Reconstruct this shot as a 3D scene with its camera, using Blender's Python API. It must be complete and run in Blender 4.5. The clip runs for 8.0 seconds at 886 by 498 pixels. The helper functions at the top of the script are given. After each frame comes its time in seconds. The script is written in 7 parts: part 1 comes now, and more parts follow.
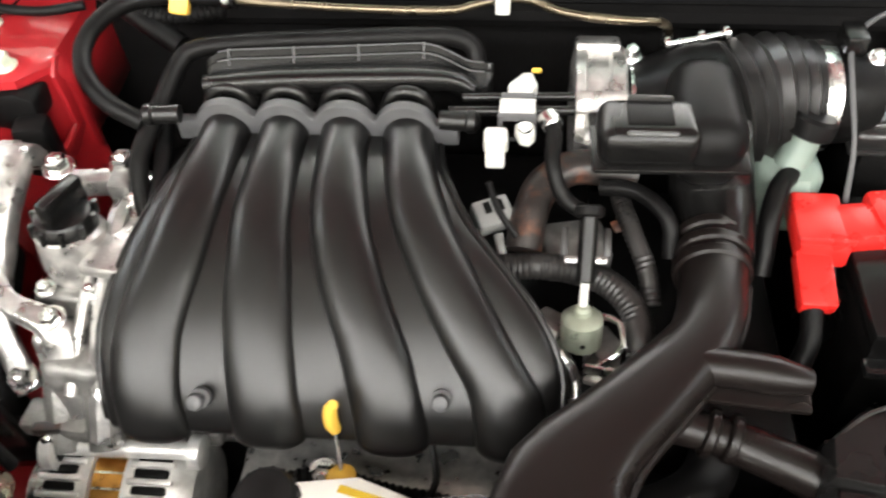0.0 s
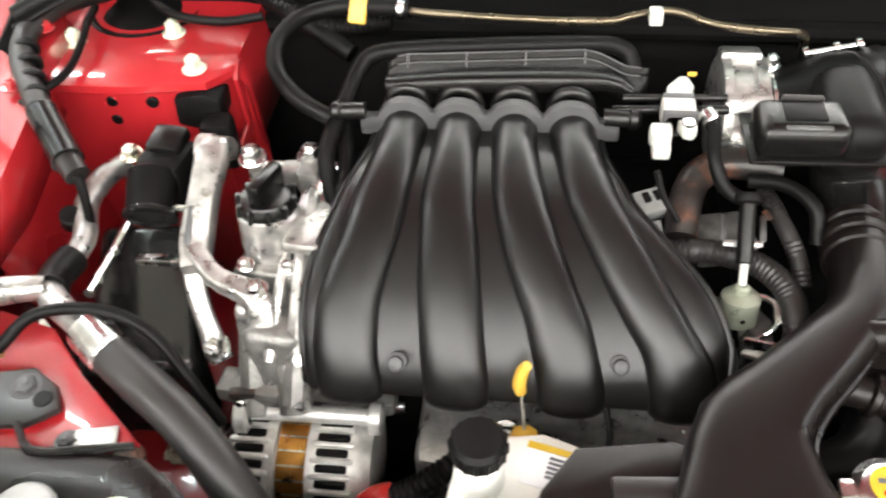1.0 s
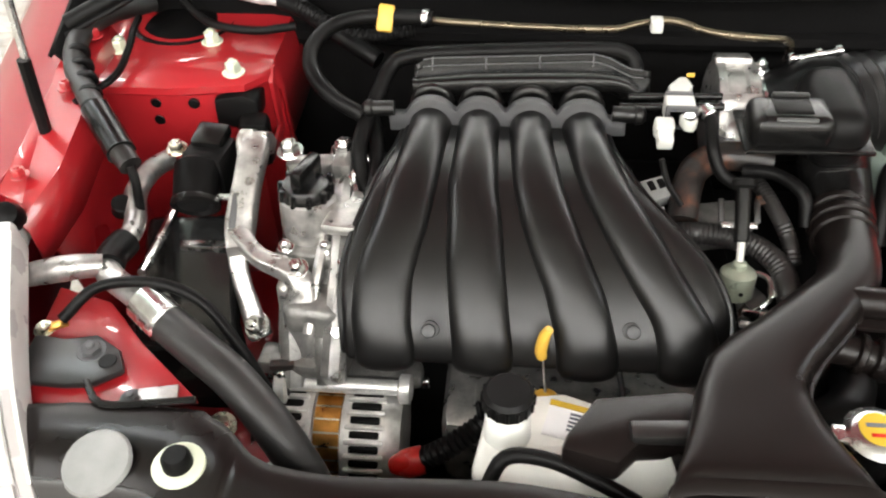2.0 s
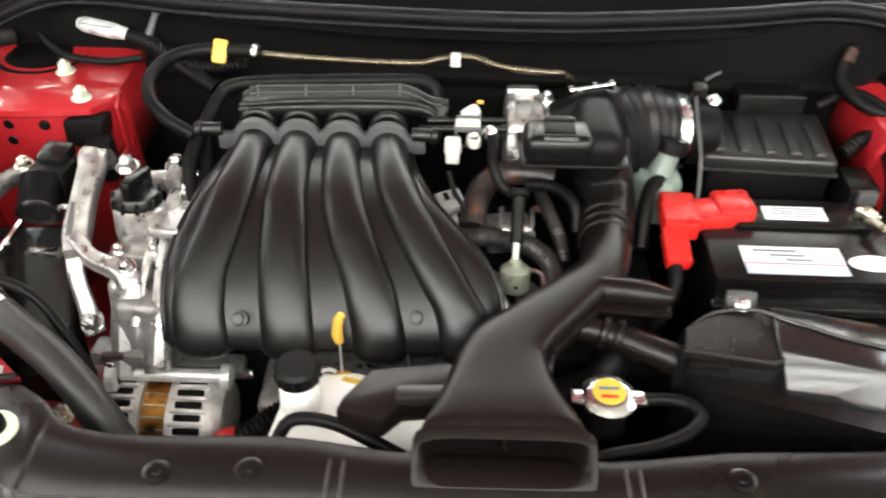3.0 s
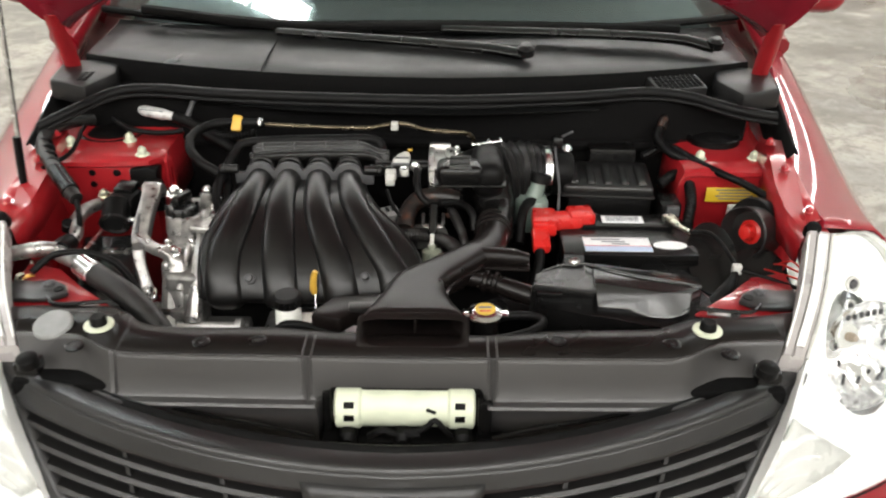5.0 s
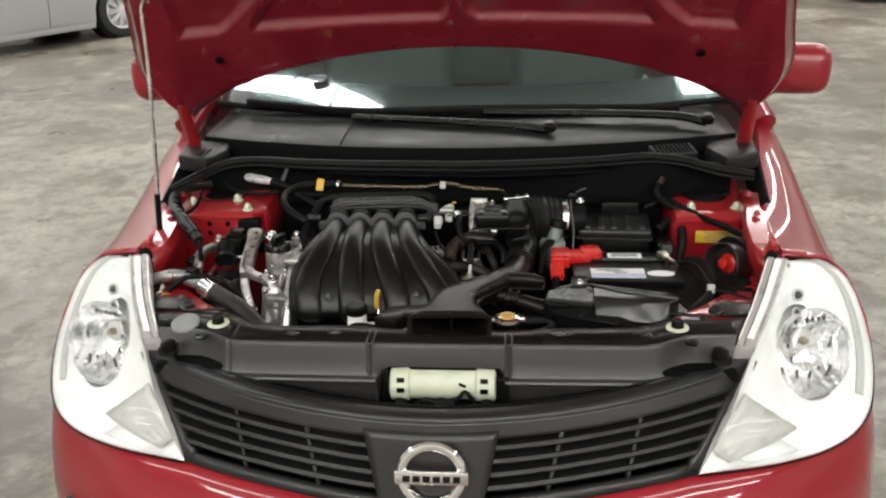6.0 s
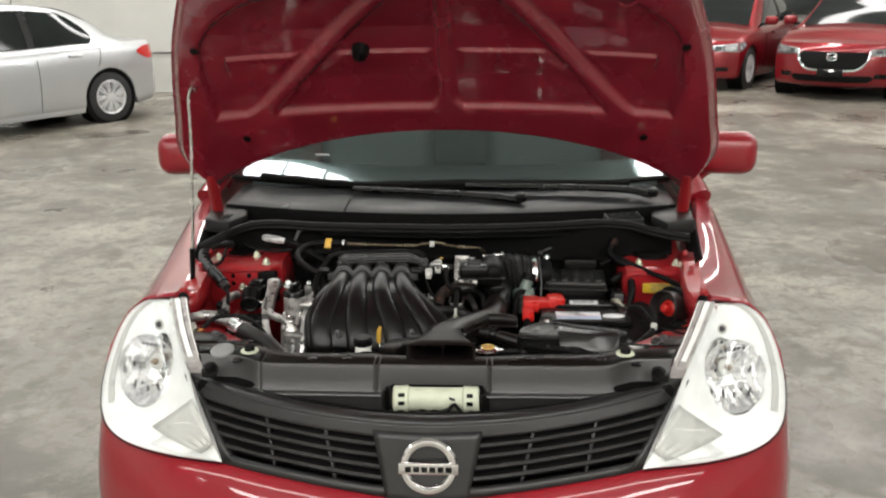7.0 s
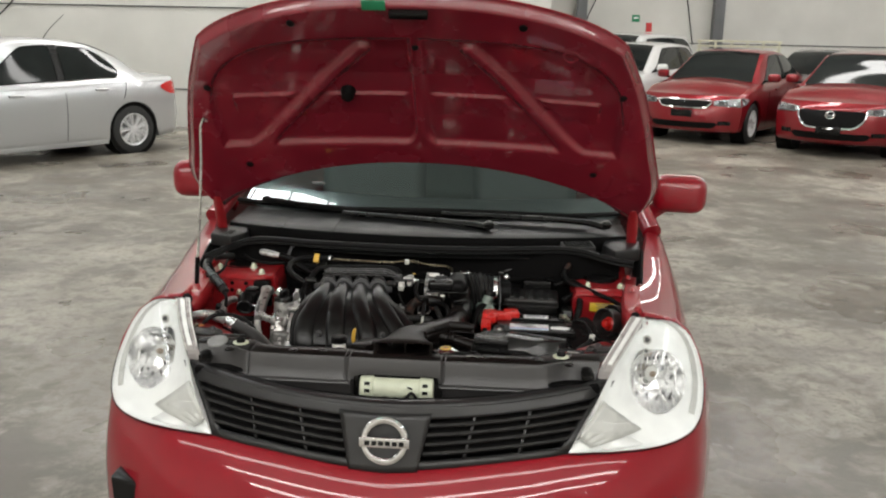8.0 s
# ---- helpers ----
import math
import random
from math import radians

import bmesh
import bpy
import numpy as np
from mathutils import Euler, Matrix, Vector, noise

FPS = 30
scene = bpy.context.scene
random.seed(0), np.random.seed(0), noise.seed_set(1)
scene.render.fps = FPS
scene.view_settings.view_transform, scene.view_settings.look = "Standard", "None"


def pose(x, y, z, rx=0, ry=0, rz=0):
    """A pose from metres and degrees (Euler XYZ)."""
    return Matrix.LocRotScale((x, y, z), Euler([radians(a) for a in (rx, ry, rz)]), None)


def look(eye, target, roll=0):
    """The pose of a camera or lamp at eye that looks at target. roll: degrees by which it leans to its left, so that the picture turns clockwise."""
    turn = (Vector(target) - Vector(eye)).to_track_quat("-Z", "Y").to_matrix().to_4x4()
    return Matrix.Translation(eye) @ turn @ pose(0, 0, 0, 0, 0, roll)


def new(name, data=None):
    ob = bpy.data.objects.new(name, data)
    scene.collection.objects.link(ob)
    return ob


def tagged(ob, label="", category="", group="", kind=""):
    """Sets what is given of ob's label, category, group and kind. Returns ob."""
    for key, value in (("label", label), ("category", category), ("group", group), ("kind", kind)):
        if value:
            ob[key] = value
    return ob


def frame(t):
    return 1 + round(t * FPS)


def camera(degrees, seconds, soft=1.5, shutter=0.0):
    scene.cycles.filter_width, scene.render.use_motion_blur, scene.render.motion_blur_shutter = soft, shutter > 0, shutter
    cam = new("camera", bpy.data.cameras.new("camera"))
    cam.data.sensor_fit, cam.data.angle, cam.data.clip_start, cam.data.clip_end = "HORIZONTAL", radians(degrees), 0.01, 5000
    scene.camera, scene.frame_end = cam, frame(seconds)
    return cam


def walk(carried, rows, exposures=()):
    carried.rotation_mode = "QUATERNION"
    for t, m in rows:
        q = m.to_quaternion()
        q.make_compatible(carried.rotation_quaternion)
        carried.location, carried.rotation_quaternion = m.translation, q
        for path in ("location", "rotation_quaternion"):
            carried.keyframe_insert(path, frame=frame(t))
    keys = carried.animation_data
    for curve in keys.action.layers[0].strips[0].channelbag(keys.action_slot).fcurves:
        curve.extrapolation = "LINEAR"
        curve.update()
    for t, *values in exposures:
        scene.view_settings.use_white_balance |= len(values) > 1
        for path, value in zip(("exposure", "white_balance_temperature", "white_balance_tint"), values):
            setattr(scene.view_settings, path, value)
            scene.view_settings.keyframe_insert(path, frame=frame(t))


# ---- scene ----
cam = camera(53.7, 8.0, soft=2.1, shutter=0.4)
PATH = [
    (0, (-0.012, 0.111, 1.398), (-0.186, 1.438, -0.088), -3.5),
    (0.5, (-0.082, 0.065, 1.412), (-0.267, 1.415, -0.052), -3.5),
    (1, (-0.139, 0.012, 1.42), (-0.35, 1.406, 0.002), -3.5),
    (1.2, (-0.16, -0.007, 1.431), (-0.379, 1.39, 0.016), -3.7),
    (2.3, (-0.172, -0.108, 1.439), (-0.276, 1.384, 0.112), -0.8),
    (2.5, (-0.144, -0.124, 1.447), (-0.193, 1.386, 0.137), 0.4),
    (3, (-0.032, -0.202, 1.474), (-0.051, 1.345, 0.207), 1.4),
    (3.5, (0.048, -0.307, 1.499), (0.038, 1.291, 0.296), 1.7),
    (4, (0.058, -0.424, 1.518), (0.103, 1.234, 0.401), 2.2),
    (4.2, (0.049, -0.504, 1.514), (0.107, 1.195, 0.459), 2.1),
    (5.3, (0.071, -0.857, 1.576), (0.019, 0.915, 0.65), -0.1),
    (5.5, (0.104, -0.954, 1.575), (0.003, 0.848, 0.714), -0.5),
    (6, (0.143, -1.164, 1.625), (-0.028, 0.673, 0.853), -1.8),
    (6.5, (0.115, -1.376, 1.639), (-0.041, 0.497, 0.953), -1.2),
    (7, (0.123, -1.557, 1.675), (0.02, 0.352, 1.088), -0.7),
    (7.5, (0.203, -1.745, 1.696), (0.087, 0.183, 1.176), -0.0),
    (8, (0.268, -1.902, 1.697), (0.133, 0.032, 1.207), 1.2),
]
EXPOSURE = [(0, 1.64), (1.2, 1.63), (2.5, 0.96), (3.0, 1.34), (3.5, 1.47), (4.2, 1.34), (5.5, 0.11), (6.5, 0.0), (7.2, -0.03), (8.0, -0.28)]
walk(cam, [(t, look(eye, target, roll)) for t, eye, target, roll in PATH], EXPOSURE)

# ---- light and exposure ----
world = bpy.data.worlds.new("hall_air")
scene.world = world
world.use_nodes = True
world.node_tree.nodes["Background"].inputs[0].default_value = (0.9, 0.95, 1.0, 1)
world.node_tree.nodes["Background"].inputs[1].default_value = 0.02
# strip lights: centre x, centre y, length, turn in degrees, power
# the -11.8 and 14.8 rows are added, unseen, to light the end walls
STRIPS = ((1.0, -11.8, 24.0, 0, 680.0), (1.0, -9.0, 24.0, 0, 950.0), (1.0, -6.2, 24.0, 0, 700.0), (1.0, -4.0, 24.0, 0, 330.0),
          (1.0, 8.0, 24.0, 0, 430.0), (1.0, 11.4, 24.0, 0, 850.0), (9.0, 14.8, 14.0, 0, 300.0))
LAMP_Z = 6.3


# ---- building helpers ----
def sock(node, name, value):
    node.inputs[name].default_value = value


def mat(name, color, rough=0.5, metal=0.0, vary=0.25, scale=30.0, bump=0.0, bump_scale=400.0, coat=0.0, second=None, spec=0.5, stain=0.0, stain_scale=6.0, rough_vary=0.1, stain_color=None):
    """A surface with grain at two scales: colour mottling, roughness wear and fine relief."""
    m = bpy.data.materials.new(name)
    m.use_nodes = True
    t = m.node_tree
    b = t.nodes["Principled BSDF"]
    sock(b, "Metallic", metal)
    sock(b, "Coat Weight", coat)
    sock(b, "Coat Roughness", 0.04)
    sock(b, "Specular IOR Level", spec)
    co = t.nodes.new("ShaderNodeTexCoord")
    big = t.nodes.new("ShaderNodeTexNoise")
    sock(big, "Scale", scale)
    sock(big, "Detail", 5.0)
    t.links.new(co.outputs["Object"], big.inputs["Vector"])
    ramp = t.nodes.new("ShaderNodeMapRange")
    sock(ramp, "From Min", 0.3)
    sock(ramp, "From Max", 0.7)
    t.links.new(big.outputs["Fac"], ramp.inputs["Value"])
    mix = t.nodes.new("ShaderNodeMix")
    mix.data_type = "RGBA"
    dark = tuple(c * (1 - vary) for c in color)
    light = second or tuple(min(1.0, c * (1 + vary)) for c in color)
    mix.inputs[6].default_value = (*dark, 1)
    mix.inputs[7].default_value = (*light, 1)
    t.links.new(ramp.outputs[0], mix.inputs[0])
    out = mix.outputs[2]
    if stain:
        sn = t.nodes.new("ShaderNodeTexNoise")
        sock(sn, "Scale", stain_scale)
        sock(sn, "Detail", 8.0)
        sock(sn, "Roughness", 0.65)
        t.links.new(co.outputs["Object"], sn.inputs["Vector"])
        sr = t.nodes.new("ShaderNodeMapRange")
        sock(sr, "From Min", 0.48)
        sock(sr, "From Max", 0.72)
        sock(sr, "To Max", stain)
        t.links.new(sn.outputs["Fac"], sr.inputs["Value"])
        m2 = t.nodes.new("ShaderNodeMix")
        m2.data_type = "RGBA"
        t.links.new(sr.outputs[0], m2.inputs[0])
        t.links.new(out, m2.inputs[6])
        m2.inputs[7].default_value = (*(stain_color or tuple(c * 0.35 for c in color)), 1)
        out = m2.outputs[2]
    t.links.new(out, b.inputs["Base Color"])
    rr = t.nodes.new("ShaderNodeMapRange")
    sock(rr, "From Min", 0.3)
    sock(rr, "From Max", 0.7)
    sock(rr, "To Min", max(0.02, rough - rough_vary))
    sock(rr, "To Max", min(1.0, rough + rough_vary))
    t.links.new(big.outputs["Fac"], rr.inputs["Value"])
    t.links.new(rr.outputs[0], b.inputs["Roughness"])
    if bump:
        fine = t.nodes.new("ShaderNodeTexNoise")
        sock(fine, "Scale", bump_scale)
        sock(fine, "Detail", 3.0)
        t.links.new(co.outputs["Object"], fine.inputs["Vector"])
        bp = t.nodes.new("ShaderNodeBump")
        sock(bp, "Strength", bump)
        sock(bp, "Distance", 0.002)
        t.links.new(fine.outputs["Fac"], bp.inputs["Height"])
        t.links.new(bp.outputs[0], b.inputs["Normal"])
    return m


def clear_mat(name, tint=(1, 1, 1), ior=1.45, rough=0.02, dim=0.0):
    """Thin clear glass or plastic: see-through, with gloss by Fresnel. dim: share of a dark film."""
    m = bpy.data.materials.new(name)
    m.use_nodes = True
    t = m.node_tree
    t.nodes.remove(t.nodes["Principled BSDF"])
    out = t.nodes["Material Output"]
    tr = t.nodes.new("ShaderNodeBsdfTransparent")
    tr.inputs[0].default_value = (*(c * (1 - dim) for c in tint), 1)
    gl = t.nodes.new("ShaderNodeBsdfGlossy")
    sock(gl, "Roughness", rough)
    fr = t.nodes.new("ShaderNodeFresnel")
    sock(fr, "IOR", ior)
    mx = t.nodes.new("ShaderNodeMixShader")
    t.links.new(fr.outputs[0], mx.inputs[0])
    t.links.new(tr.outputs[0], mx.inputs[1])
    t.links.new(gl.outputs[0], mx.inputs[2])
    t.links.new(mx.outputs[0], out.inputs[0])
    return m


def glow_mat(name, color, strength):
    m = bpy.data.materials.new(name)
    m.use_nodes = True
    b = m.node_tree.nodes["Principled BSDF"]
    b.inputs["Base Color"].default_value = (*color, 1)
    b.inputs["Emission Color"].default_value = (*color, 1)
    sock(b, "Emission Strength", strength)
    return m


def thing(name, label, category, group="", at=(0, 0, 0), kind=""):
    e = new(name)
    e.empty_display_size = 0.1
    e.location = at
    return tagged(e, label, category, group, kind)


def part(name, bm, material, parent=None, label="", smooth=True, auto=40, thick=0.0):
    me = bpy.data.meshes.new(name)
    bmesh.ops.recalc_face_normals(bm, faces=bm.faces[:])
    if smooth:
        for f in bm.faces:
            f.smooth = True
        lim = radians(auto)
        for e in bm.edges:
            if len(e.link_faces) == 2 and e.calc_face_angle(0) > lim:
                e.smooth = False
    bm.to_mesh(me)
    bm.free()
    me.materials.append(material)
    ob = new(name, me)
    if parent:
        ob.parent = parent
        if parent.type == "EMPTY":
            ob.matrix_parent_inverse = Matrix.Translation(parent.location).inverted()
    if label:
        ob["label"] = label
    if thick:
        s = ob.modifiers.new("thickness", "SOLIDIFY")
        s.thickness, s.offset = thick, -1
    return ob


def box(size, at=(0, 0, 0), bevel=0.004, rot=(0, 0, 0), seg=2, bm=None):
    own = bmesh.new()
    bmesh.ops.create_cube(own, size=1)
    for v in own.verts:
        v.co = Vector(v.co[i] * size[i] for i in range(3))
    if bevel:
        bmesh.ops.bevel(own, geom=own.edges[:], offset=min(bevel, 0.45 * min(size)), segments=seg, affect="EDGES", profile=0.5)
    own.transform(pose(*at, *rot))
    return joined(bm, own)


def joined(bm, own):
    if bm is None:
        return own
    me = bpy.data.meshes.new("scratch")
    own.to_mesh(me)
    own.free()
    bm.from_mesh(me)
    bpy.data.meshes.remove(me)
    return bm


def grid(rows, bm=None, closed=False):
    """A sheet through rows of points; closed joins each row's end to its start."""
    own = bm or bmesh.new()
    vs = [[own.verts.new(p) for p in r] for r in rows]
    n = len(rows[0])
    for a, b in zip(vs, vs[1:]):
        for i in range(n if closed else n - 1):
            j = (i + 1) % n
            own.faces.new((a[i], a[j], b[j], b[i]))
    return own


def caps(bm, rows_first, rows_last):
    for r in (rows_first, rows_last):
        vs = [bm.verts.new(p) for p in r]
        bm.faces.new(vs)
    return bm


def revolve(profile, p0, p1, seg=20, bm=None):
    """Turned body: profile of (along, radius) pairs, along the line p0 to p1 (along in metres from p0)."""
    p0, p1 = Vector(p0), Vector(p1)
    q = (p1 - p0).to_track_quat("Z", "Y")
    rows = []
    for a, r in profile:
        rows.append([p0 + q @ Vector((r * math.cos(6.2832 * k / seg), r * math.sin(6.2832 * k / seg), a)) for k in range(seg)])
    own = grid(rows, None, True)
    caps(own, rows[0], rows[-1])
    bmesh.ops.remove_doubles(own, verts=own.verts[:], dist=1e-5)
    return joined(bm, own)


def rod(p0, p1, r, seg=14, bevel=0.15, bm=None):
    d = (Vector(p1) - Vector(p0)).length
    c = min(bevel * r, d / 3)
    return revolve([(0, r - c), (c, r), (d - c, r), (d, r - c)], p0, p1, seg, bm)


def hexbolt(at, axis, r, h, bm=None, washer=True):
    at, axis = Vector(at), Vector(axis).normalized()
    own = bmesh.new()
    if washer:
        own = rod(at, at + axis * h * 0.25, r * 1.45, 18, 0.2, own)
    own = revolve([(0, r), (h * 0.8, r), (h, r * 0.8)], at + axis * h * 0.2, at + axis * h * 1.2, 6, own)
    own = rod(at + axis * h * 1.0, at + axis * h * 1.5, r * 0.5, 10, 0.3, own)
    return joined(bm, own)


def spline(points, step=0.006):
    """Points along a Catmull-Rom curve through the given ones."""
    ps = [Vector(p) for p in points]
    ps = [2 * ps[0] - ps[1], *ps, 2 * ps[-1] - ps[-2]]
    out = []
    for a, b, c, d in zip(ps, ps[1:], ps[2:], ps[3:]):
        n = max(2, int((c - b).length / step))
        for k in range(n):
            t = k / n
            out.append(0.5 * (2 * b + (c - a) * t + (2 * a - 5 * b + 4 * c - d) * t * t + (3 * b - a - 3 * c + d) * t ** 3))
    out.append(ps[-2])
    return out


def hose(points, radius, seg=14, step=0.006, flat=1.0, ribs=0.0, pitch=0.006, ends=True, up=(0, 0, 1), bm=None, sq=1.0):
    """A round tube along a smooth curve. radius: a number or a list spread along it. ribs: depth of corrugation."""
    if ribs:
        step = pitch / 2
    cs = spline(points, step)
    rows = []
    n = len(cs)
    for k, c in enumerate(cs):
        d = (cs[min(k + 1, n - 1)] - cs[max(k - 1, 0)]).normalized()
        side = d.cross(Vector(up))
        side = side.normalized() if side.length > 1e-3 else Vector((1, 0, 0))
        if rows and side.dot(last) < 0:
            side = -side
        last = side
        top = side.cross(d).normalized()
        r = radius if not isinstance(radius, (list, tuple)) else float(np.interp(k / (n - 1), np.linspace(0, 1, len(radius)), radius))
        r += ribs * (1 if k % 2 else -1)
        ring_ = [(math.cos(6.2832 * i / seg), math.sin(6.2832 * i / seg)) for i in range(seg)]
        rows.append([c + side * r * math.copysign(abs(ca) ** sq, ca) + top * r * flat * math.copysign(abs(sa) ** sq, sa) for ca, sa in ring_])
    own = grid(rows, None, True)
    if ends:
        caps(own, rows[0], rows[-1])
    bmesh.ops.remove_doubles(own, verts=own.verts[:], dist=1e-6)
    return joined(bm, own)


def prism(outline, axis, lo, hi, bevel=0.002, bm=None):
    """A plate: a 2D outline (in the other two axes, in order) between lo and hi along axis 0, 1 or 2."""
    own = bmesh.new()
    put = {0: lambda a, b, c: (c, a, b), 1: lambda a, b, c: (a, c, b), 2: lambda a, b, c: (a, b, c)}[axis]
    base = [own.verts.new(put(a, b, lo)) for a, b in outline]
    top = [own.verts.new(put(a, b, hi)) for a, b in outline]
    n = len(outline)
    own.faces.new(base)
    own.faces.new(top)
    for i in range(n):
        own.faces.new((base[i], base[(i + 1) % n], top[(i + 1) % n], top[i]))
    bmesh.ops.recalc_face_normals(own, faces=own.faces[:])
    if bevel:
        rim = [e for e in own.edges if e.calc_face_angle(0) > 0.9]
        bmesh.ops.bevel(own, geom=rim, offset=bevel, segments=2, affect="EDGES", profile=0.5)
    return joined(bm, own)


def ip(x, xs, ys):
    """A smooth curve through the points (xs, ys) that never overshoots, held level past its ends."""
    if x <= xs[0] or len(xs) < 3:
        return float(np.interp(x, xs, ys))
    if x >= xs[-1]:
        return float(ys[-1])
    k = max(i for i in range(len(xs) - 1) if xs[i] <= x)
    h = [b - a for a, b in zip(xs, xs[1:])]
    d = [(ys[i + 1] - ys[i]) / h[i] for i in range(len(h))]

    def slope(i):
        if i == 0:
            return d[0]
        if i == len(d):
            return d[-1]
        return 0.0 if d[i - 1] * d[i] <= 0 else 2 * d[i - 1] * d[i] / (d[i - 1] + d[i])

    t = (x - xs[k]) / h[k]
    return float(ys[k] * (1 + 2 * t) * (1 - t) ** 2 + h[k] * slope(k) * t * (1 - t) ** 2 + ys[k + 1] * t * t * (3 - 2 * t) + h[k] * slope(k + 1) * t * t * (t - 1))


def fine(rows, n=4, m=2):
    """A sheet's rows made n times denser down and m times denser across, on smooth curves."""
    def dense(ps, k):
        ps = [Vector(p) for p in ps]
        ps = [2 * ps[0] - ps[1], *ps, 2 * ps[-1] - ps[-2]]
        out = []
        for a, b, c, d in zip(ps, ps[1:], ps[2:], ps[3:]):
            for i in range(k):
                t = i / k
                out.append(0.5 * (2 * b + (c - a) * t + (2 * a - 5 * b + 4 * c - d) * t * t + (3 * b - a - 3 * c + d) * t ** 3))
        return out + [ps[-2]]
    across = [dense(r, m) for r in rows]
    down = [dense([r[i] for r in across], n) for i in range(len(across[0]))]
    return [[c[k] for c in down] for k in range(len(down[0]))]


# ---- materials ----
RED = mat("red_paint", (0.245, 0.0045, 0.013), 0.36, 0.0, 0.05, 8, coat=1.0, rough_vary=0.01, spec=0.2)
RED_IN = mat("red_inner_paint", (0.30, 0.011, 0.015), 0.32, 0.0, 0.12, 6, 0.03, 300, coat=0.9, stain=0.2, stain_scale=9, rough_vary=0.05)
PLASTIC = mat("black_plastic", (0.0045, 0.0043, 0.0042), 0.26, 0, 0.15, 9, 0.05, 900, rough_vary=0.03, spec=0.30)
MANPL = mat("satin_manifold_plastic", (0.0044, 0.0042, 0.0041), 0.325, 0, 0.15, 9, 0.06, 900, rough_vary=0.03, spec=0.37)
COVER = mat("grey_black_cover", (0.0140, 0.0136, 0.0138), 0.33, 0, 0.15, 6, 0.10, 900, rough_vary=0.03, spec=0.50)
# same moulding as the cover's top; front light is put into this lighter grey
FASCIA_LIT = mat("fascia_grey_front_lit", (0.036, 0.0345, 0.0340), 0.33, 0, 0.12, 5, 0.12, 1100, rough_vary=0.03, spec=0.5)
COWLPL = mat("weathered_cowl_plastic", (0.0135, 0.0130, 0.0130), 0.37, 0, 0.2, 7, 0.15, 700, spec=0.27, stain=0.3, stain_scale=12)
GLOSSBLK = mat("glossy_black_plastic", (0.010, 0.010, 0.010), 0.17, 0, 0.15, 9, 0.03, 900, rough_vary=0.03, spec=0.6)
LIDPL = mat("satin_black_lid", (0.012, 0.0115, 0.0112), 0.33, 0, 0.15, 9, 0.06, 900, rough_vary=0.03, spec=0.5)
HOSEGREY = mat("dusty_black_hose", (0.013, 0.012, 0.0115), 0.42, 0, 0.25, 25, 0.12, 500, spec=0.45)
CONNGREY = mat("grey_connector_plastic", (0.20, 0.20, 0.195), 0.45, 0, 0.15, 40, 0.1, 500)
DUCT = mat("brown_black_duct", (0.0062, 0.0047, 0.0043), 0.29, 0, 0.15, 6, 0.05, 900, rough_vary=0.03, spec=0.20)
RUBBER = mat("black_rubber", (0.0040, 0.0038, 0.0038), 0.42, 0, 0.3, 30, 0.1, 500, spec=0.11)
GREYPL = mat("grey_plastic", (0.05, 0.05, 0.052), 0.5, 0, 0.2, 40, 0.15, 600)
ALU = mat("cast_aluminium", (0.42, 0.41, 0.395), 0.33, 0.85, 0.3, 70, 0.35, 260, stain=0.35, stain_scale=22)
# lighter copy of the cast aluminium, brightness added where little light reaches
ALTCAST = mat("casting_lightened", (0.72, 0.71, 0.69), 0.38, 0.6, 0.2, 80, 0.3, 300, stain=0.15, stain_scale=30)
DARKCAST = mat("darker_casting", (0.20, 0.195, 0.185), 0.42, 0.6, 0.35, 60, 0.4, 220, stain=0.5, stain_scale=28)
STEEL = mat("bright_steel", (0.7, 0.7, 0.69), 0.22, 1.0, 0.15, 60)
ZINC = mat("zinc_plated_steel", (0.62, 0.60, 0.50), 0.3, 1.0, 0.25, 90)
CHROME = mat("chrome", (0.92, 0.92, 0.93), 0.08, 1.0, 0.05, 30, rough_vary=0.04)
BRASS = mat("copper_winding", (0.55, 0.27, 0.07), 0.35, 1.0, 0.3, 90)
PIPE = mat("plated_brown_pipe", (0.12, 0.098, 0.068), 0.26, 0.9, 0.2, 30)
WHITEPL = mat("white_plastic", (0.48, 0.48, 0.45), 0.45, 0, 0.06, 30)
BOTTLE = mat("white_bottle_plastic", (0.80, 0.80, 0.75), 0.40, 0, 0.06, 30)
MILK = mat("milky_plastic", (0.15, 0.19, 0.165), 0.4, 0, 0.12, 20)
CREAM = mat("cream_resin", (0.58, 0.61, 0.47), 0.42, 0, 0.1, 25)
YELLOW = mat("yellow_plastic", (0.60, 0.36, 0.05), 0.42, 0, 0.1, 30)
YELLAB = mat("yellow_label", (0.55, 0.36, 0.02), 0.5, 0, 0.08, 30)
REDPL = mat("red_plastic", (0.50, 0.016, 0.013), 0.30, 0, 0.1, 30)
PAPER = mat("white_label", (0.78, 0.78, 0.79), 0.45, 0, 0.04, 30)
INK = mat("label_ink", (0.10, 0.11, 0.13), 0.5, 0, 0.1, 30)
BLUEISH = mat("pale_blue_label", (0.42, 0.50, 0.66), 0.45, 0, 0.08, 30)
RUST = mat("worn_hose", (0.014, 0.0115, 0.0105), 0.40, 0, 0.3, 45, 0.3, 200, stain=0.8, stain_scale=70, stain_color=(0.12, 0.040, 0.018))
VALVE = mat("olive_zinc_valve", (0.26, 0.28, 0.22), 0.34, 0.35, 0.2, 60)
# near-black matt; the deep bay's shade is put into this colour
BAYBLACK = mat("near_black_matt", (0.0032, 0.0030, 0.0030), 0.85, 0, 0.3, 20, 0.3, 250, spec=0.08)
GLASS = clear_mat("clear_lens", (0.97, 0.98, 0.98), 1.42, 0.03)
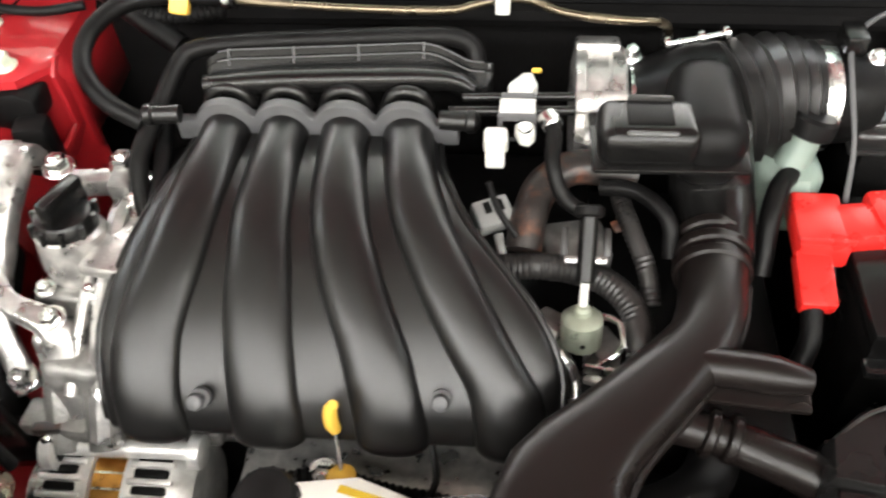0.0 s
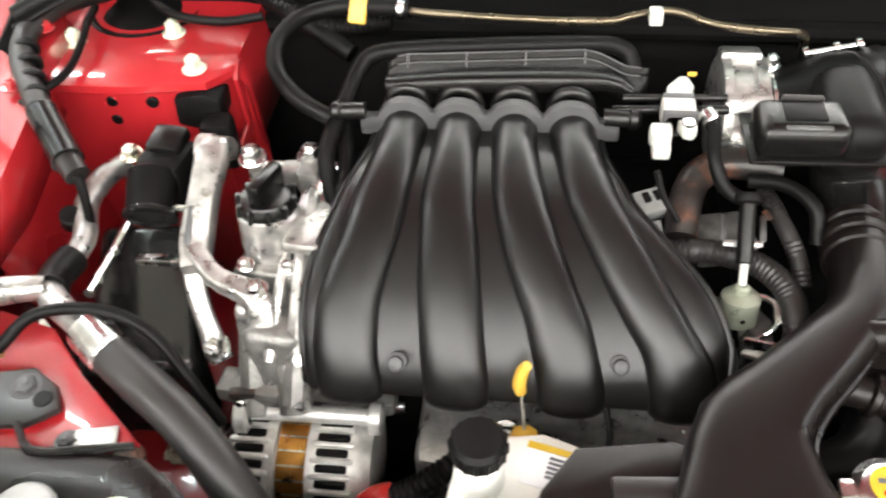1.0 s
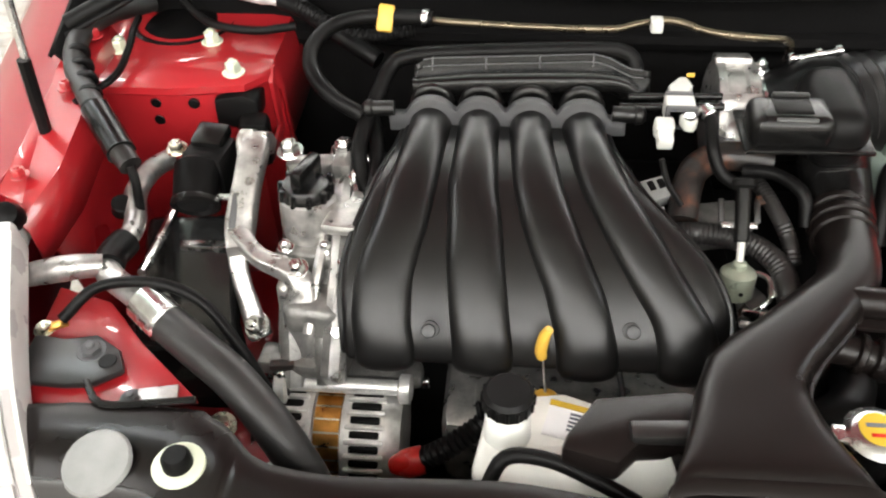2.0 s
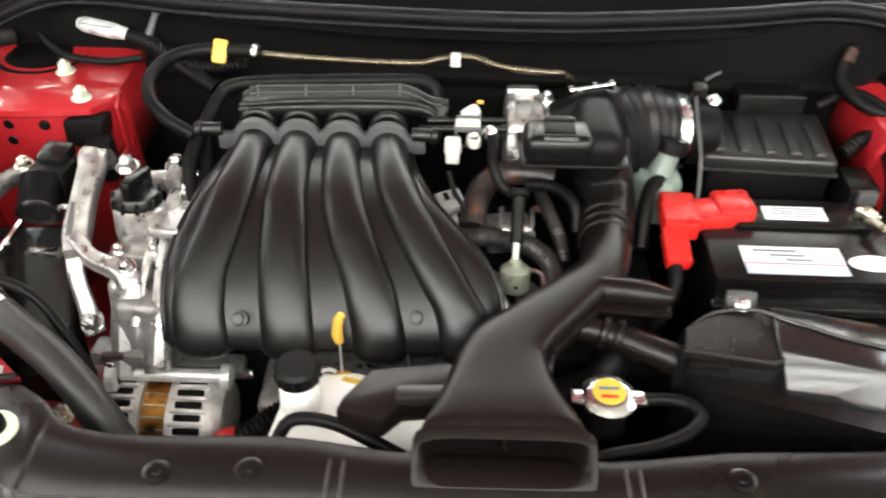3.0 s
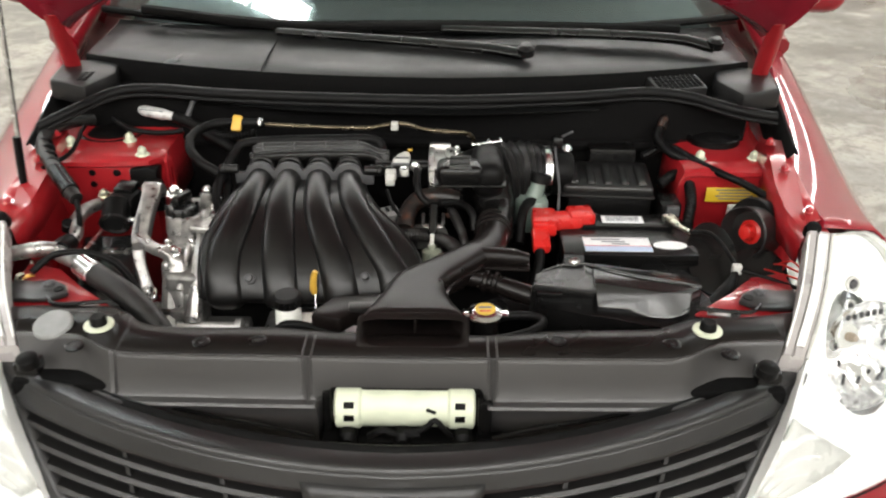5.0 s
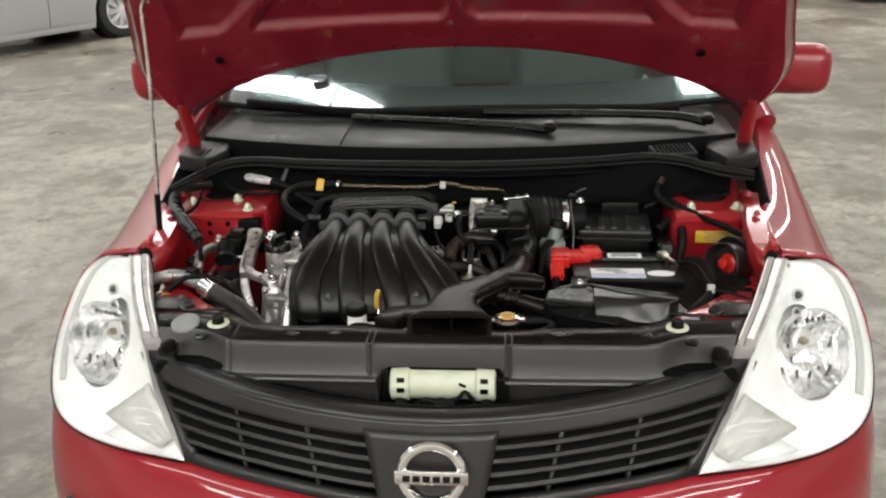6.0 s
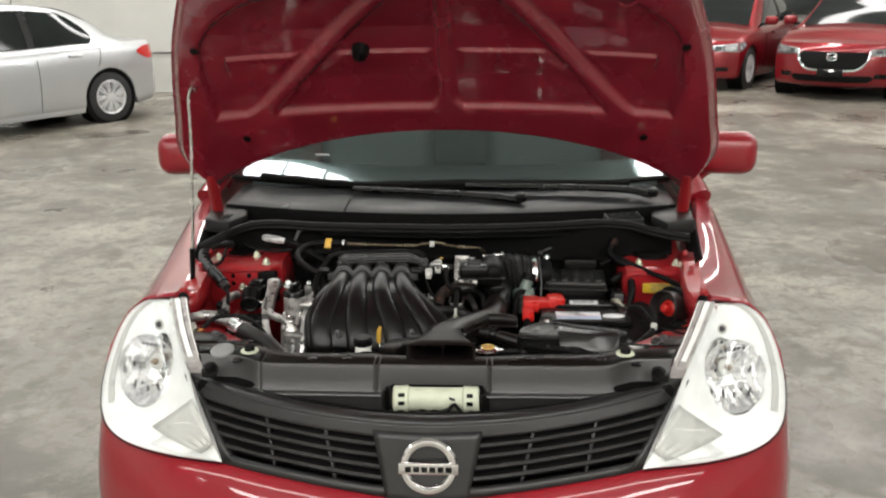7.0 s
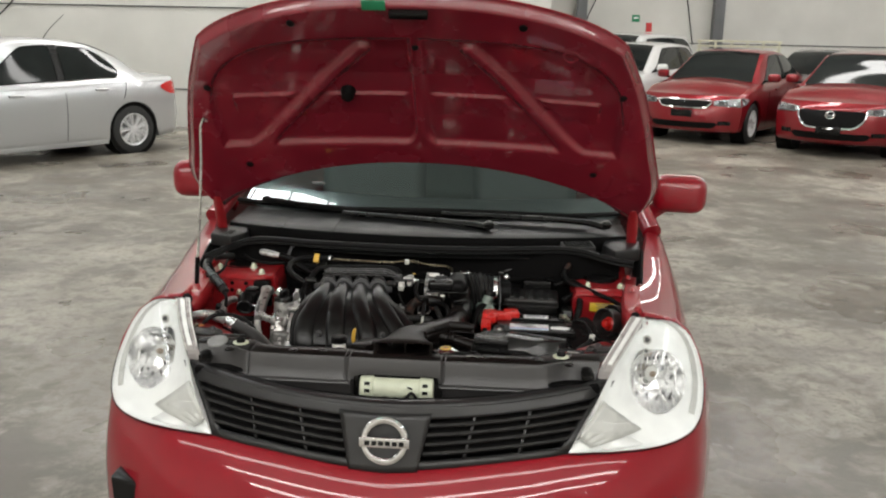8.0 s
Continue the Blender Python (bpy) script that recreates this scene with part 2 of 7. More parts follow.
SCREEN = clear_mat("windscreen_glass", (0.66, 0.82, 0.78), 1.62, 0.02, 0.30)
DARKGLASS = mat("dark_car_glass", (0.012, 0.015, 0.015), 0.05, 0, 0.2, 3, rough_vary=0.02, spec=0.38)
REFLECT = mat("headlamp_reflector", (0.95, 0.95, 0.95), 0.14, 0.85, 0.03, 20, rough_vary=0.03)
# same paint as the body, darkened for the shade under the bonnet
RED_HOOD = mat("red_paint_bonnet_shade", (0.185, 0.010, 0.021), 0.26, 0.0, 0.10, 6, 0.015, 300, coat=1.0, stain=0.12, stain_scale=9, rough_vary=0.04)
LEDGEGREY = mat("grey_lamp_ledge", (0.40, 0.375, 0.365), 0.30, 0.1, 0.08, 20)
HOUSING = mat("headlamp_housing", (0.92, 0.925, 0.90), 0.42, 0.15, 0.06, 20)
LAMPGREY = mat("grey_lamp_section", (0.52, 0.52, 0.49), 0.33, 0, 0.08, 20)
CONCRETE = mat("worn_concrete", (0.275, 0.247, 0.207), 0.38, 0, 0.3, 0.9, 0.35, 160, second=(0.40, 0.362, 0.302), stain=0.65, stain_scale=1.7, rough_vary=0.2)
# broad scuffs and fine speckle over the slab
t_ = CONCRETE.node_tree
b_ = t_.nodes["Principled BSDF"]
src = b_.inputs["Base Color"].links[0].from_socket
co_ = t_.nodes.new("ShaderNodeTexCoord")
for sc_, det_, lo_, hi_, dark_, amt_ in ((0.45, 12.0, 0.46, 0.58, (0.085, 0.075, 0.060), 0.70), (9.0, 8.0, 0.48, 0.62, (0.11, 0.093, 0.072), 0.75), (2.2, 8.0, 0.53, 0.68, (0.42, 0.39, 0.33), 0.65), (1.3, 12.0, 0.50, 0.57, (0.10, 0.086, 0.067), 0.75), (34.0, 6.0, 0.52, 0.66, (0.12, 0.10, 0.08), 0.62), (4.6, 9.0, 0.56, 0.68, (0.42, 0.39, 0.34), 0.45)):
    n_ = t_.nodes.new("ShaderNodeTexNoise")
    sock(n_, "Scale", sc_)
    sock(n_, "Detail", det_)
    sock(n_, "Roughness", 0.62)
    sock(n_, "Distortion", 0.4)
    t_.links.new(co_.outputs["Object"], n_.inputs["Vector"])
    r_ = t_.nodes.new("ShaderNodeMapRange")
    sock(r_, "From Min", lo_)
    sock(r_, "From Max", hi_)
    sock(r_, "To Max", amt_)
    t_.links.new(n_.outputs["Fac"], r_.inputs["Value"])
    x_ = t_.nodes.new("ShaderNodeMix")
    x_.data_type = "RGBA"
    t_.links.new(r_.outputs[0], x_.inputs[0])
    t_.links.new(src, x_.inputs[6])
    x_.inputs[7].default_value = (*dark_, 1)
    src = x_.outputs[2]
t_.links.new(src, b_.inputs["Base Color"])
WALLP = mat("painted_block_wall", (0.60, 0.59, 0.55), 0.7, 0, 0.06, 1.2, 0.25, 60, stain=0.12, stain_scale=0.5)
CEIL = mat("ceiling_sheet", (0.78, 0.80, 0.79), 0.6, 0, 0.06, 1.0)
RED_B = mat("deep_red_paint", (0.22, 0.006, 0.012), 0.30, 0.35, 0.05, 8, coat=1.0, rough_vary=0.01, spec=0.2)
LAMPCLEAR = mat("clear_lamp_unit", (0.55, 0.55, 0.56), 0.22, 0.8, 0.1, 9)
SILVER = mat("silver_paint", (0.50, 0.51, 0.52), 0.32, 0.6, 0.01, 3, coat=1.0, rough_vary=0.01)
WHITECAR = mat("white_paint", (0.74, 0.74, 0.73), 0.3, 0, 0.01, 6, coat=1.0, rough_vary=0.01)
DARKCAR = mat("dark_paint", (0.03, 0.032, 0.035), 0.3, 0.3, 0.1, 6, coat=1.0)
RUBTYRE = mat("tyre_rubber", (0.018, 0.018, 0.018), 0.7, 0, 0.2, 40, 0.3, 200)
ALLOY = mat("alloy_rim", (0.72, 0.72, 0.73), 0.38, 0.55, 0.1, 20)
TAILRED = mat("red_lamp_lens", (0.50, 0.02, 0.02), 0.12, 0, 0.1, 20, coat=1.0)
AMBER = mat("amber_bulb", (0.30, 0.24, 0.18), 0.2, 0, 0.1, 20)
SIGNGREEN = mat("green_sign", (0.02, 0.22, 0.10), 0.5, 0, 0.08, 20)
SIGNRED = mat("red_sign", (0.5, 0.03, 0.03), 0.5, 0, 0.08, 20)
COLUMN = mat("grey_steel_column", (0.16, 0.165, 0.17), 0.5, 0.2, 0.1, 3)
UPLIGHT_GLOW = glow_mat("uplight_bar_glow", (1.0, 0.97, 0.92), 2.5)

# ---- the hall ----
WEST, EAST, SOUTH, NORTH, HIGH = -15.0, 17.0, -13.0, 18.6, 7.2
tagged(part("ground", box((EAST - WEST, NORTH - SOUTH, 0.2), ((EAST + WEST) / 2, (NORTH + SOUTH) / 2, -0.1), 0), CONCRETE, smooth=False), "worn grey concrete hall floor with stains and scuffs", "floor", kind="structure")
tagged(part("ceiling", box((EAST - WEST + 0.6, NORTH - SOUTH + 0.6, 0.15), ((EAST + WEST) / 2, (NORTH + SOUTH) / 2, HIGH + 0.075), 0), CEIL, smooth=False), "pale sheet-metal hall ceiling", "ceiling", kind="structure")


def wall(name, x0, x1, y0, y1):
    w = part(name, box((x1 - x0, y1 - y0, HIGH), ((x0 + x1) / 2, (y0 + y1) / 2, HIGH / 2), 0), WALLP, smooth=False)
    return tagged(w, "pale grey painted hall wall with panel joints", "wall", kind="structure")


wall("wall_north", 1.0 - 0.4, EAST + 0.3, NORTH, NORTH + 0.3)
wall("wall_north_bay", WEST - 0.3, 1.0 - 0.4, 12.5, 12.8)
wall("wall_return", 0.6, 0.9, 12.5, NORTH - 0.002)
wall("wall_west", WEST - 0.3, WEST, SOUTH, 12.498)
wall("wall_east", EAST, EAST + 0.3, SOUTH, NORTH - 0.002)
wall("wall_south", WEST - 0.3, EAST + 0.3, SOUTH - 0.3, SOUTH - 0.002)

# rows of tube lamps under the ceiling
for cx, cy, length, turn, power in STRIPS:
    fit_ = thing("strip_light", "long white ceiling strip light, switched on", "ceiling light", "rows of strip lights", (cx, cy, LAMP_Z))
    fit_.rotation_euler = (0, 0, radians(turn))
    turn_m = Matrix.Translation((cx, cy, 0)) @ Matrix.Rotation(radians(turn), 4, "Z")
    for nm, dims, at in (("housing", (length, 0.46, 0.07), (0, 0, LAMP_Z + 0.06)), ("hanger", (0.03, 0.03, HIGH - LAMP_Z - 0.09), (-length * 0.3, 0, (HIGH + LAMP_Z + 0.09) / 2)), ("hanger", (0.03, 0.03, HIGH - LAMP_Z - 0.09), (length * 0.3, 0, (HIGH + LAMP_Z + 0.09) / 2))):
        bm = box(dims, at, 0.01 if nm == "housing" else 0)
        bm.transform(turn_m)
        part(nm, bm, WHITEPL if nm == "housing" else STEEL, fit_)
    # glowing side bars added so that each fitting also lights the ceiling
    for dy in (-0.26, 0.26):
        bm = box((length, 0.045, 0.045), (0, dy, LAMP_Z + 0.06), 0.01)
        bm.transform(turn_m)
        part("tube", bm, UPLIGHT_GLOW, fit_)
    lamp = bpy.data.lights.new("strip_lamp", "AREA")
    lamp.shape, lamp.size, lamp.size_y, lamp.energy, lamp.color = "RECTANGLE", length - 0.4, 0.44, power, (1.0, 0.985, 0.955)
    lo = new("strip_lamp", lamp)
    lo.location = (cx, cy, LAMP_Z + 0.02)
    lo.rotation_euler = (0, 0, radians(turn))

# unseen roof panels: two long side ones added as fill, small ones for windscreen streaks
SIDE_FILL_GLOW = glow_mat("side_fill_sheet", (0.93, 0.97, 1.0), 11.0)
# dim glowing panel added overhead to tint and lift the windscreen's reflection
SCREEN_FILL_GLOW = glow_mat("screen_fill_sheet", (0.74, 0.95, 0.90), 0.30)
tagged(part("reflection_fill", box((10.0, 5.6, 0.02), (0.4, 4.2, HIGH - 0.03), 0), SCREEN_FILL_GLOW), "unseen dim greenish panel added for the windscreen's reflection", "roof sheet", kind="structure")
STREAKGLOW = glow_mat("clear_skylight_sheet", (0.96, 0.98, 1.0), 26.0)
panes = [(-10.4, 5.2, 0.9, 9.0, 0, SIDE_FILL_GLOW), (11.0, 5.2, 0.9, 9.0, 0, SIDE_FILL_GLOW)]
for k in range(4):
    panes.append((-2.35 - 1.27 * k * 0.72, 3.05 + 0.795 * k * 0.72, 0.30, 1.0, 58, STREAKGLOW))
for k in range(2):
    panes.append((3.85 + 1.0 * k, 4.15 + 0.5 * k, 0.30, 1.0, 118, STREAKGLOW))
for x, y, wide, long_, turn, sheet in panes:
    tagged(part("skylight", box((wide, long_, 0.03), (x, y, HIGH - 0.08), 0.004, (0, 0, turn)), sheet), "bright translucent roof panel out of view", "skylight", "roof skylights", "structure")

# ---- the red car: outer body ----
car = thing("car", "red hatchback with its bonnet propped open", "car", at=(0, 0.6, 0))


def both(build):
    """Builds a part for each side: build(-1) and build(1)."""
    return build(-1), build(1)


def front_y(x, v):
    """The nose's plan line: v 0 at the bumper's top edge, 1 at the grille's top lip."""
    x = abs(x)
    return (1 - v) * 0.46 * x * x + v * (0.05 + 0.585 * x * x)


def grille_low(x):
    return ip(abs(x), (0, 0.10, 0.20, 0.30, 0.451), (0.657, 0.663, 0.671, 0.677, 0.680))


def grille_high(x):
    return ip(abs(x), (0, 0.3, 0.57), (0.803, 0.808, 0.818))


def grille_point(x, v, back=0.0):
    return (x, front_y(x, v) + back, (1 - v) * grille_low(x) + v * grille_high(x))


# grille surround: top band, centre shield, lower band and end pieces
grille = part("grille", grid([[grille_point((0.451 + 0.119 * v) * u / 14, v, 0.052) for u in range(-14, 15)] for v in np.linspace(0, 1, 7)]), RUBBER, car, "black plastic radiator grille with horizontal slats", thick=0.004)


def band(x0, x1, v0, v1, n, back=0.0, lip=0.03):
    rows = []
    for k in range(n + 1):
        t = k / n
        a, b = x0(t), x1(t)
        rows.append([grille_point(a + (b - a) * i / 16, v0 + (v1 - v0) * t, back) for i in range(17)])
    return grid(rows)


def side_edge(v):
    return 0.451 + 0.119 * v


part("upper_band", band(lambda t: -side_edge(0.80 + 0.20 * t), lambda t: side_edge(0.80 + 0.20 * t), 0.80, 1.0, 5), COVER, grille, thick=0.03)
part("top_lip", grid([[(x, front_y(x, 1) + d, grille_high(x) + h) for x in np.linspace(-0.57, 0.57, 33)] for d, h in ((0.0, 0.0), (0.012, 0.006), (0.035, 0.004), (0.05, -0.012))]), COVER, grille, thick=0.003)
part("shield", band(lambda t: -0.084 - 0.030 * t, lambda t: 0.084 + 0.030 * t, -0.02, 0.90, 9, -0.004), COVER, grille, "matt dark grey centre shield of the grille", thick=0.03)
part("lower_band", band(lambda t: -side_edge(0.13 * t), lambda t: side_edge(0.13 * t), 0.0, 0.13, 2), COVER, grille, thick=0.03)


def end_piece(s):
    rows = []
    for v in np.linspace(0.05, 0.86, 6):
        a, b = s * (side_edge(v) - 0.03), s * side_edge(v)
        rows.append([grille_point(a + (b - a) * i / 3, v) for i in range(4)])
    return part("end_piece", grid(rows), COVER, grille, thick=0.03)


both(end_piece)
for s in (-1, 1):
    for k in range(4):
        v = 0.225 + 0.148 * k
        a, b = 0.088 + 0.03 * v, side_edge(v) - 0.02
        rows = []
        for d, h in ((0.002, 0.0055), (-0.003, 0.001), (0.001, -0.005), (0.028, -0.008), (0.032, 0.003)):
            rows.append([(s * x, front_y(x, v) + d + 0.004, grille_point(x, v)[2] + h) for x in np.linspace(a, b, 12)])
        rows.append(rows[0])
        part("slat", grid(rows), LIDPL, grille)
    for bx in (0.19, 0.325):
        rows = [[grille_point(s * (bx + 0.035 * v + w), v, d) for w, d in ((-0.005, 0.014), (-0.003, 0.008), (0.003, 0.008), (0.005, 0.014))] for v in np.linspace(0.08, 0.82, 8)]
        part("upright", grid(rows), COVER, grille, thick=0.004)

# round chrome badge with a plain crossbar
badge_z, badge_y = 0.734, 0.008
q = Vector((0, -1, 0.18)).normalized()
ring = bmesh.new()
rows = []
for k in range(40):
    a = 6.2832 * k / 40
    c = Vector((0.004 + 0.050 * math.cos(a), badge_y - 0.18 * -0.050 * math.sin(a) - 0.004, badge_z + 0.050 * math.sin(a)))
    e = Vector((math.cos(a), 0, math.sin(a)))
    rows.append([c + e * 0.0085 * math.cos(b) + Vector((0, -1, 0)) * 0.007 * math.sin(b) for b in np.linspace(0, 6.2832, 9)[:-1]])
rows.append(rows[0])
badge = part("badge", grid(rows, None, True), CHROME, grille, "round chrome badge with a crossbar")
part("crossbar", box((0.122, 0.010, 0.026), (0.004, badge_y - 0.008, badge_z - 0.002), 0.003), CHROME, badge)
for k in range(6):
    part("badge_mark", box((0.012, 0.004, 0.011), (0.004 + (k - 2.5) * 0.0165, badge_y - 0.0135, badge_z - 0.002), 0.001), PLASTIC, badge)

# bumper cover
xs = np.linspace(-0.880, 0.880, 49)


def bump_edge(x):
    a = abs(x)
    if a <= 0.451:
        return front_y(a, 0), grille_low(a)
    return ip(a, (0.451, 0.572, 0.70, 0.797, 0.84, 0.872), (0.093, 0.135, 0.215, 0.30, 0.40, 0.56)), ip(a, (0.451, 0.572, 0.70, 0.797, 0.84, 0.872), (0.678, 0.672, 0.664, 0.672, 0.705, 0.715))


rows = []
for dz, out in ((-0.0, 0.012), (-0.006, -0.004), (-0.025, -0.026), (-0.06, -0.056), (-0.11, -0.086), (-0.17, -0.104), (-0.24, -0.108), (-0.30, -0.095)):
    row = []
    for x in xs:
        y, z = bump_edge(x)
        k = 0.25 + 0.75 * max(0, 1 - (abs(x) / 0.88) ** 3)
        row.append((x * (1 + 0.030 * min(1, -dz / 0.15) ** 0.7 * (abs(x) / 0.872) ** 3), y + out * k, z + dz * (z - 0.32) / 0.31))
    rows.append(row)
for f in (0.7, 0.35, 0.0):
    row = []
    for x in xs:
        y, z = bump_edge(x)
        row.append((x * 1.01, y - 0.06 + 0.09 * (1 - f), 0.17 + f * 0.13))
    rows.append(row)
bumper = part("bumper", grid(fine(rows, 4, 2)), RED, car, "glossy red front bumper cover", auto=70)
for s in (-1, 1):
    part("fog_lamp_recess", prism([(s * 0.745, 0.53), (s * 0.66, 0.512), (s * 0.645, 0.43), (s * 0.74, 0.44)], 1, 0.125, 0.24, 0.008), PLASTIC, bumper)
part("lower_intake", box((0.9, 0.06, 0.10), (0, -0.075, 0.335), 0.02), PLASTIC, bumper)

# headlamps
HL_IN = ((0.452, 0.093, 0.683), (0.505, 0.14, 0.77), (0.552, 0.22, 0.834), (0.612, 0.33, 0.884), (0.676, 0.48, 0.912))
HL_OUT = ((0.452, 0.093, 0.683), (0.60, 0.145, 0.672), (0.725, 0.215, 0.668), (0.806, 0.305, 0.680), (0.838, 0.40, 0.735), (0.842, 0.495, 0.795), (0.819, 0.540, 0.848), (0.780, 0.548, 0.880), (0.730, 0.518, 0.899), (0.676, 0.48, 0.912))


def along(points, n):
    ps = spline(points, 0.004)
    ds = np.cumsum([0] + [(b - a).length for a, b in zip(ps, ps[1:])])
    return [Vector([np.interp(t * ds[-1], ds, [p[i] for p in ps]) for i in range(3)]) for t in np.linspace(0, 1, n)]


def lamp_sheet(inset, bulge, n=17, m=13, lo=0.0, hi=1.0):
    a, b = along(HL_IN, n), along(HL_OUT, n)
    rows = []
    for p, r in zip(a, b):
        row = []
        for t in np.linspace(lo, hi, m):
            c = p.lerp(r, t)
            w = math.sin(math.pi * t) ** 0.7 * min(1, (r - p).length / 0.12)
            out = Vector((0.42, -0.80, 0.42)).normalized()
            row.append(c + out * (bulge * w - inset * min(1, 4 * t * (1 - t)) ** 0.6 * min(1, (r - p).length / 0.10)))
        rows.append(row)
    return rows


def flip(rows, s):
    return [[(s * p[0], p[1], p[2]) for p in r] for r in rows]


def headlamp(s):
    hl = part("headlamp", grid(flip(lamp_sheet(0.085, 0.0), s)), HOUSING, car, "large clear teardrop headlamp")
    lens = part("lens", grid(flip(fine(lamp_sheet(0.0, 0.03), 2, 2), s)), GLASS, hl, "clear plastic lens")
    lens.visible_shadow = False
    # main reflector with its bulb and facets
    c, d = Vector((s * 0.676, 0.390, 0.766)), Vector((s * 0.34, -1, 0.36)).normalized()
    side = d.cross(Vector((0, 0, 1))).normalized()
    up = side.cross(d).normalized()
    prof = [(0.002, 0.010), (0.001, 0.020), (0.005, 0.032), (0.013, 0.045), (0.024, 0.056), (0.037, 0.067), (0.052, 0.077), (0.066, 0.0855)]
    # bright bezel with a round opening for the bowl
    bez = grid(flip(fine(lamp_sheet(0.030, 0.0), 4, 4), s))
    far = {}
    for v in bez.verts:
        w = v.co - c
        far[v] = w - d * w.dot(d)
    inside = [f for f in bez.faces if all(far[v].length < 0.086 for v in f.verts)]
    bmesh.ops.delete(bez, geom=inside, context="FACES")
    for v in bez.verts:
        if v.link_faces and far[v].length < 0.086:
            v.co += far[v].normalized() * (0.086 - far[v].length)
    part("bezel", bez, HOUSING, hl, "bright plastic bezel")
    # upright flutes step the bowl's mirror
    rows = []
    for q in np.linspace(0, len(prof) - 1, 22):
        h, r = ip(q, range(len(prof)), [p[0] for p in prof]), ip(q, range(len(prof)), [p[1] for p in prof])
        ring = []
        for k in np.linspace(0, 6.2832, 73):
            across = r * math.cos(k)
            step = 0.0045 * ((across / 0.017) % 1.0) * min(1, max(0, (r - 0.03) / 0.02)) * (0.4 if q > 6.5 else 1)
            ring.append(c + d * (h + step) + (side * math.cos(k) + up * math.sin(k)) * r)
        rows.append(ring)
    bowl = part("reflector", grid(rows), REFLECT, hl, "fluted mirror bowl", smooth=False)
    part("bulb", revolve([(0, 0.007), (0.022, 0.008), (0.03, 0.005), (0.032, 0.001)], c + d * 0.004 + up * 0.016 - side * s * 0.012, c + d * 0.06 + up * 0.016 - side * s * 0.012, 14), AMBER, bowl)
    part("bulb_seat", revolve([(0, 0.021), (0.005, 0.020), (0.006, 0.010)], c + d * 0.012 + up * 0.016 - side * s * 0.012, c + d * 0.06 + up * 0.016 - side * s * 0.012, 18), LAMPGREY, bowl)
    for k in range(6):
        f = c + d * 0.058 + up * 0.062 + side * (0.012 * (k - 3.0))
        part("reflector_notch", box((0.006, 0.004, 0.009), tuple(f), 0.001, (0, 12 * (k % 3 - 1), 0)), GREYPL, bowl)
    for x_, z_, h_ in ((-0.030, -0.012, 0.012), (-0.022, -0.040, 0.020), (0.006, -0.046, 0.014), (0.026, -0.036, 0.008), (-0.036, 0.016, 0.010), (0.046, -0.046, 0.030), (0.054, 0.006, 0.012), (-0.052, -0.030, 0.014)):
        f = c + d * 0.045 + up * z_ - side * (s * x_)
        part("facet_edge", box((0.0045, 0.004, h_), tuple(f), 0.001, (0, 300 * x_, 0)), GREYPL, bowl)
    # shelf under the bowl, fluted quarter, position lamp
    part("shelf", grid(flip([r[1:12] for r in lamp_sheet(0.022, 0.004)[2:5]], s)), HOUSING, hl, thick=0.003)
    part("side_panel", grid(flip([[p + Vector((0, -0.004 * (i % 2), 0)) for i, p in enumerate(r[1:9])] for r in fine(lamp_sheet(0.019, 0.004), 2, 1)[3:11]], s)), LAMPGREY, hl, "fluted grey indicator section", thick=0.003)
    for h_, r_ in (((0.668, 0.372, 0.889), 0.0085), ((0.664, 0.356, 0.862), 0.0055)):
        e = Vector((s * h_[0], h_[1], h_[2]))
        part("position_lamp", revolve([(0, r_ * 1.5), (0.004, r_ * 1.45), (0.004, r_), (0.001, r_ * 0.9)], e, e + d, 16), LAMPGREY, hl)
        part("position_bulb", revolve([(0, r_ * 0.95), (0.006, r_ * 0.7), (0.008, r_ * 0.2)], e, e + d, 12), GREYPL, hl)
    # pale ledge of the lamp beside the engine bay
    edge = along(HL_IN, 41)[19:]
    rows = []
    for k, p in enumerate(edge):
        w = 0.033 + 0.005 * k / len(edge)
        rows.append([(s * (p.x - dx), p.y + 0.25 * dx, p.z + dz) for dx, dz in ((0.004, -0.03), (0.003, 0.001), (0.006, 0.004), (w * 0.52, 0.005), (w * 0.55, 0.0015), (w * 0.60, 0.001), (w * 0.64, 0.005), (w * 0.92, 0.004), (w, 0.0), (w + 0.002, -0.03))])
    part("ledge", joined(grid(rows), caps(bmesh.new(), rows[0], rows[-1])), LEDGEGREY, hl, "grey ledge with a white strip")
    strip = []
    for k, p in enumerate(edge[1:-1]):
        w = 0.033 + 0.005 * k / len(edge)
        strip.append([(s * (p.x - dx), p.y + 0.25 * dx, p.z + dz) for dx, dz in ((w * 0.22, 0.003), (w * 0.25, 0.0085), (w * 0.54, 0.0085), (w * 0.58, 0.003))])
    part("ledge_strip", grid(strip), HOUSING, hl)
    part("ledge_edge", hose([(r[7][0], r[7][1], r[7][2] + 0.001) for r in rows[1:-1]], 0.0016, 6, 0.02), HOUSING, hl)
    part("outer_rim", grid(flip(fine(lamp_sheet(0.024, 0.0, lo=0.90, hi=0.955)[8:16], 2, 1), s)), LAMPGREY, hl, thick=0.002)
    rim = along(HL_OUT, 41)[:27]
    part("gasket", hose([(s * (p.x + 0.001), p.y - 0.002, p.z - 0.003) for p in rim[::2]], 0.0017, 6, 0.02), RUBBER, hl)
    part("lens_joint", hose([(s * (p.x - 0.001), p.y - 0.001, p.z + 0.003) for p in edge[::3]], 0.0025, 6, 0.02), LAMPGREY, hl)
    return hl


both(headlamp)


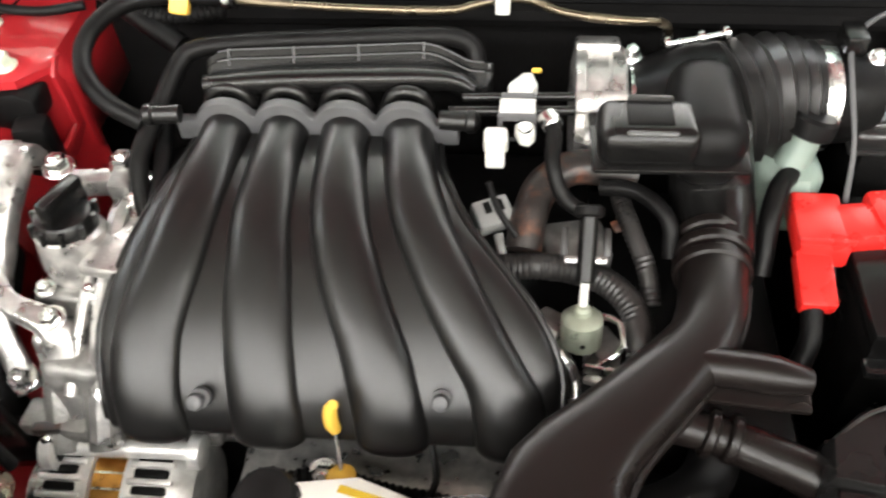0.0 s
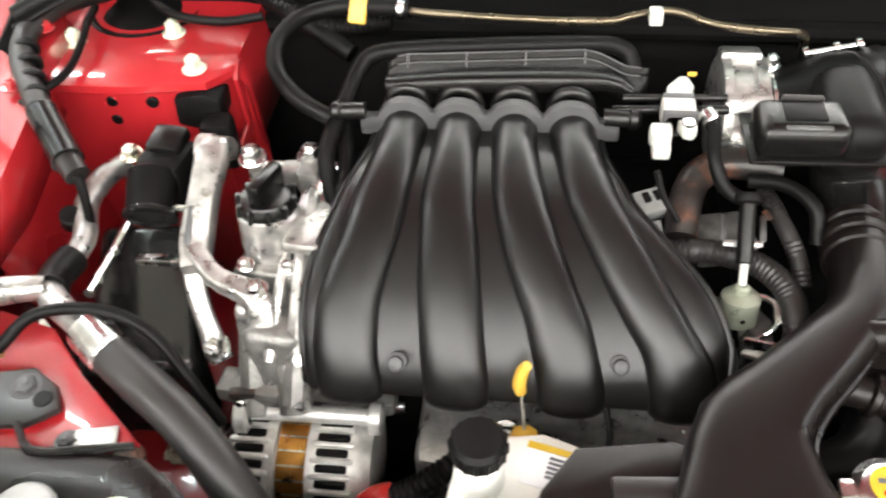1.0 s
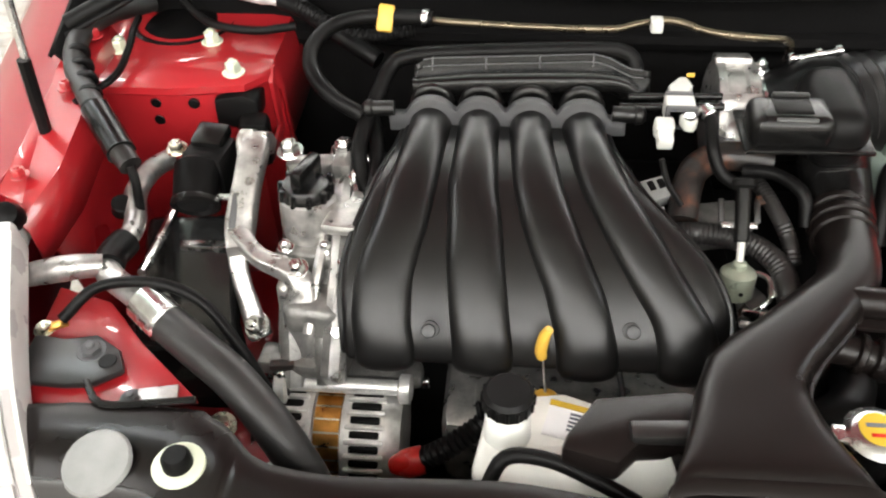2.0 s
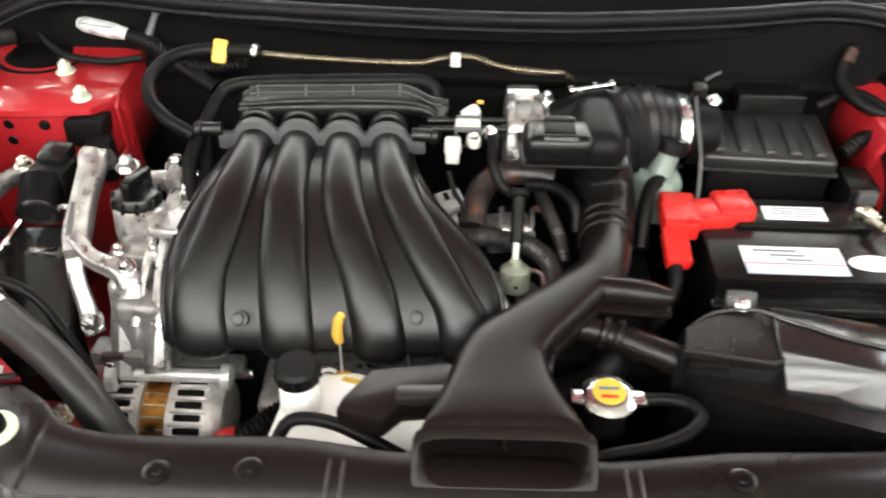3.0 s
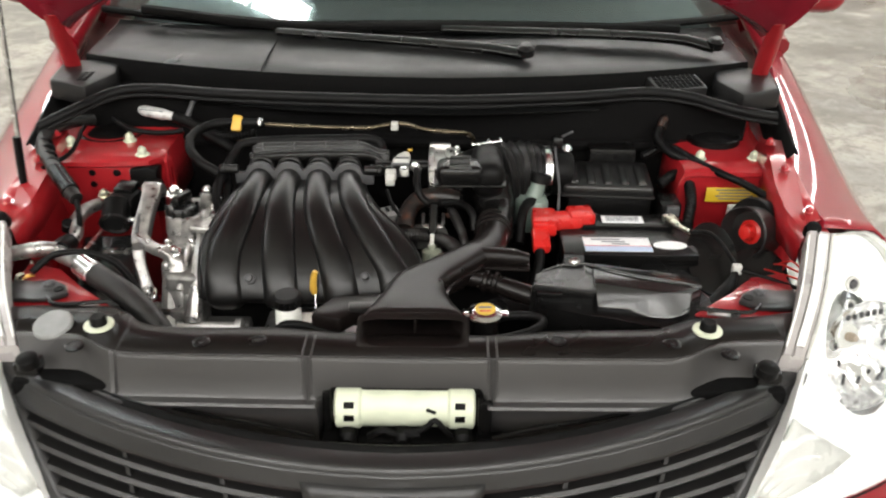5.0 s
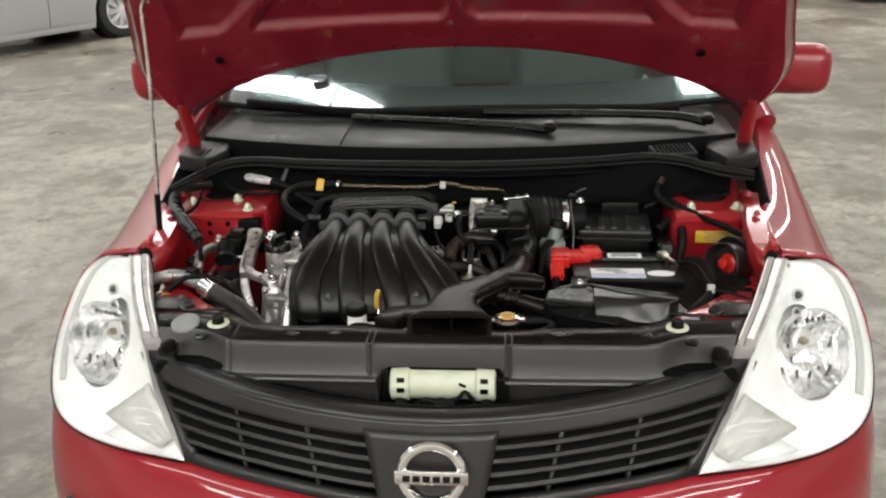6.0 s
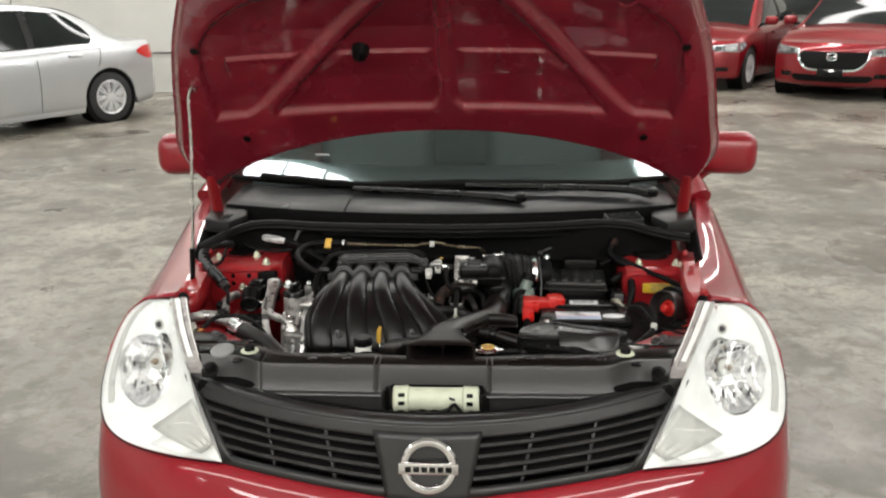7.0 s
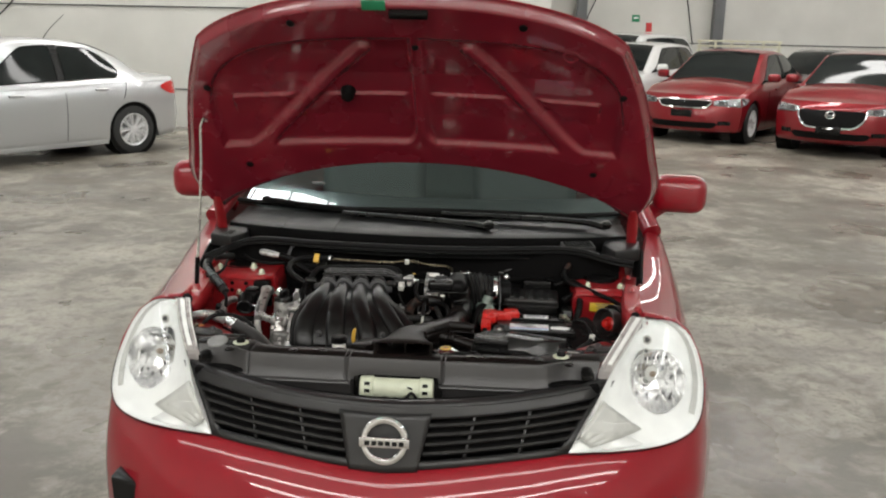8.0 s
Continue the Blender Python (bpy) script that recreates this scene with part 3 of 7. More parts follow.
# fenders
def fender(s):
    rows = []
    # the front edge follows the headlamp's outline, then the bumper's end
    edge = [Vector(p) for p in ((0.668, 0.528, 0.862), (0.670, 0.524, 0.898), (0.680, 0.508, 0.9135), (0.732, 0.526, 0.902), (0.782, 0.554, 0.884), (0.822, 0.547, 0.852), (0.838, 0.522, 0.820), (0.848, 0.480, 0.785), (0.846, 0.425, 0.745), (0.846, 0.404, 0.70), (0.850, 0.42, 0.50), (0.83, 0.44, 0.40))]
    for step in np.linspace(0, 1, 24):
        y = 0.46 + 0.84 * step
        bx = ip(y, (0.45, 0.70, 0.95, 1.30), (0.668, 0.712, 0.748, 0.80))
        bz = ip(y, (0.45, 0.70, 0.95, 1.30), (0.918, 0.945, 0.975, 1.02))
        ox = ip(y, (0.45, 0.55, 0.70, 0.95, 1.30), (0.828, 0.845, 0.864, 0.875, 0.872))
        low = 0.28
        dy = y - 0.98
        if abs(dy) < 0.345:
            low = max(low, 0.30 + math.sqrt(0.345 ** 2 - dy * dy))
        sh = ip(y, (0.45, 0.56, 0.8, 1.3), (0.915, 0.895, 0.90, 0.93))
        row = [(bx - 0.012, y, bz - 0.05), (bx - 0.010, y, bz - 0.012), (bx, y, bz)]
        for t in (0.25, 0.5, 0.75, 1.0):
            a = t * math.pi / 2
            row.append((bx + (ox - bx) * math.sin(a), y, max(low + 0.08, (sh - 0.08)) + (bz - max(low + 0.08, sh - 0.08)) * math.cos(a)))
        zt = row[-1][2]
        for t in (0.25, 0.5, 0.75, 1.0):
            row.append((ox - 0.006 * t * t, y, zt + (low - zt) * t))
        row.append((ox - 0.03, y, low + 0.004))
        w = math.sin(min(1.0, step / 0.9) * math.pi / 2)
        rows.append([(s * (q.x + (p[0] - q.x) * w), q.y + (1.30 - q.y) * step, q.z + (p[2] - q.z) * w) for p, q in zip(row, edge)])
    return part("fender", grid(rows), RED, car, "glossy red front fender", thick=0.003)


both(fender)


def side_low(y):
    low = 0.24
    for wy in (0.98, 3.58):
        d = y - wy
        if abs(d) < 0.345:
            low = max(low, 0.30 + math.sqrt(0.345 ** 2 - d * d))
    return low


def flank(s):
    rows = []
    for y in np.linspace(1.302, 4.18, 60):
        ox = ip(y, (1.3, 2.0, 3.2, 3.8, 4.18), (0.872, 0.876, 0.872, 0.83, 0.74))
        low = side_low(y)
        belt = ip(y, (1.3, 2.5, 3.6, 4.18), (1.02, 1.06, 1.10, 1.08))
        rows.append([(s * (ox - d), y, low + (belt - low) * t) for t, d in ((0, 0.03), (0.02, 0.006), (0.35, 0.0), (0.7, 0.004), (0.93, 0.03), (1.0, 0.075))])
    return part("flank", grid(rows), RED, car, thick=0.004)


both(flank)
# roof, pillars, tail
ROOFLINE = ((1.24, 1.05), (1.62, 1.28), (2.02, 1.46), (2.5, 1.525), (3.1, 1.515), (3.7, 1.43), (3.98, 1.30), (4.17, 1.06))


def roof_half(y):
    return ip(y, (1.24, 2.02, 2.6, 3.5, 4.17), (0.70, 0.575, 0.57, 0.55, 0.62))


rows = []
for y in np.linspace(2.0, 3.72, 20):
    z = ip(y, [a for a, _ in ROOFLINE], [b for _, b in ROOFLINE])
    w = roof_half(y)
    rows.append([(w * u, y, z - 0.045 * u * u - (0.02 if abs(u) > 0.99 else 0)) for u in np.linspace(-1, 1, 13)])
part("roof", grid(rows), RED, car, thick=0.03)
for s in (-1, 1):
    part("pillar", hose([(s * 0.80, 1.20, 1.00), (s * 0.70, 1.62, 1.23), (s * 0.585, 2.02, 1.42)], [0.035, 0.03, 0.03], 10, 0.05), RED, car)
    part("pillar", hose([(s * 0.82, 2.45, 1.05), (s * 0.60, 2.5, 1.47)], 0.04, 8, 0.08), PLASTIC, car)
    part("pillar", hose([(s * 0.74, 4.05, 1.08), (s * 0.58, 3.7, 1.40)], 0.06, 10, 0.05), RED, car)
    rows = [[(s * (0.80 - 0.03 * t - (0.20 * t if y > 1.6 else 0.05 * t)), y, 1.04 + (ip(y, (1.3, 2.02, 3.7, 4.0), (1.06, 1.43, 1.42, 1.2)) - 1.04) * t) for t in np.linspace(0, 1, 4)] for y in np.linspace(1.42, 3.95, 14)]
    sw_ = part("side_window", grid(rows), SCREEN, car)
    sw_.visible_shadow = False
rows = [[(0.74 * u, 4.16 + 0.02 * (1 - u * u) - 0.5 * max(0, z - 1.06), z) for u in np.linspace(-1, 1, 9)] for z in (0.28, 0.5, 0.8, 1.06, 1.2, 1.36)]
part("tailgate", grid(rows), RED, car, thick=0.02)

# windscreen
rows = []
for t in np.linspace(0, 1, 9):
    w = 0.735 - 0.155 * t
    rows.append([(w * u, 1.13 + 0.16 * u * u * (1 - 0.4 * t) + 0.86 * t, 1.035 + 0.43 * t - 0.035 * t * u * u + 0.03 * math.sin(math.pi * t)) for u in np.linspace(-1, 1, 17)])
ws = part("windscreen", grid(rows), SCREEN, car, "raked windscreen reflecting the hall's strip lights")
ws.visible_shadow = False
part("inspection_sticker", box((0.045, 0.002, 0.022), (-0.43, 1.302, 1.123), 0, (64, 0, 0)), PAPER, ws)
rows = [[(0.70 * u, 1.20 + 0.14 * u * u + 0.5 * t, 1.0 + 0.02 * math.sin(3 * t)) for u in np.linspace(-1, 1, 9)] for t in np.linspace(0, 1, 5)]
part("dashboard", grid(rows), GREYPL, car, thick=0.05)
CABIN = mat("pale_cabin_trim", (0.13, 0.14, 0.135), 0.8, 0, 0.12, 6, 0.1, 300)
rows = [[(0.56 * u, y, ip(y, [a for a, _ in ROOFLINE], [b for _, b in ROOFLINE]) - 0.075 - 0.04 * u * u) for u in np.linspace(-1, 1, 9)] for y in np.linspace(2.02, 3.6, 8)]
part("headliner", grid(rows), CABIN, car)
for s in (-1, 1):
    part("front_seat", box((0.50, 0.16, 0.62), (s * 0.36, 2.25, 0.95), 0.075, (-14, 0, 0), 5), GREYPL, car)
    part("headrest", box((0.26, 0.09, 0.17), (s * 0.36, 2.36, 1.33), 0.04, (-10, 0, 0), 3), GREYPL, car)
part("rear_seat", box((1.20, 0.16, 0.62), (0, 3.35, 0.98), 0.06, (-14, 0, 0), 3), CABIN, car)
seal_ = [(0.735 * u, 1.136 + 0.16 * u * u, 1.050) for u in np.linspace(-1, 1, 13)]
part("screen_seal", hose(seal_, 0.009, 8, 0.03), RUBBER, car)

# wheels
for s in (-1, 1):
    for wy in (0.98, 3.58):
        c = Vector((s * 0.74, wy, 0.30))
        ty = part("tyre", revolve([(-0.09, 0.19), (-0.095, 0.24), (-0.08, 0.29), (-0.05, 0.30), (0.05, 0.30), (0.08, 0.29), (0.095, 0.24), (0.09, 0.19), (0.0, 0.185)], c, c + Vector((s, 0, 0)), 32), RUBTYRE, car)
        part("rim", revolve([(0.02, 0.02), (0.03, 0.05), (0.025, 0.09), (0.05, 0.17), (0.085, 0.185), (0.085, 0.2), (-0.05, 0.19)], c, c + Vector((s, 0, 0)), 24), ALLOY, ty)

# door mirrors
for s in (-1, 1):
    m = part("door_mirror", box((0.20, 0.12, 0.145), (s * 0.93, 1.43, 1.105), 0.05, (0, 0, s * -8), 4), RED, car, "glossy red door mirror")
    part("mirror_arm", hose([(s * 0.79, 1.46, 1.00), (s * 0.83, 1.45, 1.02), (s * 0.87, 1.44, 1.055)], [0.035, 0.028, 0.03], 10, 0.02), RED, m)
    part("mirror_glass", box((0.17, 0.004, 0.11), (s * 0.93, 1.495, 1.105), 0.001, (0, 0, s * -8)), CHROME, m)

# ---- open bonnet ----
HA = radians(48)
HINGE = Vector((0, 0.97, 1.06))


def hood_half(s):
    return ip(s, (0.0, 0.05, 0.12, 0.20, 0.36, 0.60, 0.71, 0.79), (0.67, 0.70, 0.735, 0.748, 0.714, 0.650, 0.608, 0.574))


def hood_point(x, s, lift=0.0):
    """x across, s up from the hinge line; lift along the panel's inner side, which faces the engine."""
    crown = -0.05 * (1 - min(1, (x / 0.72) ** 2)) * min(1, (0.97 - s) * 3)
    n = Vector((0, -math.sin(HA), -math.cos(HA)))
    return HINGE + Vector((x, -math.cos(HA) * s, math.sin(HA) * s)) + n * (crown + lift)


def hood_rear(u):
    return 0.215 * max(0, 1 - abs(u) ** 2.2)


def hood_sheet(lift_of, m=41, n=37, shrink=1.0):
    rows = []
    for k in range(n):
        t = k / (n - 1)
        row = []
        for i in range(m):
            u = -1 + 2 * i / (m - 1)
            lo = 0.02 + hood_rear(u)
            s = lo + (0.952 - 0.150 * abs(u) ** 2.4 - 0.018 * abs(u) ** 20 - lo) * t
            s = lo + (s - lo) * shrink
            x = u * hood_half(s)
            row.append(hood_point(x, s, lift_of(x, s, u, t)))
        rows.append(row)
    return rows


bonnet = part("bonnet", grid(hood_sheet(lambda x, s, u, t: -0.02)), RED, car, "red bonnet propped open, pressed ribs underneath", thick=0.0015)


def seg_dist(x, s, a, b):
    a, b, p = Vector(a), Vector(b), Vector((x, s))
    t = max(0, min(1, (p - a).dot(b - a) / (b - a).length_squared))
    return (p - a - (b - a) * t).length


DIAGONALS = (((-0.130, 0.750), (-0.535, 0.285)), ((0.160, 0.750), (0.505, 0.300)))


def inner_lift(x, s, u, t):
    """Pressed pockets between a wide rim, a centre rib, two diagonals and a low beam, with a ledge half-way up."""
    a = abs(x)
    rim = min(t * 0.62, (1 - t) * 0.62, (1 - abs(u)) * 0.7)
    inside = min((s - 0.345) * 0.9, (ip(a, (0, 0.22, 0.39, 0.48, 0.57, 0.62), (0.805, 0.797, 0.772, 0.730, 0.635, 0.40)) - s) * 0.8, 0.605 - a)
    foot = 0.045 * math.exp(-max(0.0, s - 0.345) / 0.022)
    ribs = min(abs(x - 0.014) - 0.006 - foot, *(seg_dist(x, s, *r) - 0.009 - 0.5 * foot for r in DIAGONALS))
    d = min(inside, ribs)
    pocket = 1 / (1 + math.exp(max(-30, min(30, (0.009 - d) / 0.0032))))
    ledge = 0.0
    if 0.47 < s < 0.575 and a < 0.53:
        ledge = 0.008 * ((s - 0.47) / 0.085 if s < 0.555 else max(0.0, 1 - (s - 0.555) / 0.007)) * min(1.0, max(0.0, (ribs - 0.02) / 0.02))
    edge = min(1.0, max(0.0, (rim - 0.003) / 0.022))
    return -0.018 + 0.026 * edge * edge * (3 - 2 * edge) - 0.017 * pocket + ledge * pocket


part("inner_panel", grid(hood_sheet(inner_lift, 301, 231, 0.995)), RED_HOOD, bonnet, "pressed red inner panel with stiffening ribs")
for s in (-1, 1):
    for x, h in ((0.585, 0.612), (0.538, 0.268), (0.30, 0.86)):
        p = hood_point(s * x, h, 0.011)
        n = Vector((0, -math.sin(HA), -math.cos(HA)))
        part("grommet", rod(p, p + n * 0.004, 0.011, 14), RUBBER, bonnet)
p = hood_point(-0.192, 0.566, -0.008)
n = Vector((0, -math.sin(HA), -math.cos(HA)))
part("grommet", rod(hood_point(0.016, 0.765, 0.004), hood_point(0.016, 0.765, 0.010), 0.010, 14), RUBBER, bonnet)
part("drain_ring", hose([hood_point(0.43 + 0.020 * math.cos(k), 0.752 + 0.020 * math.sin(k), 0.007) for k in np.linspace(0, 6.2832, 15)], 0.0022, 6, 0.01), RED_HOOD, bonnet)
part("rubber_stop", revolve([(0, 0.022), (0.012, 0.02), (0.03, 0.017), (0.034, 0.008)], p, p + n, 16), RUBBER, bonnet)
part("latch_plate", box((0.10, 0.02, 0.03), tuple(hood_point(0.01, 0.905, 0.012)), 0.004, (-48, 0, 0)), PLASTIC, bonnet)
part("green_tag", box((0.06, 0.004, 0.03), tuple(hood_point(-0.075, 0.935, 0.016)), 0.001, (42, 0, 0)), SIGNGREEN, bonnet)
for s in (-1, 1):
    part("hinge", hose([(s * 0.70, 1.00, 0.99), (s * 0.695, 0.965, 1.05), (s * 0.685, 0.90, 1.14)], [0.016, 0.018, 0.014], 8, 0.02, 0.5), RED_IN, bonnet)
part("prop_rod", hose([(-0.672, 0.631, 0.905), (-0.668, 0.633, 0.93), (-0.645, 0.645, 1.25), (-0.639, 0.648, 1.40), (-0.620, 0.640, 1.425), (-0.615, 0.628, 1.415)], 0.0042, 8, 0.02), STEEL, bonnet, "thin steel bonnet prop rod")
part("rod_grip", hose([(-0.670, 0.632, 0.912), (-0.664, 0.634, 1.0)], 0.007, 8, 0.02), RUBBER, bonnet)

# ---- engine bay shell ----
part("bay_floor", box((1.30, 0.72, 0.03), (0, 0.58, 0.36), 0.004), BAYBLACK, car)
part("firewall", box((1.30, 0.02, 0.62), (0, 0.885, 0.68), 0.004), BAYBLACK, car, "black firewall")
part("firewall_rib", hose([(-0.60, 0.872, 0.90), (0.0, 0.868, 0.905), (0.60, 0.872, 0.90)], 0.012, 8, 0.05), BAYBLACK, car)
part("radiator_support", box((1.06, 0.06, 0.44), (0, 0.23, 0.60), 0.008), BAYBLACK, car)


def apron(s):
    rows = [[(s * (0.675 + 0.05 * k / 6 - d), 0.53 + 0.49 * k / 6, z) for z, d in ((0.915 + 0.03 * k / 6, 0.0), (0.90, 0.02), (0.80, 0.045), (0.65, 0.07), (0.45, 0.12))] for k in range(7)]
    return part("inner_apron", grid(rows), RED_IN, car, "red painted inner wing panel", thick=0.004)


both(apron)


NUTS = mat("pale_zinc_nut", (0.62, 0.66, 0.52), 0.35, 0.4, 0.2, 60)


def tower(s):
    out, inn = 0.675, (0.452 if s < 0 else 0.495)
    rows = []
    for x, drop in ((inn - 0.004, 0.10), (inn, 0.02), (inn + 0.008, 0.003), (inn + 0.03, 0.0), (0.56, 0.0), (0.60, 0.0), (0.65, 0.0), (out, -0.004)):
        row = []
        for y, z in ((0.724, 0.60), (0.724, 0.80), (0.7225, 0.904), (0.716, 0.909), (0.717, 0.917), (0.727, 0.922), (0.78, 0.922), (0.84, 0.922), (0.90, 0.928), (0.94, 0.95)):
            zz = z - (drop if z > 0.8 else 0)
            slant = 0.048 * min(1.0, max(0.0, (0.490 - x) / 0.034)) if s < 0 and y < 0.73 else 0.0
            row.append((s * x, y + slant + (0.018 if s > 0 else 0), zz - (0.012 if s > 0 else 0)))
        rows.append(row)
    t = part("strut_tower", grid(rows), RED_IN, car, "red strut tower with nuts", thick=0.003)
    d = 0.03 if s > 0 else 0.0
    cr = 0.86 if s < 0 else 0.66
    part("strut_cap", revolve([(h, r * cr) for h, r in ((-0.015, 0.080), (0.003, 0.080), (0.006, 0.074), (0.003, 0.066), (0.006, 0.050), (0.011, 0.030), (0.012, 0.010))], (s * 0.59, 0.868 + d * 0.5, 0.918), (s * 0.59, 0.868 + d * 0.5, 1.0), 32), RUBBER, t)
    for x, y in (((-0.497, 0.745), (-0.541, 0.812), (-0.645, 0.79)) if s < 0 else ((0.543, 0.79), (0.645, 0.79), (0.60, 0.90))):
        part("nut", hexbolt((x, y, 0.921 if s < 0 else 0.908), (0, 0, 1), 0.0088, 0.012), NUTS, t)
    return t


tl, tr = both(tower)
for x, z in ((-0.587, 0.894), (-0.543, 0.894), (-0.588, 0.871)):
    part("drilled_hole", rod((x, 0.7215, z), (x, 0.730, z), 0.0065, 14), RUBBER, tl)
# black block filling the dark gap by the flange, where the mount shows
part("tower_gap_fill", prism([(-0.520, 0.868), (-0.518, 0.902), (-0.484, 0.908), (-0.468, 0.900), (-0.470, 0.872), (-0.490, 0.862)], 1, 0.7195, 0.765, 0.004), RUBBER, tl)
part("side_flange", prism([(0.755, 0.845), (0.752, 0.905), (0.765, 0.918), (0.785, 0.912), (0.785, 0.84), (0.74, 0.822), (0.70, 0.83), (0.70, 0.842)], 0, -0.462, -0.457, 0.0015), RED_IN, tl)
lab = part("caution_label", box((0.098, 0.002, 0.028), (0.596, 0.733, 0.861), 0.0005, (-4, 0, 0)), YELLAB, tr, "yellow caution label with small illegible print")
for k in range(4):
    part("print_bar", box((0.07 - 0.012 * (k % 2), 0.001, 0.0022), (0.600, 0.7316, 0.871 - 0.006 * k), 0, (-4, 0, 0)), INK, lab)
for s in (-1, 1):
    sup = part("wing_bracket", grid([[(s * (x + 0.012 * math.sin(5 * k)), 0.505 + 0.075 * k, z + 0.004 + 0.011 * k) for x, z in ((0.692, 0.872), (0.688, 0.894), (0.645, 0.896), (0.638, 0.882), (0.636, 0.842))] for k in range(5)]), RED_IN, car, thick=0.003)
    for y in (0.56, 0.69, 0.78):
        part("bracket_bolt", hexbolt((s * 0.666, y, 0.899 + 0.141 * (y - 0.46)), (0, 0, 1), 0.007, 0.008), RED_IN, sup)

    rows = []
    for k in range(9):
        y = 0.74 + 0.29 * k / 8
        bx, bz = ip(y, (0.45, 0.70, 0.95, 1.30), (0.668, 0.712, 0.748, 0.80)), ip(y, (0.45, 0.70, 0.95, 1.30), (0.918, 0.945, 0.975, 1.02))
        rows.append([(s * (bx - dx), y, bz + dz) for dx, dz in ((0.012, -0.008), (0.020, -0.002), (0.030, -0.010), (0.042, -0.035), (0.048, -0.075))])
    part("channel_seal", grid(rows), BAYBLACK, car, thick=0.005)
    part("wing_buffer", revolve([(0, 0.013), (0.012, 0.014), (0.022, 0.012), (0.024, 0.006)], (s * 0.655, 0.512, 0.898), (s * 0.65, 0.49, 0.93), 16), RUBBER, sup)

# cowl, weather strip and wipers
rows = []
for dy, z in ((-0.035, 0.978), (-0.012, 0.984), (0.006, 0.986), (0.008, 1.014), (0.010, 1.026), (0.018, 1.032), (0.08, 1.035), (0.16, 1.037), (0.25, 1.041), (0.275, 1.046)):
    rows.append([(0.69 * u, 0.862 + 0.17 * u * u + dy * (1 - 0.15 * u * u), z - 0.012 * u * u) for u in np.linspace(-1, 1, 29)])
cowl = part("cowl", grid(rows), COWLPL, car, "matt black cowl panel below the windscreen", thick=0.004)
# black strip standing in for the shade below the cowl's lip
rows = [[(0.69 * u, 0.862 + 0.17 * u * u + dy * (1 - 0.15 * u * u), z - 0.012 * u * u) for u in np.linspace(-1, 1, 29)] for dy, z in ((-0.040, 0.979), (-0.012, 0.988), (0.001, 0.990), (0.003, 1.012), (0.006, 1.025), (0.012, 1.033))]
part("cowl_face_shade", grid(rows), BAYBLACK, cowl)
part("cowl_seam", hose([(-0.30, 0.902, 1.015), (-0.30, 0.915, 1.031), (-0.30, 0.96, 1.0355), (-0.30, 1.1, 1.038)], 0.002, 6, 0.02), RUBBER, cowl)
vent = part("cowl_vent", box((0.106, 0.058, 0.030), (0.516, 0.928, 0.999), 0.004, (10, 0, 14), 2), COWLPL, cowl, "black mesh air vent")
vent_m = pose(0.516, 0.928, 0.999, 10, 0, 14)
for k in range(9):
    for r in range(4):
        part("vent_hole", box((0.0075, 0.0095, 0.003), tuple(vent_m @ Vector((-0.042 + 0.0105 * k, -0.019 + 0.0125 * r, 0.0150))), 0, (10, 0, 14)), BAYBLACK, vent)
for s in (-1, 1):
    cap_ = part("cowl_end", prism([(s * 0.60, 0.95), (s * 0.63, 0.86), (s * 0.715, 0.90), (s * 0.73, 1.02), (s * 0.62, 1.05)], 2, 0.97, 1.012, 0.008), COWLPL, cowl)
    for k in range(8 if s < 0 else 0):
        part("vent_hole", box((0.008, 0.008, 0.004), (-0.655 + 0.012 * (k % 2), 0.90 + 0.014 * (k // 2), 1.0125), 0.001), RUBBER, cap_)
SEAL = [(-0.69, 0.775, 0.962), (-0.64, 0.80, 0.982), (-0.575, 0.862, 0.999), (-0.50, 0.872, 1.004), (-0.36, 0.848, 1.004), (-0.15, 0.832, 1.004), (0.08, 0.828, 1.004), (0.30, 0.856, 1.004), (0.45, 0.888, 1.004), (0.53, 0.872, 1.001), (0.575, 0.848, 0.995), (0.615, 0.832, 0.989), (0.655, 0.826, 0.984), (0.685, 0.824, 0.980)]
part("weather_strip", hose(SEAL, 0.011, 12, 0.012), RUBBER, car, "black rubber weather strip along the cowl")
part("weather_strip_lip", hose([(x, y - 0.012, z - 0.008) for x, y, z in SEAL], 0.004, 8, 0.012), RUBBER, car)


def wiper(points, blade):
    w = part("wiper", hose(points, [0.017, 0.014, 0.011], 10, 0.02, 0.7), PLASTIC, car, "black windscreen wiper arm")
    part("blade", hose(blade, 0.0085, 8, 0.03, 1.4), RUBBER, w)
    part("pivot", revolve([(0, 0.018), (0.015, 0.018), (0.022, 0.01)], points[0], tuple(Vector(points[0]) + Vector((0, -0.2, 1))), 14), PLASTIC, w)
    return w


wiper([(0.62, 1.06, 1.045), (0.50, 1.09, 1.057), (0.05, 1.11, 1.064)], [(0.56, 1.13, 1.062), (0.1, 1.12, 1.068), (-0.27, 1.12, 1.062)])
wiper([(0.22, 0.99, 1.046), (0.10, 1.03, 1.050), (-0.30, 1.105, 1.055)], [(-0.10, 1.12, 1.056), (-0.35, 1.15, 1.060), (-0.62, 1.225, 1.068)])

part("washer_nozzle", box((0.05, 0.03, 0.022), (0.078, 1.125, 1.062), 0.008, (20, 0, 0), 2), PLASTIC, cowl)

# radiator top cover with its fascia
def cover_back(x):
    return ip(x, (-0.57, -0.52, -0.43, -0.40, -0.36, -0.30, -0.18, -0.06, 0.10, 0.22, 0.36, 0.43, 0.50, 0.57), (0.33, 0.335, 0.335, 0.32, 0.288, 0.281, 0.285, 0.272, 0.270, 0.284, 0.292, 0.32, 0.325, 0.34))


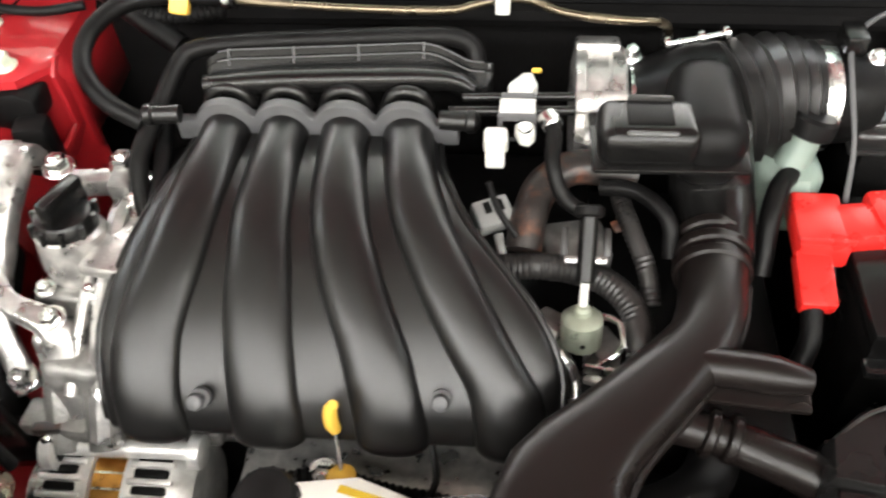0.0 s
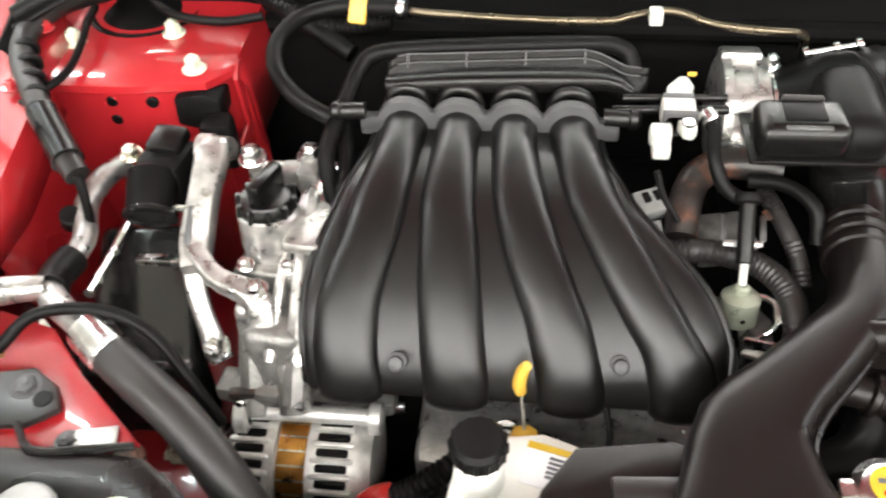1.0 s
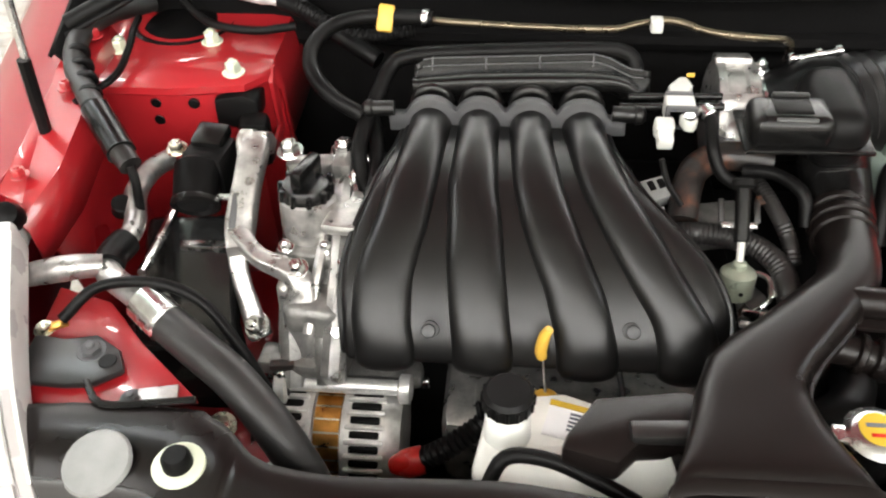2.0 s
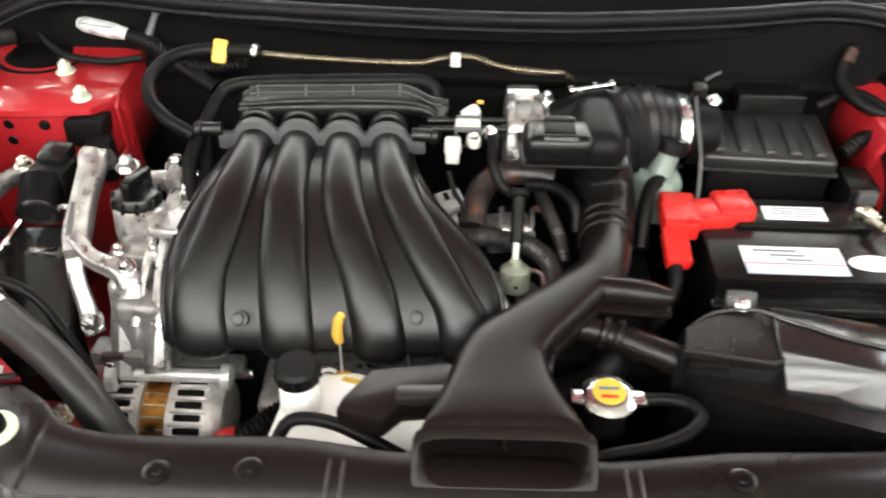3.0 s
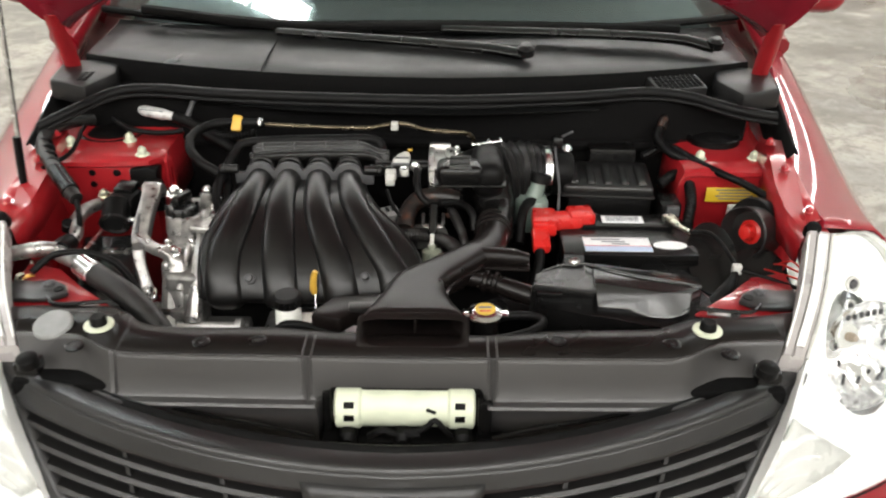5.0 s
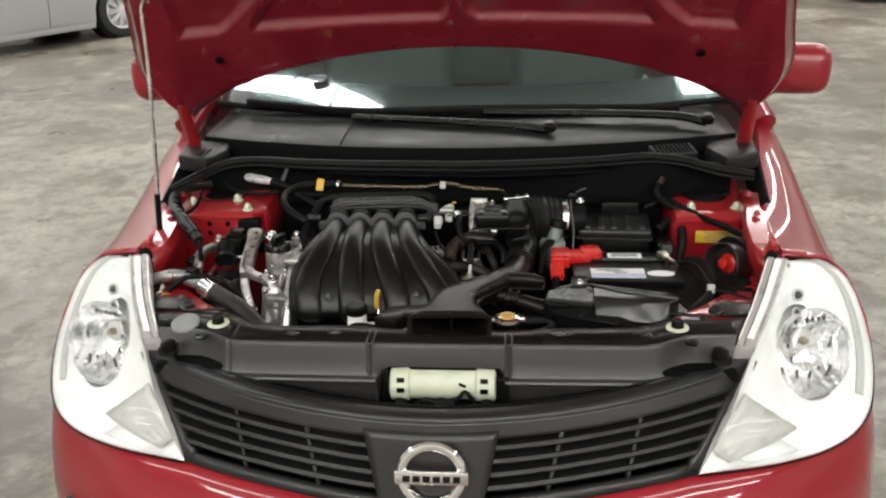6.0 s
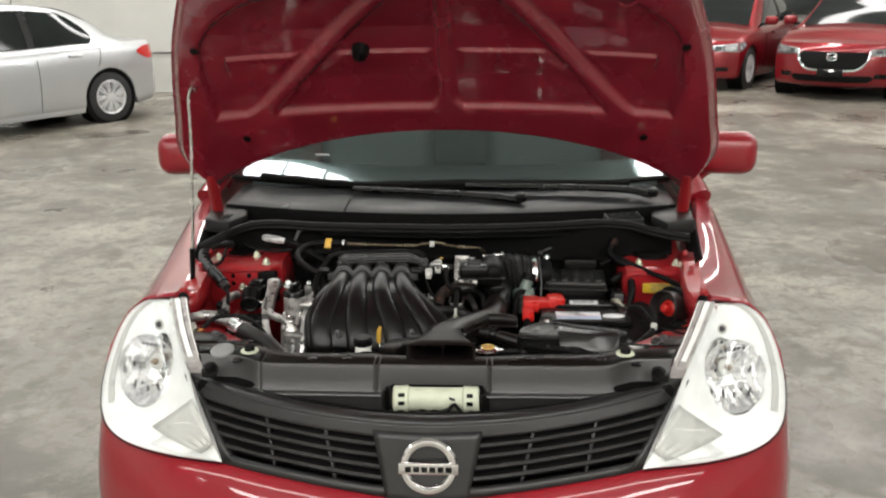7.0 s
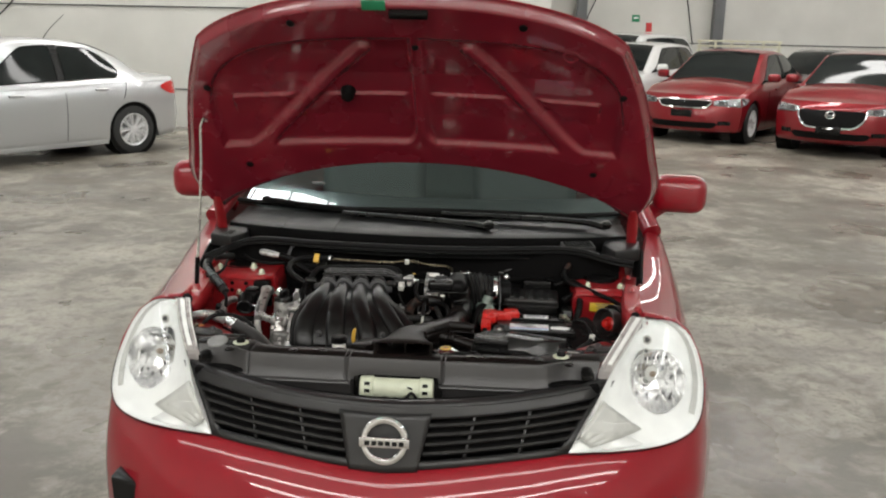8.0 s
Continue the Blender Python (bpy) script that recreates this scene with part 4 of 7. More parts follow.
def cover_fold(x):
    return ip(abs(x), (0, 0.36, 0.385, 0.456, 0.56), (0.205, 0.209, 0.214, 0.252, 0.256))


SEAMS = (-0.385, -0.123, 0.127)
xs_c = sorted({round(k * 0.5775 / 26, 4) for k in range(-26, 27)} | {round(c + d, 4) for c in SEAMS for d in (-0.0055, -0.003, 0.0, 0.003, 0.0055)} | {-0.398, -0.372, 0.366, 0.374, 0.380, 0.388, 0.396})
rows = []
for t in range(14):
    row = []
    for x in xs_c:
        yb, yf = cover_back(x), cover_fold(x)
        e = min(1, max(0, (abs(x) - 0.36) / 0.2))
        if t < 6:
            p = ((yb, 0.845), (yb - 0.003, 0.860), (yb - 0.010, 0.863), (yf + 0.0025, 0.8648), (yf, 0.8643), (yf - 0.0018, 0.8624))[t]
        elif t < 8:
            p = ((yf - 0.0034, 0.8580), (yf - 0.010 - 0.004 * e, 0.836))[t - 6]
        elif -0.106 < x < 0.120:
            p = ((yf - 0.012, 0.824), (yf - 0.008, 0.822), (yf + 0.012, 0.821), (yf + 0.018, 0.815), (yf + 0.02, 0.79), (yf + 0.02, 0.74))[t - 8]
        else:
            p = ((yf - 0.0165 - 0.010 * e, 0.813 + 0.008 * e), (yf - 0.020 - 0.010 * e, 0.8085 + 0.008 * e), (yf - 0.029 - 0.010 * e, 0.8065 + 0.008 * e), (yf - 0.0315 - 0.010 * e, 0.803 + 0.008 * e), (yf - 0.020, 0.796), (yf - 0.008, 0.72))[t - 8]
        groove = max(0.0, 1 - min(abs(x - c) for c in SEAMS) / 0.0045) * (0.003 if t in (3, 4, 5, 6, 7, 8, 9) else 0.0)
        lim = ip(p[0], (0.14, 0.22, 0.33), (0.468, 0.514, 0.574))
        row.append((max(-lim, min(lim, x)), p[0] + groove, p[1] - groove))
    rows.append(row)
# one moulding in two colours: dark top, front face coloured as lit
top_cover = part("radiator_cover", grid(rows[:4]), DUCT, car, "brown-black plastic radiator cover, its front coloured lighter as lit", thick=0.004)
fas = part("fascia", grid(rows[3:]), FASCIA_LIT, top_cover, "grained fascia panels coloured lighter for the front light", thick=0.004, auto=28)
# thin beads added along the fold to draw its highlight line
for lo, hi in ((-0.379, -0.129), (-0.117, 0.121), (0.133, 0.372)):
    part("fold_glint_bead", hose([(x, cover_fold(x) - 0.0004, 0.8638) for x in np.linspace(lo, hi, 14)], 0.0017, 8, 0.02), FASCIA_LIT, fas)
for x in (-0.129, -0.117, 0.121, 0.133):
    part("seam_ridge", hose([(x, cover_fold(x) + 0.05, 0.8640), (x, cover_fold(x), 0.8646), (x, cover_fold(x) - 0.0030, 0.8585), (x, cover_fold(x) - 0.0105, 0.835), (x, cover_fold(x) - 0.0160, 0.815)], 0.0015, 8, 0.01), FASCIA_LIT, fas)
part("support_lip", hose([(-0.46, 0.225, 0.800), (-0.28, 0.186, 0.785), (-0.17, 0.160, 0.783), (-0.11, 0.150, 0.775)], 0.0035, 8, 0.02), PLASTIC, top_cover)
part("support_lip", hose([(0.46, 0.225, 0.800), (0.291, 0.187, 0.785), (0.18, 0.160, 0.783), (0.127, 0.150, 0.775)], 0.0035, 8, 0.02), PLASTIC, top_cover)
for x, y in ((-0.271, 0.237), (-0.195, 0.243), (0.218, 0.249), (0.376, 0.247), (-0.44, 0.225), (0.45, 0.225)):
    c = part("push_clip", revolve([(0, 0.0125), (0.003, 0.0125), (0.004, 0.009), (0.003, 0.0085), (0.003, 0.004), (0.0045, 0.003)], (x, y, 0.8625), (x, y, 0.9), 18), PLASTIC, top_cover)
for x, y in ((-0.424, 0.275), (0.433, 0.28)):
    part("stop_seat", revolve([(0, 0.021), (0.004, 0.0205), (0.005, 0.017)], (x, y, 0.8625), (x, y, 0.9), 24), CREAM, top_cover)
    part("bonnet_stop", revolve([(0, 0.012), (0.010, 0.0115), (0.014, 0.009)], (x, y, 0.866), (x, y, 0.9), 18), RUBBER, top_cover)
part("round_cap", revolve([(0, 0.027), (0.003, 0.028), (0.006, 0.026), (0.007, 0.01)], (-0.487, 0.272, 0.864), (-0.489, 0.264, 0.9), 24), CONNGREY, top_cover, "pale round cap")
for s in (-1, 1):
    hs = part("bonnet_rest", box((0.034, 0.03, 0.022), (s * 0.497, 0.205, 0.846), 0.006), PLASTIC, top_cover)
    part("rest_pad", revolve([(0, 0.015), (0.012, 0.014), (0.016, 0.008)], (s * 0.493, 0.198, 0.853), (s * 0.493, 0.19, 0.9), 16), RUBBER, hs)
    # red mounting plate and grey bracket by the lamp
    pl = part("lamp_mount_plate", prism([(s * 0.435, 0.350), (s * 0.516, 0.336), (s * 0.60, 0.34), (s * 0.61, 0.475), (s * 0.552, 0.458), (s * 0.505, 0.41)], 2, 0.841, 0.847, 0.002), RED_IN, car)
    br = part("grey_bracket", prism([(s * 0.570, 0.402), (s * 0.542, 0.408), (s * 0.516, 0.392), (s * 0.504, 0.370), (s * 0.527, 0.353), (s * 0.552, 0.350), (s * 0.60, 0.352), (s * 0.60, 0.405)], 2, 0.850, 0.859, 0.004), LIDPL, pl)
    part("bracket_hole", rod((s * 0.521, 0.377, 0.8585), (s * 0.521, 0.377, 0.8605), 0.008, 16), RUBBER, br)
    part("mount_bolt", hexbolt((s * 0.540, 0.388, 0.858), (0, 0, 1), 0.009, 0.006), GREYPL, br)
    part("edge_trim", hose([(s * 0.530, 0.352, 0.862), (s * 0.508, 0.329, 0.864), (s * 0.47, 0.332, 0.864), (s * 0.43, 0.338, 0.864)], 0.0032, 8, 0.01), PLASTIC, pl)
    part("pale_tab", box((0.034, 0.020, 0.003), (s * 0.470, 0.350, 0.8495), 0.001, (0, 0, s * -12)), ALU, pl)
    part("mount_bolt", hexbolt((s * 0.492, 0.347, 0.848), (0, 0, 1), 0.007, 0.005), GREYPL, pl)

# bonnet latch behind the grille: pale resin body with rollers
latch = part("bonnet_latch", revolve([(-0.096, 0.026), (-0.093, 0.0315), (-0.062, 0.0325), (-0.058, 0.029), (0.058, 0.029), (0.062, 0.0325), (0.093, 0.0315), (0.096, 0.026)], (0.009, 0.205, 0.786), (0.2, 0.205, 0.786), 28), CREAM, car, "pale resin bonnet latch body with dark rollers")
for x in (-0.066, 0.084):
    for dz in (0.019, 0.002):
        part("latch_slot", box((0.014, 0.004, 0.009), (x, 0.205 - math.sqrt(0.032 ** 2 - dz * dz), 0.786 + dz), 0.001, (-30 if dz > 0.01 else 0, 0, 0)), RUBBER, latch)
part("latch_slot", box((0.014, 0.004, 0.005), (0.045, 0.1785, 0.797), 0.001, (-20, 22, 0)), RUBBER, latch)
for x in (-0.068, 0.006, 0.088):
    part("roller", revolve([(0, 0.010), (0.001, 0.013), (0.02, 0.013), (0.026, 0.006)], (x, 0.185, 0.757), (x, 0.1, 0.757), 16), RUBBER, latch)
part("latch_spring", hose([(0.0, 0.172, 0.765), (0.035, 0.168, 0.775), (0.05, 0.168, 0.79), (0.065, 0.168, 0.772), (0.075, 0.170, 0.76)], 0.004, 6, 0.006), RUBBER, latch)
part("latch_spring", hose([(-0.04, 0.172, 0.758), (-0.02, 0.168, 0.772), (0.0, 0.168, 0.764), (0.03, 0.168, 0.766)], 0.005, 6, 0.006), RUBBER, latch)
part("latch_base", box((0.25, 0.05, 0.018), (0.02, 0.195, 0.740), 0.004), RUBBER, latch)
part("latch_side", box((0.02, 0.05, 0.07), (0.118, 0.205, 0.775), 0.004), PLASTIC, latch)
part("latch_side", box((0.012, 0.05, 0.07), (-0.097, 0.212, 0.785), 0.004), PLASTIC, latch)

# ---- engine ----
engine = thing("engine", "four-cylinder engine with black plastic intake manifold", "engine", at=(-0.17, 0.58, 0.45))
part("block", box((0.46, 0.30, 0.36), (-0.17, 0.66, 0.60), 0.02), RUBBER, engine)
part("head", box((0.27, 0.12, 0.10), (-0.105, 0.475, 0.69), 0.015), ALU, engine, "grey cast cylinder head flank")
PROF = ((0.412, 0.425, 0.44, 0.47, 0.52, 0.58, 0.64, 0.70), (0.745, 0.785, 0.812, 0.85, 0.889, 0.914, 0.925, 0.928))


def man_z(y):
    return ip(y, *PROF)


# the manifold's shell: a side profile, runner lines across it, and the depth of the valleys between the runners
SPINE = [Vector((p.y, p.z)) for p in spline([(0, 0.478, 0.772), (0, 0.460, 0.776), (0, 0.445, 0.786), (0, 0.436, 0.803), (0, 0.455, 0.838), (0, 0.50, 0.877), (0, 0.56, 0.908), (0, 0.62, 0.922), (0, 0.69, 0.926)], 0.006)]
FRONT = min(range(len(SPINE)), key=lambda k: SPINE[k].x)
RUN_Y = (0.440, 0.460, 0.480, 0.503, 0.537, 0.582, 0.652, 0.695)
RUN_X = ((-0.293, -0.297, -0.297, -0.293, -0.284, -0.277, -0.270, -0.268), (-0.201, -0.205, -0.208, -0.211, -0.214, -0.218, -0.218, -0.217),
         (-0.104, -0.111, -0.118, -0.129, -0.143, -0.155, -0.163, -0.165), (-0.012, -0.019, -0.034, -0.050, -0.070, -0.091, -0.107, -0.112))


def man_row(k):
    """Place on the profile, outward normal, the height used for the plan lines, and the valley's depth."""
    p, t = SPINE[k], (SPINE[min(k + 1, len(SPINE) - 1)] - SPINE[max(k - 1, 0)]).normalized()
    y = p.x if k > FRONT else 0.44
    return p, Vector((-t.y, t.x)), y, ip(y, (0.44, 0.50, 0.60, 0.66, 0.69), (0.011, 0.0125, 0.015, 0.020, 0.022))


def man_point(x, k, off):
    p, n, _, _ = man_row(k)
    return (x, p.x + n.x * off, p.y + n.y * off)


def man_edges(y):
    return ip(y, (0.40, 0.455, 0.48, 0.58, 0.65, 0.69), (-0.326, -0.333, -0.336, -0.315, -0.299, -0.294)), ip(y, (0.40, 0.466, 0.49, 0.59, 0.66, 0.69), (0.016, 0.022, 0.014, -0.060, -0.084, -0.088))


rows = []
for k in range(len(SPINE)):
    _, _, y, h = man_row(k)
    xl, xr = man_edges(y)
    rows.append([man_point(xl - 0.003, k, 0.003 - h - 0.045), man_point(xl - 0.003, k, 0.003 - h - 0.010), man_point(xl, k, 0.003 - h - 0.004)] + [man_point(xl + 0.004 + (xr - xl - 0.008) * i / 20, k, 0.003 - h) for i in range(21)] + [man_point(xr, k, 0.003 - h - 0.004), man_point(xr + 0.003, k, 0.003 - h - 0.010), man_point(xr + 0.003, k, 0.003 - h - 0.045)])
manifold = part("intake_manifold", grid(rows), MANPL, engine, "matt black plastic intake manifold with four curved runners", thick=0.003, auto=70)
for line in RUN_X:
    rows = []
    for k in range(len(SPINE)):
        _, _, y, h = man_row(k)
        cx = ip(y, RUN_Y, line)
        w = ip(y, (0.44, 0.50, 0.58, 0.66, 0.69), (0.0285, 0.0275, 0.0245, 0.0218, 0.0225))
        end = min(1.0, (k + 1) / 5)
        row = []
        for i in range(25):
            q = math.sin(math.pi / 2 * (i - 12) / 12)
            row.append(man_point(cx + w * q, k, 0.003 - h - 0.001 + (h + 0.001) * (1 - abs(q) ** ip(y, (0.50, 0.66), (2.5, 2.0))) ** 0.57 * end))
        rows.append(row)
    part("runner", grid(rows), MANPL, manifold, auto=75)
for side in (0, 1):
    sg = 1 if side else -1
    part("edge_flange", hose([man_point(man_edges(man_row(k)[2])[side] + sg * 0.003, k, -man_row(k)[3] - 0.006) for k in range(2, len(SPINE), 4)], 0.0034, 8, 0.01), MANPL, manifold)
# raised moulding letters stay plain bars
for r in range(2):
    for k in range(7 - r):
        y = 0.535 + 0.0085 * k
        part("moulded_mark", box((0.0045, 0.0055, 0.0012), (ip(y, RUN_Y, RUN_X[0]) - 0.009 + 0.0085 * r, y, 0.8985 + 0.42 * (y - 0.535) - 0.9 * max(0, y - 0.565) ** 1.3 - 0.0012 * (1 - r)), 0.0004, (24, 0, -8)), MANPL, manifold)
for x, y, z in ((-0.25, 0.452, 0.836), (-0.066, 0.462, 0.836)):
    part("boss_stud", revolve([(0, 0.0085), (0.006, 0.0080), (0.007, 0.0045), (0.010, 0.0045), (0.0115, 0.0062), (0.015, 0.0070), (0.0185, 0.0058), (0.020, 0.002)], (x, y + 0.004, z - 0.004), (x, y - 0.05, z + 0.045), 16), GREYPL, manifold, "small round grey stud")
for x, y in ((-0.206, 0.468), (-0.113, 0.470)):
    z = man_z(y) + 0.0015
    part("moulded_ring", revolve([(0, 0.009), (0.0015, 0.009), (0.0015, 0.007), (0.0005, 0.0065)], (x, y, z), (x, y - 0.5, z + 0.45), 18), MANPL, manifold)
# scalloped grey flange
top = []
for k in range(81):
    x = -0.312 + 0.245 * k / 80
    z = 0.919
    for cx in (-0.268, -0.217, -0.165, -0.112):
        if abs(x - cx) < 0.0268:
            z = max(z, 0.9145 + math.sqrt(0.0268 ** 2 - (x - cx) ** 2) * 0.88)
    top.append((x, z))
part("flange", prism([(-0.312, 0.899), *top, (-0.067, 0.899)], 1, 0.676, 0.687, 0.0012), GREYPL, manifold, "grey scalloped manifold flange")
for x in (-0.302, -0.078):
    part("flange_bolt", revolve([(0, 0.008), (0.022, 0.008), (0.024, 0.010), (0.03, 0.009), (0.034, 0.004)], (x - 0.004, 0.676, 0.927), (x - 0.004 + (0.03 if x > -0.2 else -0.03), 0.674, 0.927), 14), MANPL, manifold)
for cx in (-0.268, -0.217, -0.165, -0.112):
    part("port_ring", hose([(cx - 0.019, 0.698, 0.920), (cx - 0.013, 0.698, 0.934), (cx, 0.698, 0.939), (cx + 0.013, 0.698, 0.934), (cx + 0.019, 0.698, 0.920)], 0.0055, 10, 0.005), MANPL, manifold)
BAR = [(-0.289, 0.704, 0.937), (-0.22, 0.709, 0.939), (-0.14, 0.713, 0.940), (-0.078, 0.716, 0.938), (-0.058, 0.715, 0.928)]
rail = part("rear_rail", hose(BAR, [0.008, 0.0105, 0.0105, 0.0105, 0.008], 16, 0.006, 0.95, sq=0.7), PLASTIC, engine, "black plenum bar behind the manifold")
rows = []
for x in np.linspace(-0.289, -0.040, 42):
    y0 = 0.7065 + 0.085 * (x + 0.289)
    fall = ip(x, (-0.29, -0.275, -0.105, -0.085, -0.062, -0.040), (0.006, 0.0, 0.0, 0.003, 0.012, 0.014))
    rows.append([(x, y0 + dy - fall * 0.9, z - fall) for dy, z in ((0.004, 0.925), (0.008, 0.934), (0.012, 0.940), (0.0155, 0.9490), (0.0185, 0.9495), (0.0205, 0.9550), (0.0240, 0.9550), (0.032, 0.950), (0.040, 0.942), (0.046, 0.930))])
panel = part("ribbed_panel", grid(rows), PLASTIC, engine, "black stepped cover with thin pale ridges", thick=0.002)
for dy, z in ((0.0160, 0.9496), (0.0212, 0.9556)):
    pts = []
    for x in np.linspace(-0.280, -0.048, 18):
        fall = ip(x, (-0.29, -0.275, -0.105, -0.085, -0.062, -0.040), (0.006, 0.0, 0.0, 0.003, 0.012, 0.014))
        pts.append((x, 0.7065 + 0.085 * (x + 0.289) + dy - fall * 0.9, z - fall))
    part("rib_line", hose(pts, 0.0007, 6, 0.012), GREYPL, panel)
for k in range(4):
    x = -0.270 + 0.0565 * k
    part("thin_rib", box((0.0014, 0.004, 0.014), (x, 0.7065 + 0.085 * (x + 0.289) + 0.0180, 0.9505), 0, (-25, 0, 0)), GREYPL, panel)
part("upper_tube", hose([(-0.325, 0.600, 0.865), (-0.336, 0.622, 0.882), (-0.340, 0.648, 0.902), (-0.330, 0.690, 0.922), (-0.316, 0.726, 0.944), (-0.300, 0.735, 0.952), (-0.26, 0.742, 0.954), (-0.188, 0.748, 0.955), (-0.10, 0.755, 0.955), (-0.072, 0.756, 0.953), (-0.058, 0.752, 0.946), (-0.054, 0.742, 0.934)], 0.0085, 12), RUBBER, engine)

part("chassis_rail", box((0.150, 0.42, 0.10), (-0.535, 0.60, 0.575), 0.012, (0, 0, 0), 3), RED_IN, car, "red painted chassis rail")

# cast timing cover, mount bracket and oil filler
cast = part("timing_cover", box((0.060, 0.15, 0.17), (-0.365, 0.550, 0.740), 0.012, (0, 0, -4), 3), DARKCAST, engine, "dark cast aluminium timing cover with bolts")
part("cast_rib", hose([(-0.352, 0.655, 0.86), (-0.352, 0.60, 0.87), (-0.346, 0.54, 0.855), (-0.345, 0.50, 0.83), (-0.350, 0.455, 0.76)], [0.012, 0.011, 0.010, 0.011, 0.013], 8, 0.012), ALU, cast)
part("cast_rib", hose([(-0.415, 0.62, 0.82), (-0.400, 0.55, 0.815), (-0.395, 0.50, 0.80), (-0.392, 0.455, 0.74)], [0.014, 0.012, 0.013, 0.015], 8, 0.012), DARKCAST, cast)
part("cast_post", box((0.022, 0.030, 0.085), (-0.357, 0.640, 0.850), 0.006, (6, 0, 0), 2), DARKCAST, cast)
part("cast_bridge", box((0.075, 0.020, 0.022), (-0.385, 0.650, 0.868), 0.006, (0, 0, 6), 2), ALU, cast)
part("cast_web", hose([(-0.372, 0.47, 0.80), (-0.366, 0.53, 0.845), (-0.360, 0.60, 0.865)], 0.006, 8), ALU, cast)
part("cast_plate", box((0.035, 0.13, 0.012), (-0.340, 0.60, 0.868), 0.004, (-8, 0, -6), 2), ALU, cast)
FLANGE = ((-0.352, 0.648, 0.880), (-0.340, 0.625, 0.874), (-0.343, 0.588, 0.860), (-0.347, 0.548, 0.842), (-0.347, 0.508, 0.812), (-0.345, 0.480, 0.786), (-0.342, 0.458, 0.758))
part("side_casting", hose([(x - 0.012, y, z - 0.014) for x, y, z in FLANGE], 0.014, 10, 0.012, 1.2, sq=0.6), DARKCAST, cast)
part("cover_flange", hose(FLANGE, 0.0052, 8, 0.01, 1.4, sq=0.6), ALU, cast)
for k, p in enumerate(FLANGE[1:]):
    part("flange_boss", rod((p[0] - 0.003, p[1], p[2] - 0.006), (p[0] - 0.003, p[1] - 0.004, p[2] + 0.005), 0.0085, 16), ALU, cast)
    part("flange_screw", hexbolt((p[0] - 0.003, p[1] - 0.004, p[2] + 0.004), (0, -0.35, 1), 0.0048, 0.006), STEEL, cast)
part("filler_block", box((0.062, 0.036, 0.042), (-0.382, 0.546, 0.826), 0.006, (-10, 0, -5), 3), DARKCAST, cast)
for x in (-0.402, -0.362):
    part("block_screw", hexbolt((x, 0.540, 0.850), (0, -0.2, 1), 0.006, 0.007), STEEL, cast)
part("cast_pillar", box((0.030, 0.034, 0.10), (-0.392, 0.505, 0.785), 0.008, (-12, 0, 4), 3), ALU, cast)
# black block in place of a shaded hollow between the castings
part("recess_shade", box((0.016, 0.030, 0.060), (-0.368, 0.500, 0.790), 0.005, (-12, 0, 4), 2), RUBBER, cast)
part("cast_stain", box((0.026, 0.010, 0.010), (-0.400, 0.458, 0.766), 0.003, (0, 0, 6)), RUST, cast)
part("oil_filler_neck", revolve([(0, 0.018), (0.02, 0.021), (0.045, 0.0275), (0.070, 0.0285), (0.074, 0.029), (0.078, 0.025)], (-0.386, 0.560, 0.812), (-0.383, 0.578, 0.886), 28), ALU, cast)
oil = part("oil_filler_cap", revolve([(0, 0.023), (0.002, 0.0262), (0.010, 0.0262), (0.016, 0.0225), (0.018, 0.01)], (-0.384, 0.577, 0.886), (-0.382, 0.583, 0.95), 24), PLASTIC, engine, "black oil filler cap with a grip bar")
part("grip_bar", box((0.013, 0.047, 0.022), (-0.3825, 0.583, 0.912), 0.004, (-6, 0, -15), 2), PLASTIC, oil)
for k in range(10):
    a = 6.2832 * k / 10
    part("grip_nub", rod((-0.384 + 0.0258 * math.cos(a), 0.577 + 0.0258 * math.sin(a), 0.890), (-0.383 + 0.0258 * math.cos(a), 0.579 + 0.0258 * math.sin(a), 0.902), 0.003, 8), PLASTIC, oil)
mount = part("mount_bracket", hose([(-0.446, 0.656, 0.888), (-0.447, 0.641, 0.905), (-0.450, 0.598, 0.884), (-0.453, 0.560, 0.856), (-0.448, 0.535, 0.846)], [0.013, 0.0145, 0.0135, 0.0150, 0.0135], 16, 0.008, 0.75, sq=0.35), ALU, engine, "bright cast engine mount bracket")
part("bracket_leg", hose([(-0.458, 0.560, 0.850), (-0.452, 0.530, 0.820), (-0.440, 0.508, 0.785), (-0.434, 0.500, 0.762)], [0.011, 0.0095, 0.0100, 0.012], 14, 0.008, 0.8, sq=0.4), ALU, mount)
part("bracket_arm", hose([(-0.452, 0.550, 0.856), (-0.425, 0.522, 0.852), (-0.398, 0.512, 0.848), (-0.384, 0.506, 0.838), (-0.382, 0.492, 0.80), (-0.384, 0.480, 0.765)], [0.010, 0.009, 0.011, 0.015, 0.017, 0.018], 14, 0.008, 0.8, sq=0.4), ALU, mount)
part("bracket_slot", box((0.008, 0.040, 0.006), (-0.458, 0.567, 0.872), 0.003, (32, 0, 0)), GREYPL, mount)
part("bracket_ear", rod((-0.470, 0.650, 0.893), (-0.452, 0.650, 0.893), 0.017, 18), ALU, mount)
part("foot_plate", box((0.062, 0.030, 0.020), (-0.395, 0.470, 0.760), 0.005, (0, 0, -5)), DARKCAST, mount)
